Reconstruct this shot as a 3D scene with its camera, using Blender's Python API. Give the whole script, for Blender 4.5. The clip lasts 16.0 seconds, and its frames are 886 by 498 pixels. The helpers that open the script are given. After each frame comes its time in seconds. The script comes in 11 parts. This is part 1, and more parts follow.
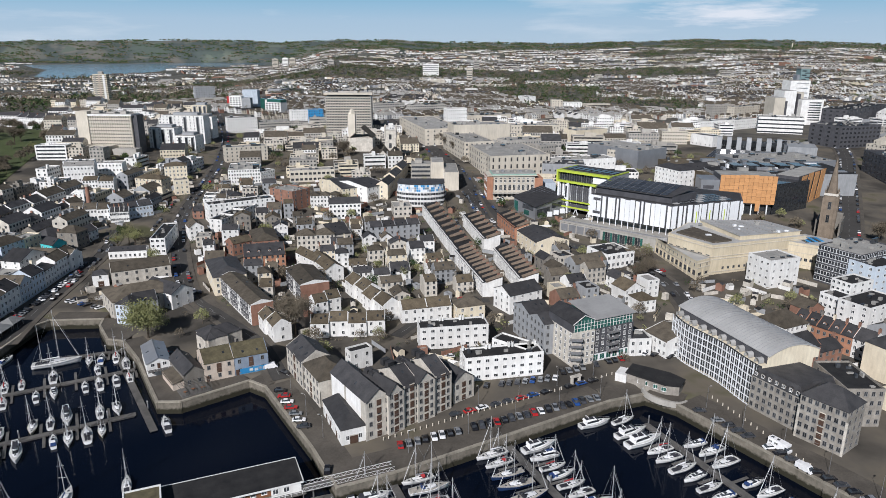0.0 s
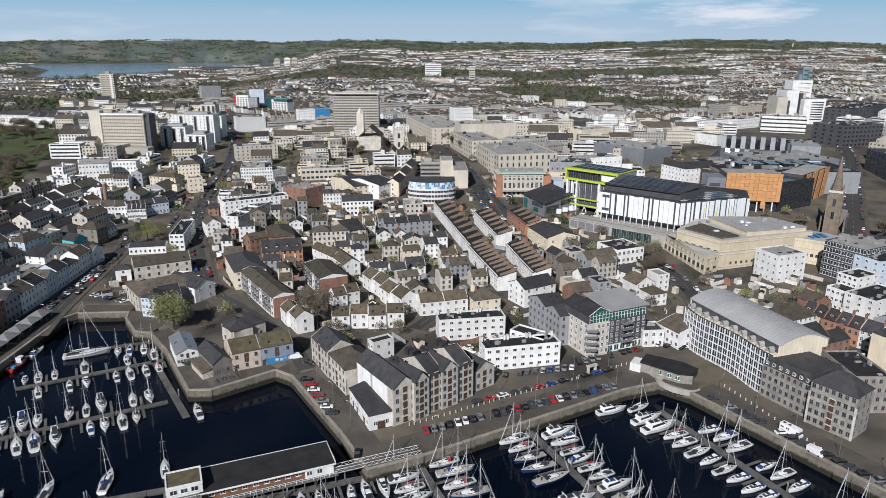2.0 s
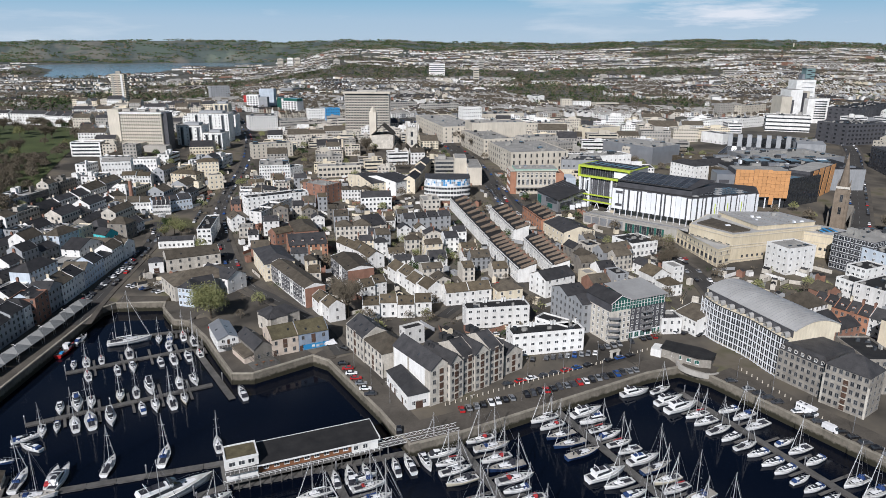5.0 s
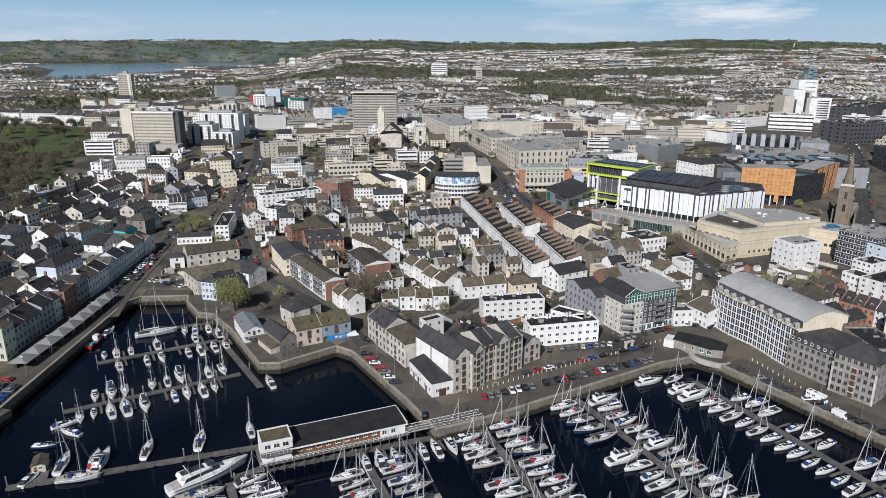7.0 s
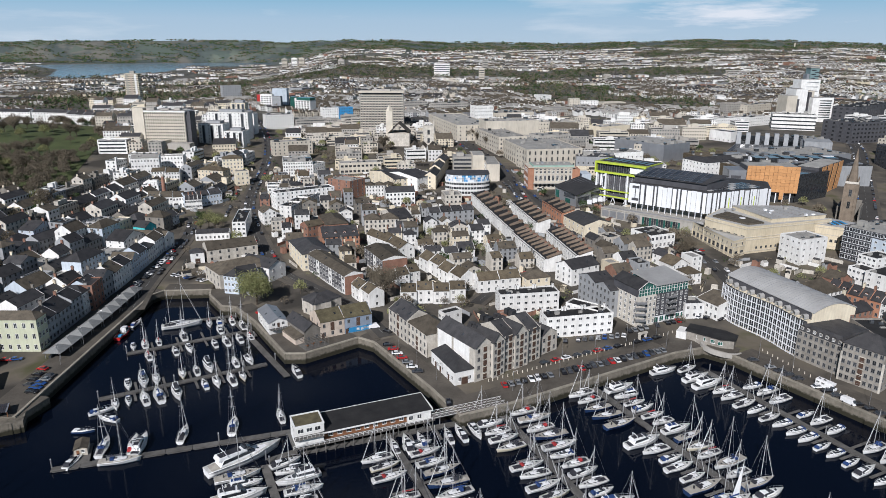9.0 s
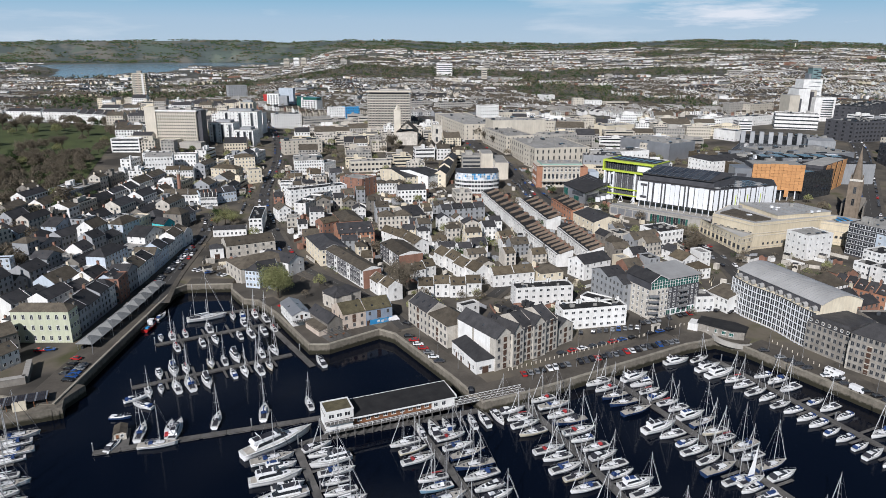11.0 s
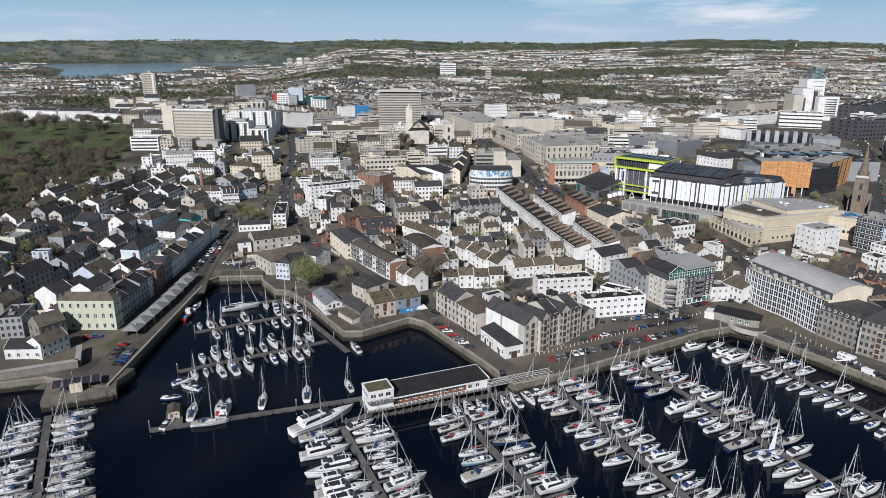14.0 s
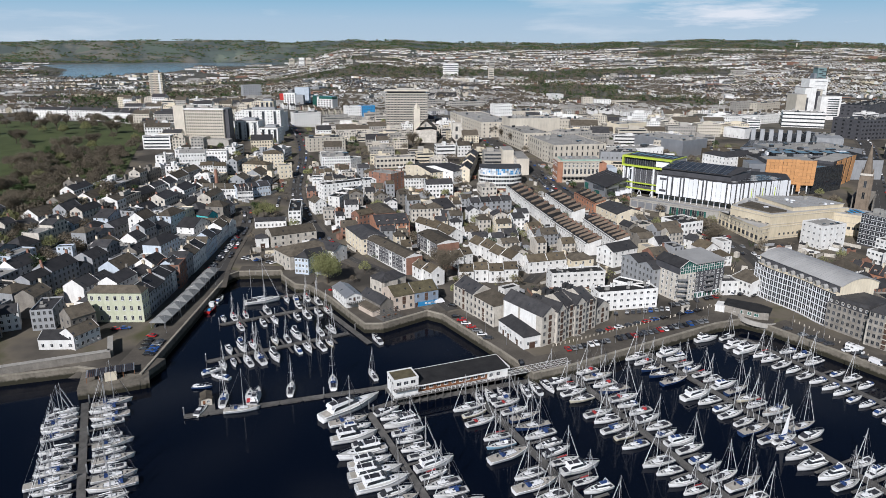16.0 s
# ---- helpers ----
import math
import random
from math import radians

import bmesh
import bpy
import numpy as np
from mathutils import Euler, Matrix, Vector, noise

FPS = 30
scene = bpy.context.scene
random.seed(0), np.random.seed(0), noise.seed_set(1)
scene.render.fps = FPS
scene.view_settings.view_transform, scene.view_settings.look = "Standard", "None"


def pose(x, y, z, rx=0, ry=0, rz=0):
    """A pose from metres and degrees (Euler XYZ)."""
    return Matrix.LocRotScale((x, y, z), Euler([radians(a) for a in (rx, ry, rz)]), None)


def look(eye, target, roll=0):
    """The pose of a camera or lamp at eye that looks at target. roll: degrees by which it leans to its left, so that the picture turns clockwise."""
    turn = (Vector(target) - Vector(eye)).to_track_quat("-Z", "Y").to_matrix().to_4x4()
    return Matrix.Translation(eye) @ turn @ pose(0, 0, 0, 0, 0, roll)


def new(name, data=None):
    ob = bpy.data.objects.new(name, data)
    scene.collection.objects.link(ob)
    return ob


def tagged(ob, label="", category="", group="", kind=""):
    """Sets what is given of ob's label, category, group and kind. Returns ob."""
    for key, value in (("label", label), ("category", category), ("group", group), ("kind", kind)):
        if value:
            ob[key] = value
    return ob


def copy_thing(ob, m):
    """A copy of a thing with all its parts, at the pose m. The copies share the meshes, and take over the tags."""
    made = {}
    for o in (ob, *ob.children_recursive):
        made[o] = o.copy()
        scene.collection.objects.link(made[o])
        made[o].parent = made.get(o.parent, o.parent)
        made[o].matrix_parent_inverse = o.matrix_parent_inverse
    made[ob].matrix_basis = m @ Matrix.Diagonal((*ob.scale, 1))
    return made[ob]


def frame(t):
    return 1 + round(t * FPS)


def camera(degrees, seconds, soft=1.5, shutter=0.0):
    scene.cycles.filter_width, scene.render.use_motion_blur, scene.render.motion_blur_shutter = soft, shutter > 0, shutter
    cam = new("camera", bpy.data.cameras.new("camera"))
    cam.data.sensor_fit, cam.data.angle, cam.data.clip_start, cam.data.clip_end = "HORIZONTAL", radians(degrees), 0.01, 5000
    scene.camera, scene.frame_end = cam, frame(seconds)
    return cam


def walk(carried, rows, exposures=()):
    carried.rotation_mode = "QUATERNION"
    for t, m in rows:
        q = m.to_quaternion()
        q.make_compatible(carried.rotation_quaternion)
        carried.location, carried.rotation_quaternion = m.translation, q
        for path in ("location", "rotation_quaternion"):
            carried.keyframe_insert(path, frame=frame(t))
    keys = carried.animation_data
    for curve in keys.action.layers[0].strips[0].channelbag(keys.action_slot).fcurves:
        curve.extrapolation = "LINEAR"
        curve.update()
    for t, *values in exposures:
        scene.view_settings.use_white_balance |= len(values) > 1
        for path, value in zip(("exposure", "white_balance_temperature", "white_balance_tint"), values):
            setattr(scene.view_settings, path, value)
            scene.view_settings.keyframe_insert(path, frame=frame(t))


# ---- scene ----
cam = camera(66.0, 16.0, soft=0.85)


def path(t):
    """The drone backs off to its left, almost level."""
    return Vector((-0.0442 + -3.717281 * t + -0.0162570 * t**2 + 0.000293409 * t**3,
                   -0.0912 + -4.134703 * t + -0.0219460 * t**2 + 0.000645247 * t**3,
                   120.0819 + -0.000665 * t + 0.0045543 * t**2 + -0.000169216 * t**3))


AIM = Vector((0, math.cos(radians(16.6515)), -math.sin(radians(16.6515))))
walk(cam, [(t, look(path(t), path(t) + AIM, 0.196)) for t in range(17)], [(0, -0.18, 5980, 13)])

# ---- daylight: high spring sun from behind, thin cloud bank low over the hills ----
SUN_FROM = Vector((-0.38, -0.925, 0)).normalized()
SUN_UP = radians(35)
world = bpy.data.worlds.new("daylight")
scene.world = world
world.use_nodes = True
wn, wl = world.node_tree.nodes, world.node_tree.links
sky = wn.new("ShaderNodeTexSky")
sky.sky_type = 'NISHITA'
sky.sun_disc = False
sky.sun_elevation = SUN_UP
sky.sun_rotation = math.atan2(SUN_FROM.x, SUN_FROM.y)
sky.altitude, sky.air_density, sky.dust_density, sky.ozone_density = 100, 1.0, 0.1, 3.0
coord = wn.new("ShaderNodeTexCoord")
up = wn.new("ShaderNodeSeparateXYZ")
wl.new(coord.outputs["Generated"], up.inputs["Vector"])
# pale band over the horizon, all the way round
low = wn.new("ShaderNodeValToRGB")
low.color_ramp.elements.new(0.5)
for e, p_, c_ in zip(low.color_ramp.elements, (0.0, 0.5, 1.0), ((0.68, 0.84, 0.94, 1), (0.60, 0.80, 0.94, 1), (0.38, 0.70, 0.90, 1))):
    e.position, e.color = p_, c_
high = wn.new("ShaderNodeMapRange")
high.inputs["From Max"].default_value = 0.065
wl.new(up.outputs["Z"], high.inputs["Value"])
wl.new(high.outputs["Result"], low.inputs["Fac"])
bright = wn.new("ShaderNodeMix")
bright.data_type, bright.blend_type = 'RGBA', 'MULTIPLY'
bright.inputs["Factor"].default_value = 1.0
bright.inputs["B"].default_value = (21.6, 21.6, 21.6, 1)
wl.new(low.outputs["Color"], bright.inputs["A"])
clear = wn.new("ShaderNodeMapRange")
clear.inputs["From Min"].default_value, clear.inputs["From Max"].default_value = 0.075, 0.3
wl.new(up.outputs["Z"], clear.inputs["Value"])
air = wn.new("ShaderNodeMix")
air.data_type = 'RGBA'
wl.new(clear.outputs["Result"], air.inputs["Factor"])
wl.new(bright.outputs["Result"], air.inputs["A"])
wl.new(sky.outputs["Color"], air.inputs["B"])
# flat cloud banks and a few small bright heaps
stretch = wn.new("ShaderNodeMapping")
stretch.inputs["Scale"].default_value = (1.0, 1.0, 7.0)
stretch.inputs["Location"].default_value = (1.9, 0.15, 0.35)
puff = wn.new("ShaderNodeTexNoise")
puff.inputs["Scale"].default_value = 4.6
puff.inputs["Detail"].default_value = 8
puff.inputs["Roughness"].default_value = 0.55
ramp = wn.new("ShaderNodeValToRGB")
ramp.color_ramp.elements[0].position, ramp.color_ramp.elements[1].position = 0.54, 0.80
ramp.color_ramp.elements[0].color, ramp.color_ramp.elements[1].color = (0, 0, 0, 1), (0.8, 0.8, 0.8, 1)
cloud = wn.new("ShaderNodeMix")
cloud.data_type = 'RGBA'
cloud.inputs["B"].default_value = (22.4, 23.8, 24.4, 1)
back = wn["Background"]
back.inputs["Strength"].default_value = 0.036
wl.new(coord.outputs["Generated"], stretch.inputs["Vector"])
wl.new(stretch.outputs["Vector"], puff.inputs["Vector"])
wl.new(puff.outputs["Fac"], ramp.inputs["Fac"])
wl.new(ramp.outputs["Color"], cloud.inputs["Factor"])
wl.new(air.outputs["Result"], cloud.inputs["A"])
wl.new(cloud.outputs["Result"], back.inputs["Color"])
near_, heap, edge, bank = wn.new("ShaderNodeMapping"), wn.new("ShaderNodeVectorMath"), wn.new("ShaderNodeMath"), wn.new("ShaderNodeValToRGB")
near_.inputs["Location"].default_value = (-3.9, 0.0, -2.45)
near_.inputs["Scale"].default_value = (10.5, 0.0, 62.0)
heap.operation = 'LENGTH'
edge.operation = 'MULTIPLY_ADD'
edge.inputs[1].default_value = 2.6
fluff = wn.new("ShaderNodeTexNoise")
fluff.inputs["Scale"].default_value, fluff.inputs["Detail"].default_value, fluff.inputs["Roughness"].default_value = 16.0, 8, 0.6
wl.new(stretch.outputs["Vector"], fluff.inputs["Vector"])
bank.color_ramp.elements[0].position, bank.color_ramp.elements[0].color = 0.50, (0.95, 0.95, 0.95, 1)
bank.color_ramp.elements[1].position, bank.color_ramp.elements[1].color = 0.86, (0, 0, 0, 1)
spread_ = wn.new("ShaderNodeMath")
spread_.operation = 'MULTIPLY'
spread_.inputs[1].default_value = 0.36
bright_bank = wn.new("ShaderNodeMix")
bright_bank.data_type = 'RGBA'
bright_bank.inputs["B"].default_value = (24.8, 25.3, 25.6, 1)
wl.new(coord.outputs["Generated"], near_.inputs["Vector"])
wl.new(near_.outputs["Vector"], heap.inputs[0])
wl.new(fluff.outputs["Fac"], edge.inputs[0])
wl.new(heap.outputs["Value"], edge.inputs[2])
wl.new(edge.outputs[0], spread_.inputs[0])
wl.new(spread_.outputs[0], bank.inputs["Fac"])
wl.new(bank.outputs["Color"], bright_bank.inputs["Factor"])
wl.new(cloud.outputs["Result"], bright_bank.inputs["A"])
wl.new(bright_bank.outputs["Result"], back.inputs["Color"])
sun = new("sun", bpy.data.lights.new("sun", 'SUN'))
sun.data.energy, sun.data.angle, sun.data.color = 5.6, radians(0.5), (1.0, 0.945, 0.87)
sun.matrix_world = look((0, 0, 300), Vector((0, 0, 300)) - (SUN_FROM * math.cos(SUN_UP) + Vector((0, 0, math.sin(SUN_UP)))))


# ---- materials ----
def mat(name, dark, light, rough=0.85, big=0.25, fine=5.0, bump=0.15, metal=0.0, vary=0.12, spec=0.3, brick=None):
    """Two colours mixed by stains and by grain, with relief; each object is a little lighter or darker than the next."""
    m = bpy.data.materials.new(name)
    m.use_nodes = True
    n, l = m.node_tree.nodes, m.node_tree.links
    b = n["Principled BSDF"]
    tc = n.new("ShaderNodeTexCoord")
    big_n, fine_n = n.new("ShaderNodeTexNoise"), n.new("ShaderNodeTexNoise")
    big_n.inputs["Scale"].default_value, big_n.inputs["Detail"].default_value = big, 5
    fine_n.inputs["Scale"].default_value, fine_n.inputs["Detail"].default_value = fine, 3
    for k in (big_n, fine_n):
        l.new(tc.outputs["Object"], k.inputs["Vector"])
    add = n.new("ShaderNodeMath")
    add.operation = 'MULTIPLY_ADD'
    add.inputs[1].default_value = 0.6
    l.new(fine_n.outputs["Fac"], add.inputs[0])
    half = n.new("ShaderNodeMath")
    half.operation = 'MULTIPLY_ADD'
    half.inputs[1].default_value, half.inputs[2].default_value = 1.6, -0.6
    l.new(big_n.outputs["Fac"], half.inputs[0])
    l.new(half.outputs[0], add.inputs[2])
    mix = n.new("ShaderNodeMix")
    mix.data_type = 'RGBA'
    mix.inputs["A"].default_value, mix.inputs["B"].default_value = (*dark, 1), (*light, 1)
    l.new(add.outputs[0], mix.inputs["Factor"])
    info = n.new("ShaderNodeObjectInfo")
    hsv = n.new("ShaderNodeHueSaturation")
    streak, flow = n.new("ShaderNodeTexNoise"), n.new("ShaderNodeMapping")
    flow.inputs["Scale"].default_value = (1.1, 1.1, 0.14)
    streak.inputs["Scale"].default_value, streak.inputs["Detail"].default_value = 1.0, 4
    l.new(tc.outputs["Object"], flow.inputs["Vector"])
    l.new(flow.outputs["Vector"], streak.inputs["Vector"])
    wash = n.new("ShaderNodeMapRange")
    wash.inputs["From Min"].default_value, wash.inputs["From Max"].default_value = 0.3, 0.62
    wash.inputs["To Min"].default_value, wash.inputs["To Max"].default_value = (0.89, 1.03) if rough > 0.7 else (0.96, 1.0)
    l.new(streak.outputs["Fac"], wash.inputs["Value"])
    val = n.new("ShaderNodeMath")
    val.operation = 'MULTIPLY_ADD'
    val.inputs[1].default_value, val.inputs[2].default_value = 2 * vary, 1 - vary
    l.new(info.outputs["Random"], val.inputs[0])
    worn = n.new("ShaderNodeMath")
    worn.operation = 'MULTIPLY'
    l.new(val.outputs[0], worn.inputs[0])
    l.new(wash.outputs["Result"], worn.inputs[1])
    l.new(worn.outputs[0], hsv.inputs["Value"])
    l.new(mix.outputs["Result"], hsv.inputs["Color"])
    l.new(hsv.outputs["Color"], b.inputs["Base Color"])
    b.inputs["Roughness"].default_value, b.inputs["Metallic"].default_value = rough, metal
    b.inputs["Specular IOR Level"].default_value = spec
    if bump:
        bm_ = n.new("ShaderNodeBump")
        bm_.inputs["Strength"].default_value, bm_.inputs["Distance"].default_value = bump, 0.1
        l.new(fine_n.outputs["Fac"], bm_.inputs["Height"])
        l.new(bm_.outputs["Normal"], b.inputs["Normal"])
    return m


WHITE = mat("white_render", (0.60, 0.59, 0.56), (0.86, 0.86, 0.84), 0.8, 0.2, 2, 0.05, vary=0.1)
CREAM = mat("cream_render", (0.56, 0.49, 0.37), (0.74, 0.67, 0.52), 0.8, 0.2, 2, 0.05)
GREEN_R = mat("pale_green_render", (0.46, 0.48, 0.35), (0.57, 0.585, 0.44), 0.8, 0.2, 3, 0.05, vary=0.03)
PALE_BLUE = mat("pale_blue_render", (0.42, 0.48, 0.54), (0.56, 0.62, 0.68), 0.8, 0.2, 3, 0.05)
TEAL = mat("turquoise_render", (0.05, 0.42, 0.45), (0.12, 0.58, 0.58), 0.8, 0.2, 3, 0.05)
GREY_R = mat("grey_render", (0.25, 0.26, 0.27), (0.36, 0.37, 0.38), 0.8, 0.2, 3, 0.05)
DARK_R = mat("dark_grey_cladding", (0.05, 0.05, 0.055), (0.10, 0.10, 0.11), 0.6, 0.3, 4, 0.1)
STONE = mat("limestone_rubble", (0.36, 0.335, 0.29), (0.64, 0.60, 0.53), 0.9, 0.4, 1.6, 0.6)
GRANITE = mat("grey_brown_granite", (0.17, 0.155, 0.135), (0.36, 0.335, 0.295), 0.9, 0.4, 1.4, 0.6)
COPE = mat("worn_coping_stone", (0.20, 0.18, 0.145), (0.36, 0.33, 0.27), 0.9, 0.4, 1.5, 0.4)
STONE_D = mat("dark_rubble_stone", (0.13, 0.12, 0.105), (0.26, 0.24, 0.21), 0.9, 0.3, 2.0, 0.5)
METAL_R = mat("pale_metal_roofing", (0.34, 0.335, 0.325), (0.50, 0.495, 0.48), 0.55, 0.12, 1.2, 0.1, 0.15)
BATH = mat("cream_dressed_stone", (0.52, 0.45, 0.32), (0.68, 0.60, 0.45), 0.85, 0.1, 2, 0.1, vary=0.05)
PORTLAND = mat("portland_stone", (0.46, 0.42, 0.35), (0.62, 0.57, 0.48), 0.85, 0.1, 2, 0.1)
CONCRETE = mat("weathered_concrete", (0.28, 0.265, 0.24), (0.44, 0.42, 0.38), 0.9, 0.1, 2, 0.2)
BRICK = mat("red_brick", (0.19, 0.10, 0.07), (0.32, 0.18, 0.13), 0.9, 0.4, 7, 0.3)
BRICK_O = mat("orange_brick", (0.29, 0.14, 0.085), (0.42, 0.22, 0.14), 0.9, 0.4, 7, 0.3)
SLATE = mat("slate_roofing", (0.024, 0.024, 0.026), (0.068, 0.066, 0.067), 0.65, 0.35, 3, 0.5, vary=0.3)
SLATE_B = mat("weathered_brown_slate", (0.050, 0.043, 0.033), (0.135, 0.114, 0.086), 0.85, 0.4, 3, 0.5, vary=0.3)
TILE_B = mat("mossy_brown_concrete_tiles", (0.055, 0.044, 0.030), (0.150, 0.122, 0.082), 0.9, 0.4, 3, 0.5, vary=0.2)
FELT = mat("black_roofing_felt", (0.012, 0.012, 0.013), (0.035, 0.034, 0.033), 0.75, 0.3, 3, 0.1)
ROOF_G = mat("grey_flat_roofing", (0.22, 0.215, 0.20), (0.38, 0.37, 0.345), 0.85, 0.15, 2, 0.1)
ZINC = mat("standing_seam_metal", (0.30, 0.31, 0.33), (0.42, 0.43, 0.45), 0.45, 0.15, 2, 0.1, 0.6)
COPPER = mat("green_copper", (0.22, 0.36, 0.30), (0.34, 0.48, 0.41), 0.7, 0.3, 3, 0.1)
ORANGE = mat("orange_terracotta_panel", (0.50, 0.25, 0.10), (0.60, 0.32, 0.14), 0.6, 0.5, 4, 0.05, vary=0.1)
WHITE_P = mat("white_metal_panel", (0.72, 0.74, 0.76), (0.82, 0.83, 0.84), 0.4, 0.4, 4, 0.0, vary=0.06)
LIME = mat("lime_green_panel", (0.42, 0.52, 0.05), (0.52, 0.62, 0.08), 0.5, 0.4, 4, 0.0)
BLUE_P = mat("bright_blue_panel", (0.03, 0.22, 0.48), (0.06, 0.30, 0.58), 0.5, 0.4, 4, 0.0)
RED_P = mat("red_paint", (0.42, 0.03, 0.025), (0.55, 0.06, 0.05), 0.4, 0.4, 4, 0.0)
GLASS = mat("dark_window_glass", (0.012, 0.015, 0.02), (0.07, 0.075, 0.08), 0.08, 0.6, 1, 0.0, vary=0.5, spec=0.6)
GLASS_G = mat("green_tinted_glass", (0.010, 0.055, 0.047), (0.045, 0.15, 0.125), 0.08, 0.3, 1, 0.0, vary=0.2, spec=0.6)
FRAME_G = mat("grey_window_frame", (0.16, 0.16, 0.155), (0.26, 0.255, 0.25), 0.6, 1, 6, 0.0)
FRAME_W = mat("white_window_frame", (0.68, 0.68, 0.66), (0.80, 0.80, 0.78), 0.5, 1, 6, 0.0)
DOOR_D = mat("dark_stained_doors", (0.05, 0.03, 0.022), (0.11, 0.065, 0.045), 0.7, 0.5, 6, 0.1)
TIMBER = mat("stained_timber", (0.16, 0.07, 0.035), (0.30, 0.14, 0.07), 0.75, 0.5, 6, 0.2)
DECK = mat("grey_pontoon_deck", (0.075, 0.072, 0.067), (0.16, 0.153, 0.142), 0.9, 0.4, 4, 0.3)
STEEL = mat("galvanised_steel", (0.35, 0.35, 0.36), (0.50, 0.50, 0.51), 0.4, 1, 6, 0.0, 0.7)
ASPHALT = mat("asphalt", (0.038, 0.036, 0.034), (0.078, 0.074, 0.068), 0.92, 0.06, 2, 0.2, vary=0.05)
PAVING = mat("granite_setts", (0.060, 0.053, 0.044), (0.130, 0.115, 0.095), 0.9, 0.12, 2, 0.3, vary=0.05)
QUAY = mat("weathered_quay_stone", (0.10, 0.09, 0.072), (0.24, 0.215, 0.175), 0.9, 0.25, 1.0, 0.7, vary=0.1)
GRASS = mat("grass", (0.045, 0.060, 0.022), (0.085, 0.105, 0.038), 0.95, 0.05, 1.0, 0.3, vary=0.1)
LEAF = mat("spring_leaves", (0.14, 0.15, 0.06), (0.26, 0.26, 0.12), 0.9, 0.5, 3, 0.0, vary=0.25)
LEAF_D = mat("evergreen_leaves", (0.02, 0.04, 0.012), (0.05, 0.08, 0.025), 0.9, 0.5, 3, 0.0, vary=0.25)
TWIG = mat("bare_twigs", (0.095, 0.080, 0.058), (0.185, 0.155, 0.112), 0.95, 0.5, 3, 0.0, vary=0.25)
BLOSSOM = mat("pink_blossom", (0.17, 0.06, 0.06), (0.27, 0.11, 0.11), 0.95, 0.5, 3, 0.0, vary=0.2)
BARK = mat("bark", (0.05, 0.04, 0.03), (0.11, 0.09, 0.07), 0.95, 0.8, 6, 0.5)
GEL = mat("white_gelcoat", (0.74, 0.75, 0.76), (0.88, 0.88, 0.87), 0.25, 0.4, 4, 0.0, vary=0.12, spec=0.5)
GEL_B = mat("navy_gelcoat", (0.015, 0.03, 0.09), (0.03, 0.06, 0.14), 0.25, 0.4, 4, 0.0, spec=0.5)
TEAK = mat("weathered_teak_deck", (0.30, 0.28, 0.24), (0.46, 0.43, 0.38), 0.8, 0.6, 6, 0.1)
CANVAS_B = mat("blue_canvas", (0.015, 0.035, 0.12), (0.03, 0.07, 0.2), 0.9, 0.6, 6, 0.1)
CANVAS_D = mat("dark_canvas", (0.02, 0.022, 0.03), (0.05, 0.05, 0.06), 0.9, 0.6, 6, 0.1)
CANVAS_R = mat("red_canvas", (0.28, 0.025, 0.03), (0.42, 0.05, 0.05), 0.9, 0.6, 6, 0.1)
ALU = mat("anodised_mast", (0.55, 0.55, 0.55), (0.72, 0.72, 0.72), 0.35, 0.5, 4, 0.0, 0.4)
TYRE = mat("tyre_rubber", (0.012, 0.012, 0.012), (0.025, 0.025, 0.025), 0.9, 1, 6, 0.0)
CAR = [mat("car_paint_" + n, c, tuple(min(1, k * 1.25 + 0.005) for k in c), 0.22, 1, 4, 0.0, m_, 0.1, 0.6) for n, c, m_ in (
    ("white", (0.70, 0.70, 0.70), 0), ("silver", (0.35, 0.36, 0.37), 0.5), ("black", (0.012, 0.012, 0.014), 0),
    ("grey", (0.07, 0.072, 0.08), 0.3), ("blue", (0.02, 0.07, 0.24), 0.1), ("red", (0.36, 0.02, 0.02), 0))]

# harbour walls: coursed blocks, dark with weed and wet up to the tide mark
n, l = QUAY.node_tree.nodes, QUAY.node_tree.links
b = n["Principled BSDF"]
src = b.inputs["Base Color"].links[0].from_socket
geo, sep, tide, ragged = n.new("ShaderNodeNewGeometry"), n.new("ShaderNodeSeparateXYZ"), n.new("ShaderNodeMapRange"), n.new("ShaderNodeTexNoise")
ragged.inputs["Scale"].default_value = 0.8
add = n.new("ShaderNodeMath")
add.operation = 'MULTIPLY_ADD'
add.inputs[1].default_value = 1.6
tide.inputs["From Min"].default_value, tide.inputs["From Max"].default_value = 2.2, 3.0
weed = n.new("ShaderNodeMix")
weed.data_type = 'RGBA'
weed.inputs["A"].default_value = (0.028, 0.026, 0.016, 1)
l.new(geo.outputs["Position"], sep.inputs["Vector"])
l.new(geo.outputs["Position"], ragged.inputs["Vector"])
l.new(ragged.outputs["Fac"], add.inputs[0])
l.new(sep.outputs["Z"], add.inputs[2])
l.new(add.outputs[0], tide.inputs["Value"])
l.new(tide.outputs["Result"], weed.inputs["Factor"])
l.new(src, weed.inputs["B"])
l.new(weed.outputs["Result"], b.inputs["Base Color"])

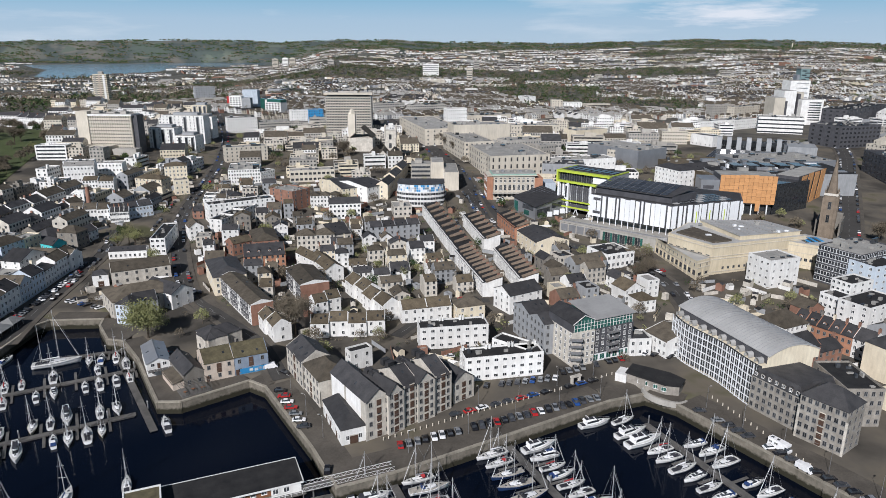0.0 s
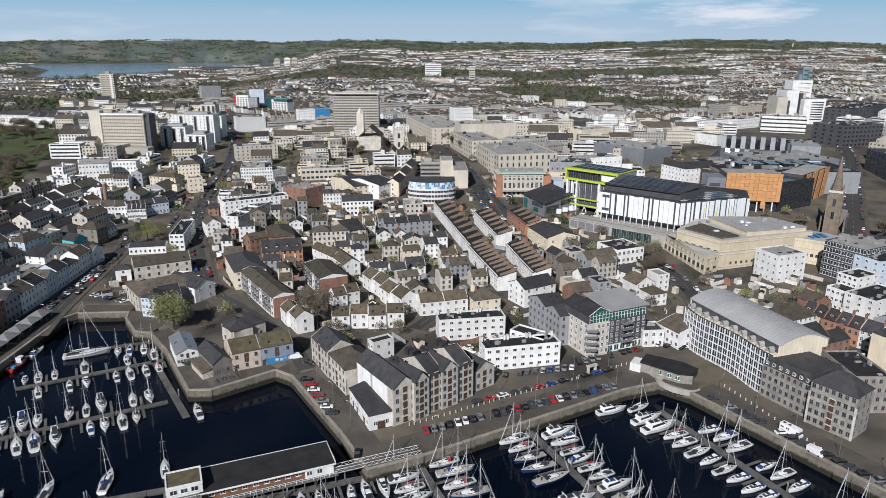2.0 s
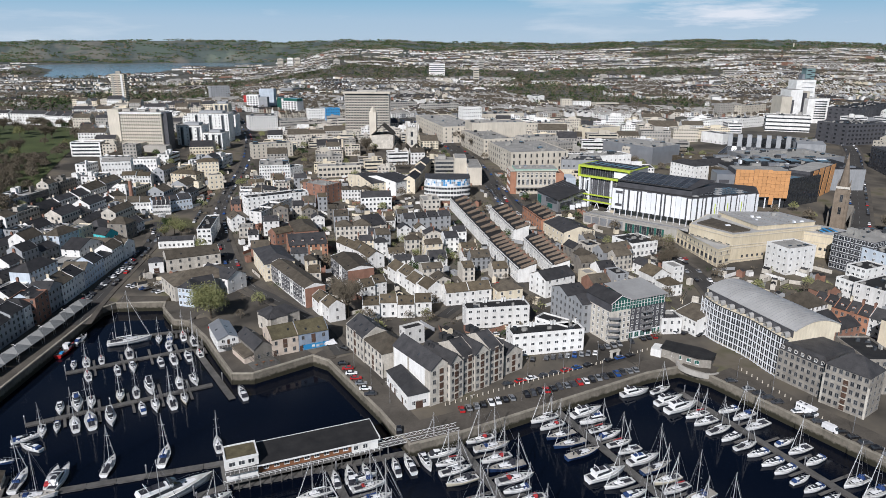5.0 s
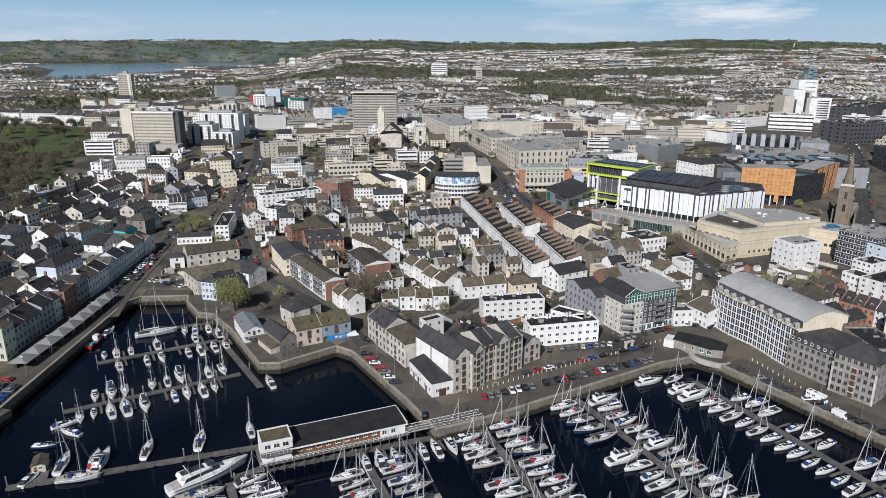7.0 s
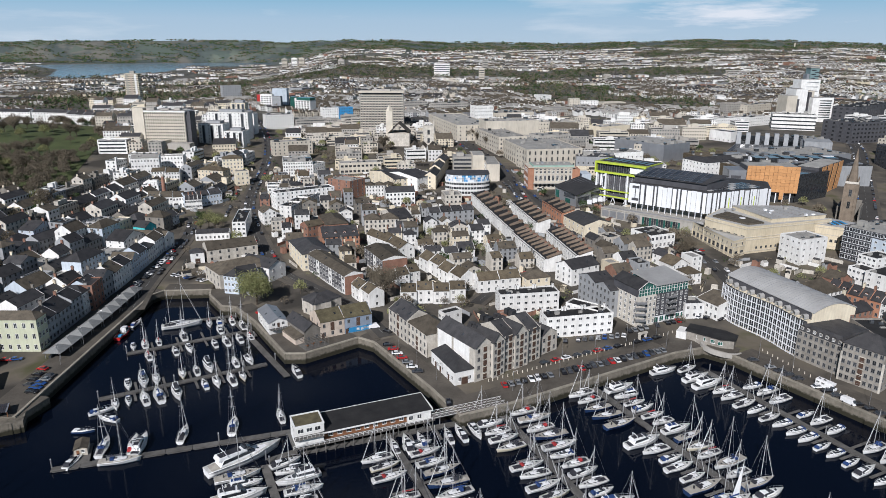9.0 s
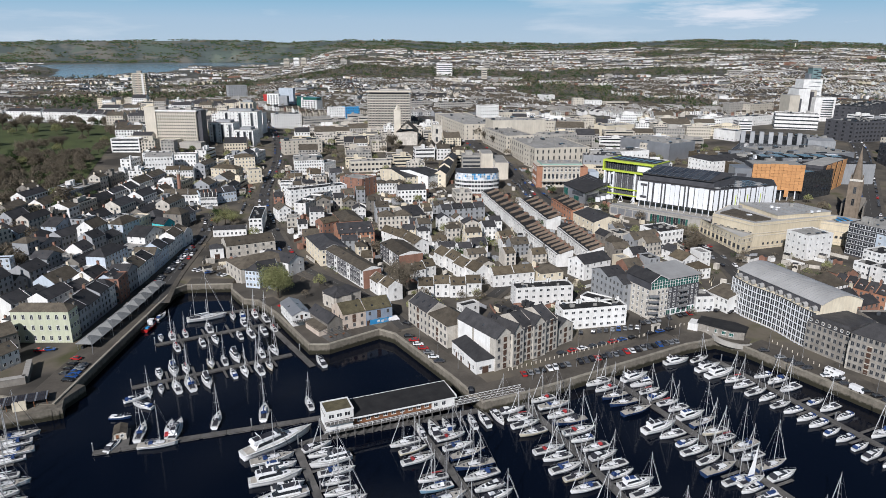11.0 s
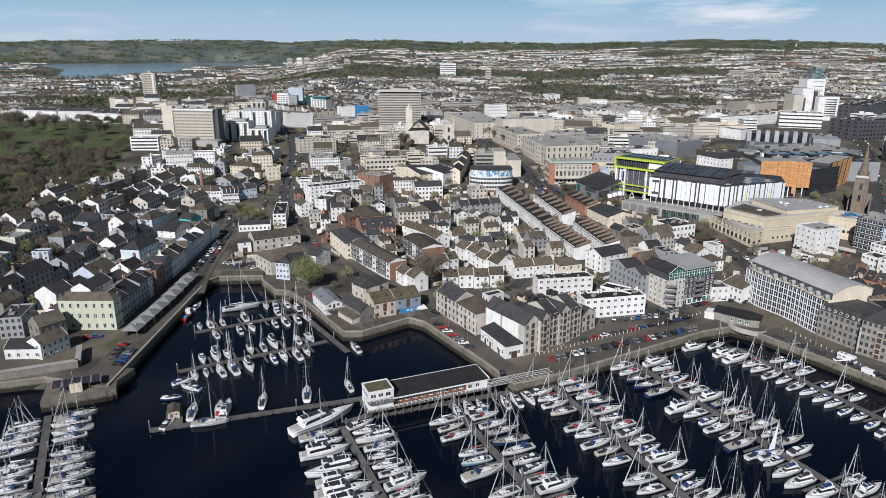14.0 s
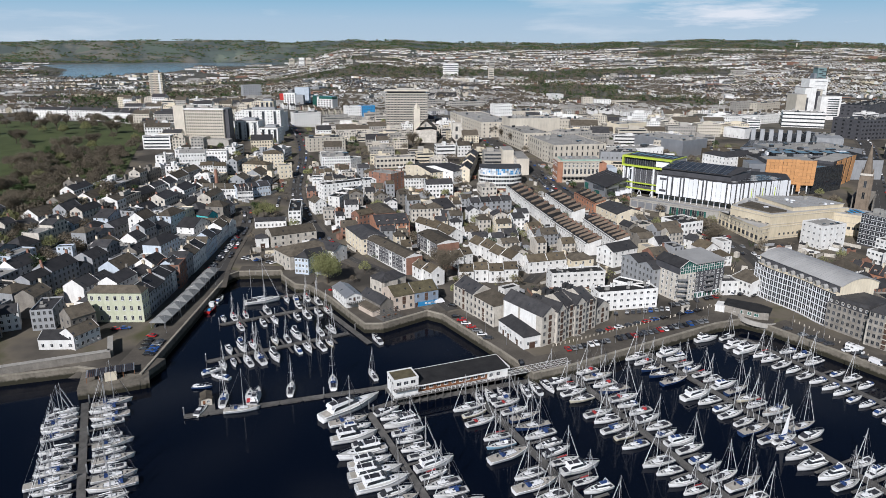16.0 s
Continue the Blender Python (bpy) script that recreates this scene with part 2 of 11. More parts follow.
WATER = bpy.data.materials.new("harbour_water")
WATER.use_nodes = True
wn, wl = WATER.node_tree.nodes, WATER.node_tree.links
wb = wn["Principled BSDF"]
wb.inputs["Base Color"].default_value = (0.002, 0.0038, 0.0095, 1)
wb.inputs["Roughness"].default_value = 0.05
wb.inputs["Specular IOR Level"].default_value = 0.3
wb.inputs["IOR"].default_value = 1.33
wave, wcoord, wbump = wn.new("ShaderNodeTexNoise"), wn.new("ShaderNodeTexCoord"), wn.new("ShaderNodeBump")
wave.inputs["Scale"].default_value, wave.inputs["Detail"].default_value = 1.2, 4
wbump.inputs["Strength"].default_value, wbump.inputs["Distance"].default_value = 0.3, 0.05
wl.new(wcoord.outputs["Object"], wave.inputs["Vector"])
wl.new(wave.outputs["Fac"], wbump.inputs["Height"])
wl.new(wbump.outputs["Normal"], wb.inputs["Normal"])

# open estuary far off, ruffled by the wind
SEA = mat("ruffled_estuary_water", (0.15, 0.23, 0.31), (0.19, 0.28, 0.36), 0.16, 0.004, 0.02, 0.0, vary=0.0, spec=0.5)


# ---- building blocks ----
def smooth(v, a, b):
    v = min(1.0, max(0.0, (v - a) / (b - a)))
    return v * v * (3 - 2 * v)


def ground(x, y):
    """Height of the land, in metres over the harbour's water."""
    z = 4.3 + 15.0 * smooth(y, 270, 740)
    z += 9.0 * smooth(-x, 200, 340) * smooth(y, 210, 370)
    z += 14.0 * smooth(y, 1200, 2700) + 52.0 * smooth(y, 2700, 4700)
    z += 18.0 * smooth(x, 480, 1200) * smooth(y, 450, 1200)
    if y > 1000:
        z += smooth(y, 1000, 1900) * 7 * noise.noise(Vector((x / 620.0, y / 600.0, 3.1)))
    west = smooth(-x - 0.14 * y, 0, 420) * smooth(y, 900, 1700)
    return z * (1 - west) + 6.0 * west


def mesh(name, bm, *mats):
    me = bpy.data.meshes.new(name)
    bm.to_mesh(me)
    bm.free()
    for m in mats:
        me.materials.append(m)
    return me


def part(name, bm, material, parent, label=""):
    ob = new(name, bm if isinstance(bm, bpy.types.Mesh) else mesh(name, bm, *(material if isinstance(material, tuple) else (material,))))
    ob.parent = parent
    if label:
        ob["label"] = label
    return ob


def empty(name, m, label, category, group="", kind=""):
    ob = new(name)
    ob.empty_display_size = 0.5
    ob.matrix_world = m
    return tagged(ob, label, category, group, kind)


def box(bm, x0, y0, z0, x1, y1, z1, slot=0):
    v = [bm.verts.new(p) for p in ((x0, y0, z0), (x1, y0, z0), (x1, y1, z0), (x0, y1, z0), (x0, y0, z1), (x1, y0, z1), (x1, y1, z1), (x0, y1, z1))]
    for q in ((0, 3, 2, 1), (4, 5, 6, 7), (0, 1, 5, 4), (1, 2, 6, 5), (2, 3, 7, 6), (3, 0, 4, 7)):
        bm.faces.new([v[i] for i in q]).material_index = slot
    return v


def boxes(*rows):
    bm = bmesh.new()
    for r in rows:
        box(bm, *r)
    return bm


def prism(pts, z0, z1, slot=0, bm=None):
    """An upright block over an outline, counter-clockwise."""
    bm = bm or bmesh.new()
    lo, hi = [bm.verts.new((x, y, z0)) for x, y in pts], [bm.verts.new((x, y, z1)) for x, y in pts]
    n = len(pts)
    bm.faces.new(hi).material_index = slot
    bm.faces.new(lo[::-1]).material_index = slot
    for i in range(n):
        bm.faces.new((lo[i], lo[(i + 1) % n], hi[(i + 1) % n], hi[i])).material_index = slot
    return bm


def slab(bm, quad, thick, slot=0):
    """A sheet of some thickness under four corners."""
    q = [Vector(p) for p in quad]
    n = (q[1] - q[0]).cross(q[-1] - q[0]).normalized() * thick
    top, low = [bm.verts.new(p) for p in q], [bm.verts.new(p - n) for p in q]
    bm.faces.new(top).material_index = slot
    bm.faces.new(low[::-1]).material_index = slot
    k = len(q)
    for i in range(k):
        bm.faces.new((top[i], low[i], low[(i + 1) % k], top[(i + 1) % k])).material_index = slot


def tube(bm, a, b, r0, r1=None, n=6, slot=0):
    a, b = Vector(a), Vector(b)
    r1 = r0 if r1 is None else r1
    ax = (b - a).normalized()
    s = ax.cross(Vector((0, 0, 1)) if abs(ax.z) < 0.9 else Vector((1, 0, 0))).normalized()
    t = ax.cross(s)
    ring = [[bm.verts.new(p + (s * math.cos(6.2832 * i / n) + t * math.sin(6.2832 * i / n)) * r) for i in range(n)] for p, r in ((a, r0), (b, r1))]
    for i in range(n):
        bm.faces.new((ring[0][i], ring[0][(i + 1) % n], ring[1][(i + 1) % n], ring[1][i])).material_index = slot
    bm.faces.new(ring[1]).material_index = slot
    bm.faces.new(ring[0][::-1]).material_index = slot


PANES = {}
TAKEN = []


def window_verts(w, h):
    """A two-light casement as one piece: casing, raised frame, mullion, sill and recessed panes; its face looks to -y."""
    f, k = 0.09, 0.04
    v = [(-w / 2, 0.02, 0), (w / 2, 0.02, 0), (w / 2, 0.02, h), (-w / 2, 0.02, h), (-w / 2, -0.07, 0), (w / 2, -0.07, 0), (w / 2, -0.07, h), (-w / 2, -0.07, h)]
    v += [(x, y, z) for y in (-0.07, -0.02) for x, z in ((-w / 2 + f, f), (-k, f), (-k, h - f), (-w / 2 + f, h - f), (k, f), (w / 2 - f, f), (w / 2 - f, h - f), (k, h - f))]
    v += [(-w / 2 - 0.08, -0.16, -0.07), (w / 2 + 0.08, -0.16, -0.07), (w / 2 + 0.08, -0.16, 0), (-w / 2 - 0.08, -0.16, 0), (-w / 2 - 0.08, 0.02, 0), (w / 2 + 0.08, 0.02, 0)]
    rim = [(0, 1, 5, 4), (1, 2, 6, 5), (2, 3, 7, 6), (3, 0, 4, 7), (4, 5, 13, 12, 9, 8), (5, 6, 14, 13), (6, 7, 11, 10, 15, 14), (7, 4, 8, 11), (9, 12, 15, 10)]
    for o in (8, 12):
        rim += [(o + a, o + (a + 1) % 4, o + 8 + (a + 1) % 4, o + 8 + a) for a in range(4)]
    rim += [(24, 25, 26, 27), (27, 26, 5, 4), (4, 5, 1, 0)]
    return v, rim, [(16, 17, 18, 19), (20, 21, 22, 23)]


def window_mesh(w, h, glass=None, rim=None):
    glass, rim = glass or GLASS, rim or FRAME_W
    key = (round(w, 2), round(h, 2), glass.name, rim.name)
    if key not in PANES:
        v, a, b_ = window_verts(w, h)
        me = bpy.data.meshes.new("window")
        me.from_pydata(v, [], a + b_)
        me.materials.append(rim)
        me.materials.append(glass)
        for f in list(me.polygons)[len(a):]:
            f.material_index = 1
        PANES[key] = me
    return PANES[key]


def put_window(parent, me, x, y, z, turn):
    ob = new("window", me)
    ob.parent = parent
    ob.matrix_local = Matrix.Translation((x, y, z)) @ Matrix.Rotation(turn, 4, 'Z')
    return ob


def face_windows(parent, w, d, h, floors, bays, side, size=(1.1, 1.4), glass=None, rim=None, first=1.0, which="flr", far=False):
    """Rows of windows on the front (f), the left (l), the right (r) and the back (b); on far buildings as one part."""
    if not floors:
        return
    step = h / floors
    tall = min(size[1], step - 0.7)
    spots = []
    for k in range(floors):
        z = k * step + min(first, step * 0.4)
        for i in range(bays):
            u = -w / 2 + w * (i + 0.5) / bays
            spots += [(u, -d / 2, z, 0)] if "f" in which else []
            spots += [(u, d / 2, z, math.pi)] if "b" in which else []
        for i in range(side):
            u = -d / 2 + d * (i + 0.5) / side
            spots += [(-w / 2, u, z, -math.pi / 2)] if "l" in which else []
            spots += [(w / 2, u, z, math.pi / 2)] if "r" in which else []
    if not far:
        me = window_mesh(size[0], tall, glass, rim)
        for s in spots:
            put_window(parent, me, *s)
        return
    v, a, b_ = window_verts(size[0], tall)
    verts, rims, panes = [], [], []
    for x, y, z, t in spots:
        o, c, s = len(verts), math.cos(t), math.sin(t)
        verts += [(x + c * p - s * q, y + s * p + c * q, z + r) for p, q, r in v]
        rims += [tuple(o + i for i in f) for f in a]
        panes += [tuple(o + i for i in f) for f in b_]
    if verts:
        me = bpy.data.meshes.new("windows")
        me.from_pydata(verts, [], rims + panes)
        me.materials.append(rim or FRAME_W)
        me.materials.append(glass or GLASS)
        me.polygons.foreach_set("material_index", [0] * len(rims) + [1] * len(panes))
        tagged(part("glazing", me, None, parent), kind="stuff")


def roof_parts(parent, w, d, h, roof, rise, wall, cover, over=0.3):
    """Closes the walls above the eaves and lays the roof."""
    a, b = w / 2 + over, d / 2 + over
    bm = bmesh.new()
    if roof == "flat":
        box(bm, -w / 2 + 0.3, -d / 2 + 0.3, h - 0.5, w / 2 - 0.3, d / 2 - 0.3, h - 0.35)
    elif roof == "gx":
        a = w / 2 - 0.05
        e = h - over * rise / (d / 2)
        slab(bm, ((-a, -b, e), (a, -b, e), (a, 0, h + rise), (-a, 0, h + rise)), 0.16)
        slab(bm, ((a, b, e), (-a, b, e), (-a, 0, h + rise), (a, 0, h + rise)), 0.16)
        tube(bm, (-a, 0, h + rise + 0.02), (a, 0, h + rise + 0.02), 0.13)
    elif roof == "gy":
        e = h - over * rise / (w / 2)
        slab(bm, ((a, -b, e), (a, b, e), (0, b, h + rise), (0, -b, h + rise)), 0.16)
        slab(bm, ((-a, b, e), (-a, -b, e), (0, -b, h + rise), (0, b, h + rise)), 0.16)
        tube(bm, (0, -b, h + rise + 0.02), (0, b, h + rise + 0.02), 0.13)
    elif roof == "hip":
        k = min(w, d) / 2
        x, y = (a - k, 0) if w >= d else (0, b - k)
        t = h + rise
        slab(bm, ((-a, -b, h), (a, -b, h), (x, -y, t), (-x, -y, t))[:4 if w > d else 3], 0.14)
        slab(bm, ((a, b, h), (-a, b, h), (-x, y, t), (x, y, t))[:4 if w > d else 3], 0.14)
        slab(bm, ((a, -b, h), (a, b, h), (x, y, t), (x, -y, t))[:4 if w < d else 3], 0.14)
        slab(bm, ((-a, b, h), (-a, -b, h), (-x, -y, t), (-x, y, t))[:4 if w < d else 3], 0.14)
    elif roof == "mansard":
        k = 1.3
        box(bm, -w / 2 + k, -d / 2 + k, h, w / 2 - k, d / 2 - k, h + rise - 0.05)
        for q in (((-w / 2, -d / 2, h), (w / 2, -d / 2, h), (w / 2 - k, -d / 2 + k, h + rise), (-w / 2 + k, -d / 2 + k, h + rise)), ((w / 2, -d / 2, h), (w / 2, d / 2, h), (w / 2 - k, d / 2 - k, h + rise), (w / 2 - k, -d / 2 + k, h + rise)),
                  ((w / 2, d / 2, h), (-w / 2, d / 2, h), (-w / 2 + k, d / 2 - k, h + rise), (w / 2 - k, d / 2 - k, h + rise)), ((-w / 2, d / 2, h), (-w / 2, -d / 2, h), (-w / 2 + k, -d / 2 + k, h + rise), (-w / 2 + k, d / 2 - k, h + rise))):
            slab(bm, q, 0.15)
    elif roof == "mono":
        slab(bm, ((-a, -b, h), (a, -b, h), (a, b, h + rise), (-a, b, h + rise)), 0.16)
    rnd = random.Random(int(parent.location.x * 13 + parent.location.y * 7))
    if roof == "flat" and w * d > 60:
        for _ in range(min(30, int(w * d / 40) + 1)):
            big = 2.2 if w * d > 500 and rnd.random() < 0.3 else 1.0
            bw, bd, bh = rnd.uniform(0.5, 2.6) * big, rnd.uniform(0.5, 2.0) * big, rnd.uniform(0.3, 1.4) * big
            x, y = rnd.uniform(-w / 2 + 1.6, w / 2 - 1.6), rnd.uniform(-d / 2 + 1.5, d / 2 - 1.5)
            slab(bm, ((x - bw / 2, y - bd / 2, h - 0.35 + bh), (x + bw / 2, y - bd / 2, h - 0.35 + bh), (x + bw / 2, y + bd / 2, h - 0.35 + bh), (x - bw / 2, y + bd / 2, h - 0.35 + bh)), bh, rnd.choice((1, 2, 2)))
    elif roof in ("gx", "gy"):
        q = math.atan2(rise, d / 2 if roof == "gx" else w / 2)
        long, half = (w, d / 2) if roof == "gx" else (d, w / 2)
        for side in (-1, 1):
            for _ in range(rnd.choice((0, 1, 1, 2))):
                u, e = rnd.uniform(-long / 2 + 0.8, long / 2 - 0.8), rnd.uniform(0.3, 0.75)
                c = []
                for a_, b_ in ((-0.4, -0.55), (0.4, -0.55), (0.4, 0.55), (-0.4, 0.55)):
                    t = half * e - b_ * math.cos(q)
                    z = h + rise * (1 - t / half) + 0.1
                    c.append((u + a_, side * t, z) if roof == "gx" else (side * t, u + a_, z))
                slab(bm, c if (side < 0) == (roof == "gx") else c[::-1], 0.06, 1)
    part("roof", bm, (cover, GLASS, ROOF_G), parent)


def walls(w, d, h, roof, rise):
    bm = bmesh.new()
    z0 = -6.0
    if roof == "flat":
        box(bm, -w / 2, -d / 2, z0, w / 2, d / 2, h - 0.5)
        for r in ((-w / 2, -d / 2, h - 0.5, w / 2, -d / 2 + 0.3, h + 0.25), (-w / 2, d / 2 - 0.3, h - 0.5, w / 2, d / 2, h + 0.25),
                  (-w / 2, -d / 2 + 0.3, h - 0.5, -w / 2 + 0.3, d / 2 - 0.3, h + 0.25), (w / 2 - 0.3, -d / 2 + 0.3, h - 0.5, w / 2, d / 2 - 0.3, h + 0.25)):
            box(bm, *r)
        return bm
    v = box(bm, -w / 2, -d / 2, z0, w / 2, d / 2, h)
    r = rise + (0.09 if roof == "gx" else -0.1)
    if roof == "gx":
        for s in (-1, 1):
            p = [bm.verts.new(q) for q in ((s * w / 2, -d / 2, h + 0.16), (s * w / 2, d / 2, h + 0.16), (s * w / 2, 0, h + r), (s * (w / 2 - 0.15), -d / 2, h + 0.16), (s * (w / 2 - 0.15), d / 2, h + 0.16), (s * (w / 2 - 0.15), 0, h + r), (s * w / 2, -d / 2, h), (s * w / 2, d / 2, h), (s * (w / 2 - 0.15), -d / 2, h), (s * (w / 2 - 0.15), d / 2, h))]
            for q in ((6, 7, 1, 0), (9, 8, 3, 4), (8, 6, 0, 3), (7, 9, 4, 1)):
                bm.faces.new([p[i] for i in q])
            for q in ((0, 1, 2), (5, 4, 3), (0, 2, 5, 3), (1, 4, 5, 2)):
                bm.faces.new([p[i] for i in q])
    elif roof == "gy":
        for s in (-1, 1):
            p = [bm.verts.new(q) for q in ((-w / 2, s * d / 2, h), (w / 2, s * d / 2, h), (0, s * d / 2, h + r), (-w / 2, s * (d / 2 - 0.3), h), (w / 2, s * (d / 2 - 0.3), h), (0, s * (d / 2 - 0.3), h + r))]
            for q in ((0, 1, 2), (5, 4, 3), (0, 2, 5, 3), (1, 4, 5, 2)):
                bm.faces.new([p[i] for i in q])
    elif roof == "mono":
        q = [bm.verts.new(p) for p in ((-w / 2, d / 2, h), (w / 2, d / 2, h), (w / 2, d / 2, h + r), (-w / 2, d / 2, h + r), (-w / 2, -d / 2, h), (w / 2, -d / 2, h))]
        for f in ((0, 1, 2, 3), (4, 0, 3), (5, 2, 1)):
            bm.faces.new([q[i] for i in f])
    bmesh.ops.recalc_face_normals(bm, faces=bm.faces)
    return bm


STACK = {}


def chimney(parent, x, y, z, tall=1.8, long=1.2, material=None):
    material = material or (BRICK, CREAM, STONE_D, BRICK)[int(abs(parent.location.x * 7 + parent.location.y * 3)) % 4]
    key = (round(tall, 1), round(long, 1), material.name)
    if key not in STACK:
        bm = boxes((-0.35, -long / 2, -1.5, 0.35, long / 2, tall), (-0.42, -long / 2 - 0.07, tall, 0.42, long / 2 + 0.07, tall + 0.15))
        for i in range(max(2, int(long / 0.5))):
            u = -long / 2 + long * (i + 0.5) / max(2, int(long / 0.5))
            tube(bm, (0, u, tall + 0.15), (0, u, tall + 0.55), 0.13, 0.1, 6, 1)
        STACK[key] = mesh("chimney", bm, material, TILE_B)
    ob = part("chimney", STACK[key], None, parent)
    ob.matrix_local = Matrix.Translation((x, y, z))


RENDER_B = mat("brown_stained_render", (0.15, 0.115, 0.085), (0.27, 0.21, 0.16), 0.9, 0.3, 2.0, 0.2)


def house(label, x, y, rot, w, d, h, roof="gx", rise=2.8, wall=None, cover=None, floors=2, bays=3, side=2, size=(1.15, 1.55),
          stacks=0, glass=None, rim=None, which="flr", name="house", category="house", group="", z=None, first=1.0, far=None, stack_wall=None, party=False, panels=False, dormers=0, lights=0):
    if party:
        x, y, d, h = x + 0.8 * math.sin(radians(rot)), y - 0.8 * math.cos(radians(rot)), d + 1.2, h + 1.3
        cover = FELT
    z = ground(x, y) if z is None else z
    rim = rim or (FRAME_W if wall in (None, WHITE, CREAM, GREEN_R, PALE_BLUE, TEAL) else FRAME_G)
    top = empty(name, pose(x, y, z, 0, 0, rot), label, category, group)
    part("wall", walls(w, d, h, roof, rise), wall or WHITE, top)
    roof_parts(top, w, d, h, roof, rise, wall or WHITE, cover or SLATE)
    face_windows(top, w, d, h, floors, bays, side, size, glass, rim, first, which, y > 250 if far is None else far)
    TAKEN.append((x, y, radians(rot), w, d))
    if party:
        bm = bmesh.new()
        slab(bm, ((w / 2 - w * 0.14, -d / 2 + 1.2, h + 1.1), (w / 2 + 0.15, -d / 2 + 1.2, h + 1.1), (w / 2 + 0.15, d / 2, h + rise + 1.5), (w / 2 - w * 0.14, d / 2, h + rise + 1.5)), 1.5)
        part("party_wall", bm, RENDER_B, top, "brown coped party wall")
        part("parapet", boxes((-w / 2, -d / 2 - 0.12, h - 0.5, w / 2, -d / 2 + 0.3, h + 0.45)), wall or WHITE, top)
        chimney(top, w / 2 - 0.4, d / 2 - 2.0, h + rise, 1.4, 1.3, BRICK)
        stacks = 0
    if panels:
        for i in range(bays):
            u = -w / 2 + w * (i + 0.5) / bays
            if i % 4 != 3:
                part("cladding_panel", boxes((u - w / bays * 0.46, -d / 2 - 0.03, 0.6, u + w / bays * 0.46, -d / 2 + 0.02, h - 0.5)), DARK_R, top, "dark grey cladding")
        part("brick_end", boxes((w / 2 - 0.02, -d / 2 - 0.02, -4, w / 2 + 0.12, d / 2 + 0.02, h - 0.2)), BRICK, top, "red-brown brick end wall")
    if roof in ("gx", "mansard") and (dormers or lights):
        for i in range(dormers + lights):
            u = -w / 2 + w * (i + 0.5) / (dormers + lights)
            if i % 2 == 0 and dormers or not lights:
                yb = -d / 2 + (0.3 if roof == "mansard" else d * 0.16)
                bm = boxes((u - 0.7, yb, h + 0.2, u + 0.7, yb + 1.8, h + 1.9))
                slab(bm, ((u - 0.9, yb - 0.2, h + 1.8), (u, yb - 0.2, h + 2.4), (u, yb + 2.6, h + 2.4), (u - 0.9, yb + 2.6, h + 1.8)), 0.1, 1)
                slab(bm, ((u, yb - 0.2, h + 2.4), (u + 0.9, yb - 0.2, h + 1.8), (u + 0.9, yb + 2.6, h + 1.8), (u, yb + 2.6, h + 2.4)), 0.1, 1)
                dormer = part("dormer", bm, (wall or WHITE, cover or SLATE), top)
                put_window(dormer, window_mesh(1.0, 1.1), u, yb - 0.01, h + 0.6, 0)
            else:
                e, zz = d * 0.25, h + rise * 0.5
                bm = bmesh.new()
                s_ = rise / (d / 2)
                slab(bm, ((u - 0.45, -e - 0.6, zz - 0.6 * s_ + 0.1), (u + 0.45, -e - 0.6, zz - 0.6 * s_ + 0.1), (u + 0.45, -e + 0.6, zz + 0.6 * s_ + 0.1), (u - 0.45, -e + 0.6, zz + 0.6 * s_ + 0.1)), 0.1)
                part("skylight", bm, GLASS, top)
    for i in range(stacks):
        s = -1 if i % 2 else 1
        if roof == "gx":
            chimney(top, s * (w / 2 - 0.4) if i < 2 else 0, 0, h + rise - 0.3)
        elif roof == "gy":
            chimney(top, 0, s * (d / 2 - 0.6), h + rise - 0.3)
        else:
            chimney(top, s * (w / 2 - 0.8 - (i // 2) * w * 0.3), d / 2 - 0.8, h, 1.4, 1.0, stack_wall)
    return top


# ---- land, water and quays ----
HARBOUR = [(-173.2, 157.7), (-175.1, 270.1), (-171.4, 276.2), (-149.5, 278), (-147.4, 270.7), (-137.5, 256.5), (-130, 254.8), (-117.2, 238.4), (-105.7, 219.9), (-96.5, 205.5), (-88.5, 205.8), (-69.5, 221), (-62.8, 216.6),
           (-39.5, 179), (-28.9, 159.2), (-12.5, 166.8), (57.2, 207.4), (70.5, 212.3), (79.1, 205.1), (109.2, 156.6), (160.9, 72.6), (200, -300), (-480, -300), (-420, 100), (-224.4, 156.2)]
ESTUARY = [(-1872, 3336), (-1654, 2887), (-1463, 2500), (-1358, 2552), (-1325, 2802), (-1277, 2919), (-1340, 3386), (-1430, 3720), (-1370, 3860),
           (-1190, 3960), (-1130, 4200), (-1121, 4580), (-1424, 4688), (-1654, 4711), (-1881, 4560), (-2098, 4412), (-2378, 4199), (-2396, 4030)]


def inside(x, y, poly):
    hit_ = False
    for (x0, y0), (x1, y1) in zip(poly, poly[1:] + poly[:1]):
        if (y0 > y) != (y1 > y) and x < x0 + (y - y0) / (y1 - y0) * (x1 - x0):
            hit_ = not hit_
    return hit_


def away(x, y, poly):
    """Distance to the outline."""
    best = 1e9
    for (x0, y0), (x1, y1) in zip(poly, poly[1:] + poly[:1]):
        dx, dy = x1 - x0, y1 - y0
        t = min(1, max(0, ((x - x0) * dx + (y - y0) * dy) / (dx * dx + dy * dy)))
        best = min(best, math.hypot(x - x0 - t * dx, y - y0 - t * dy))
    return best


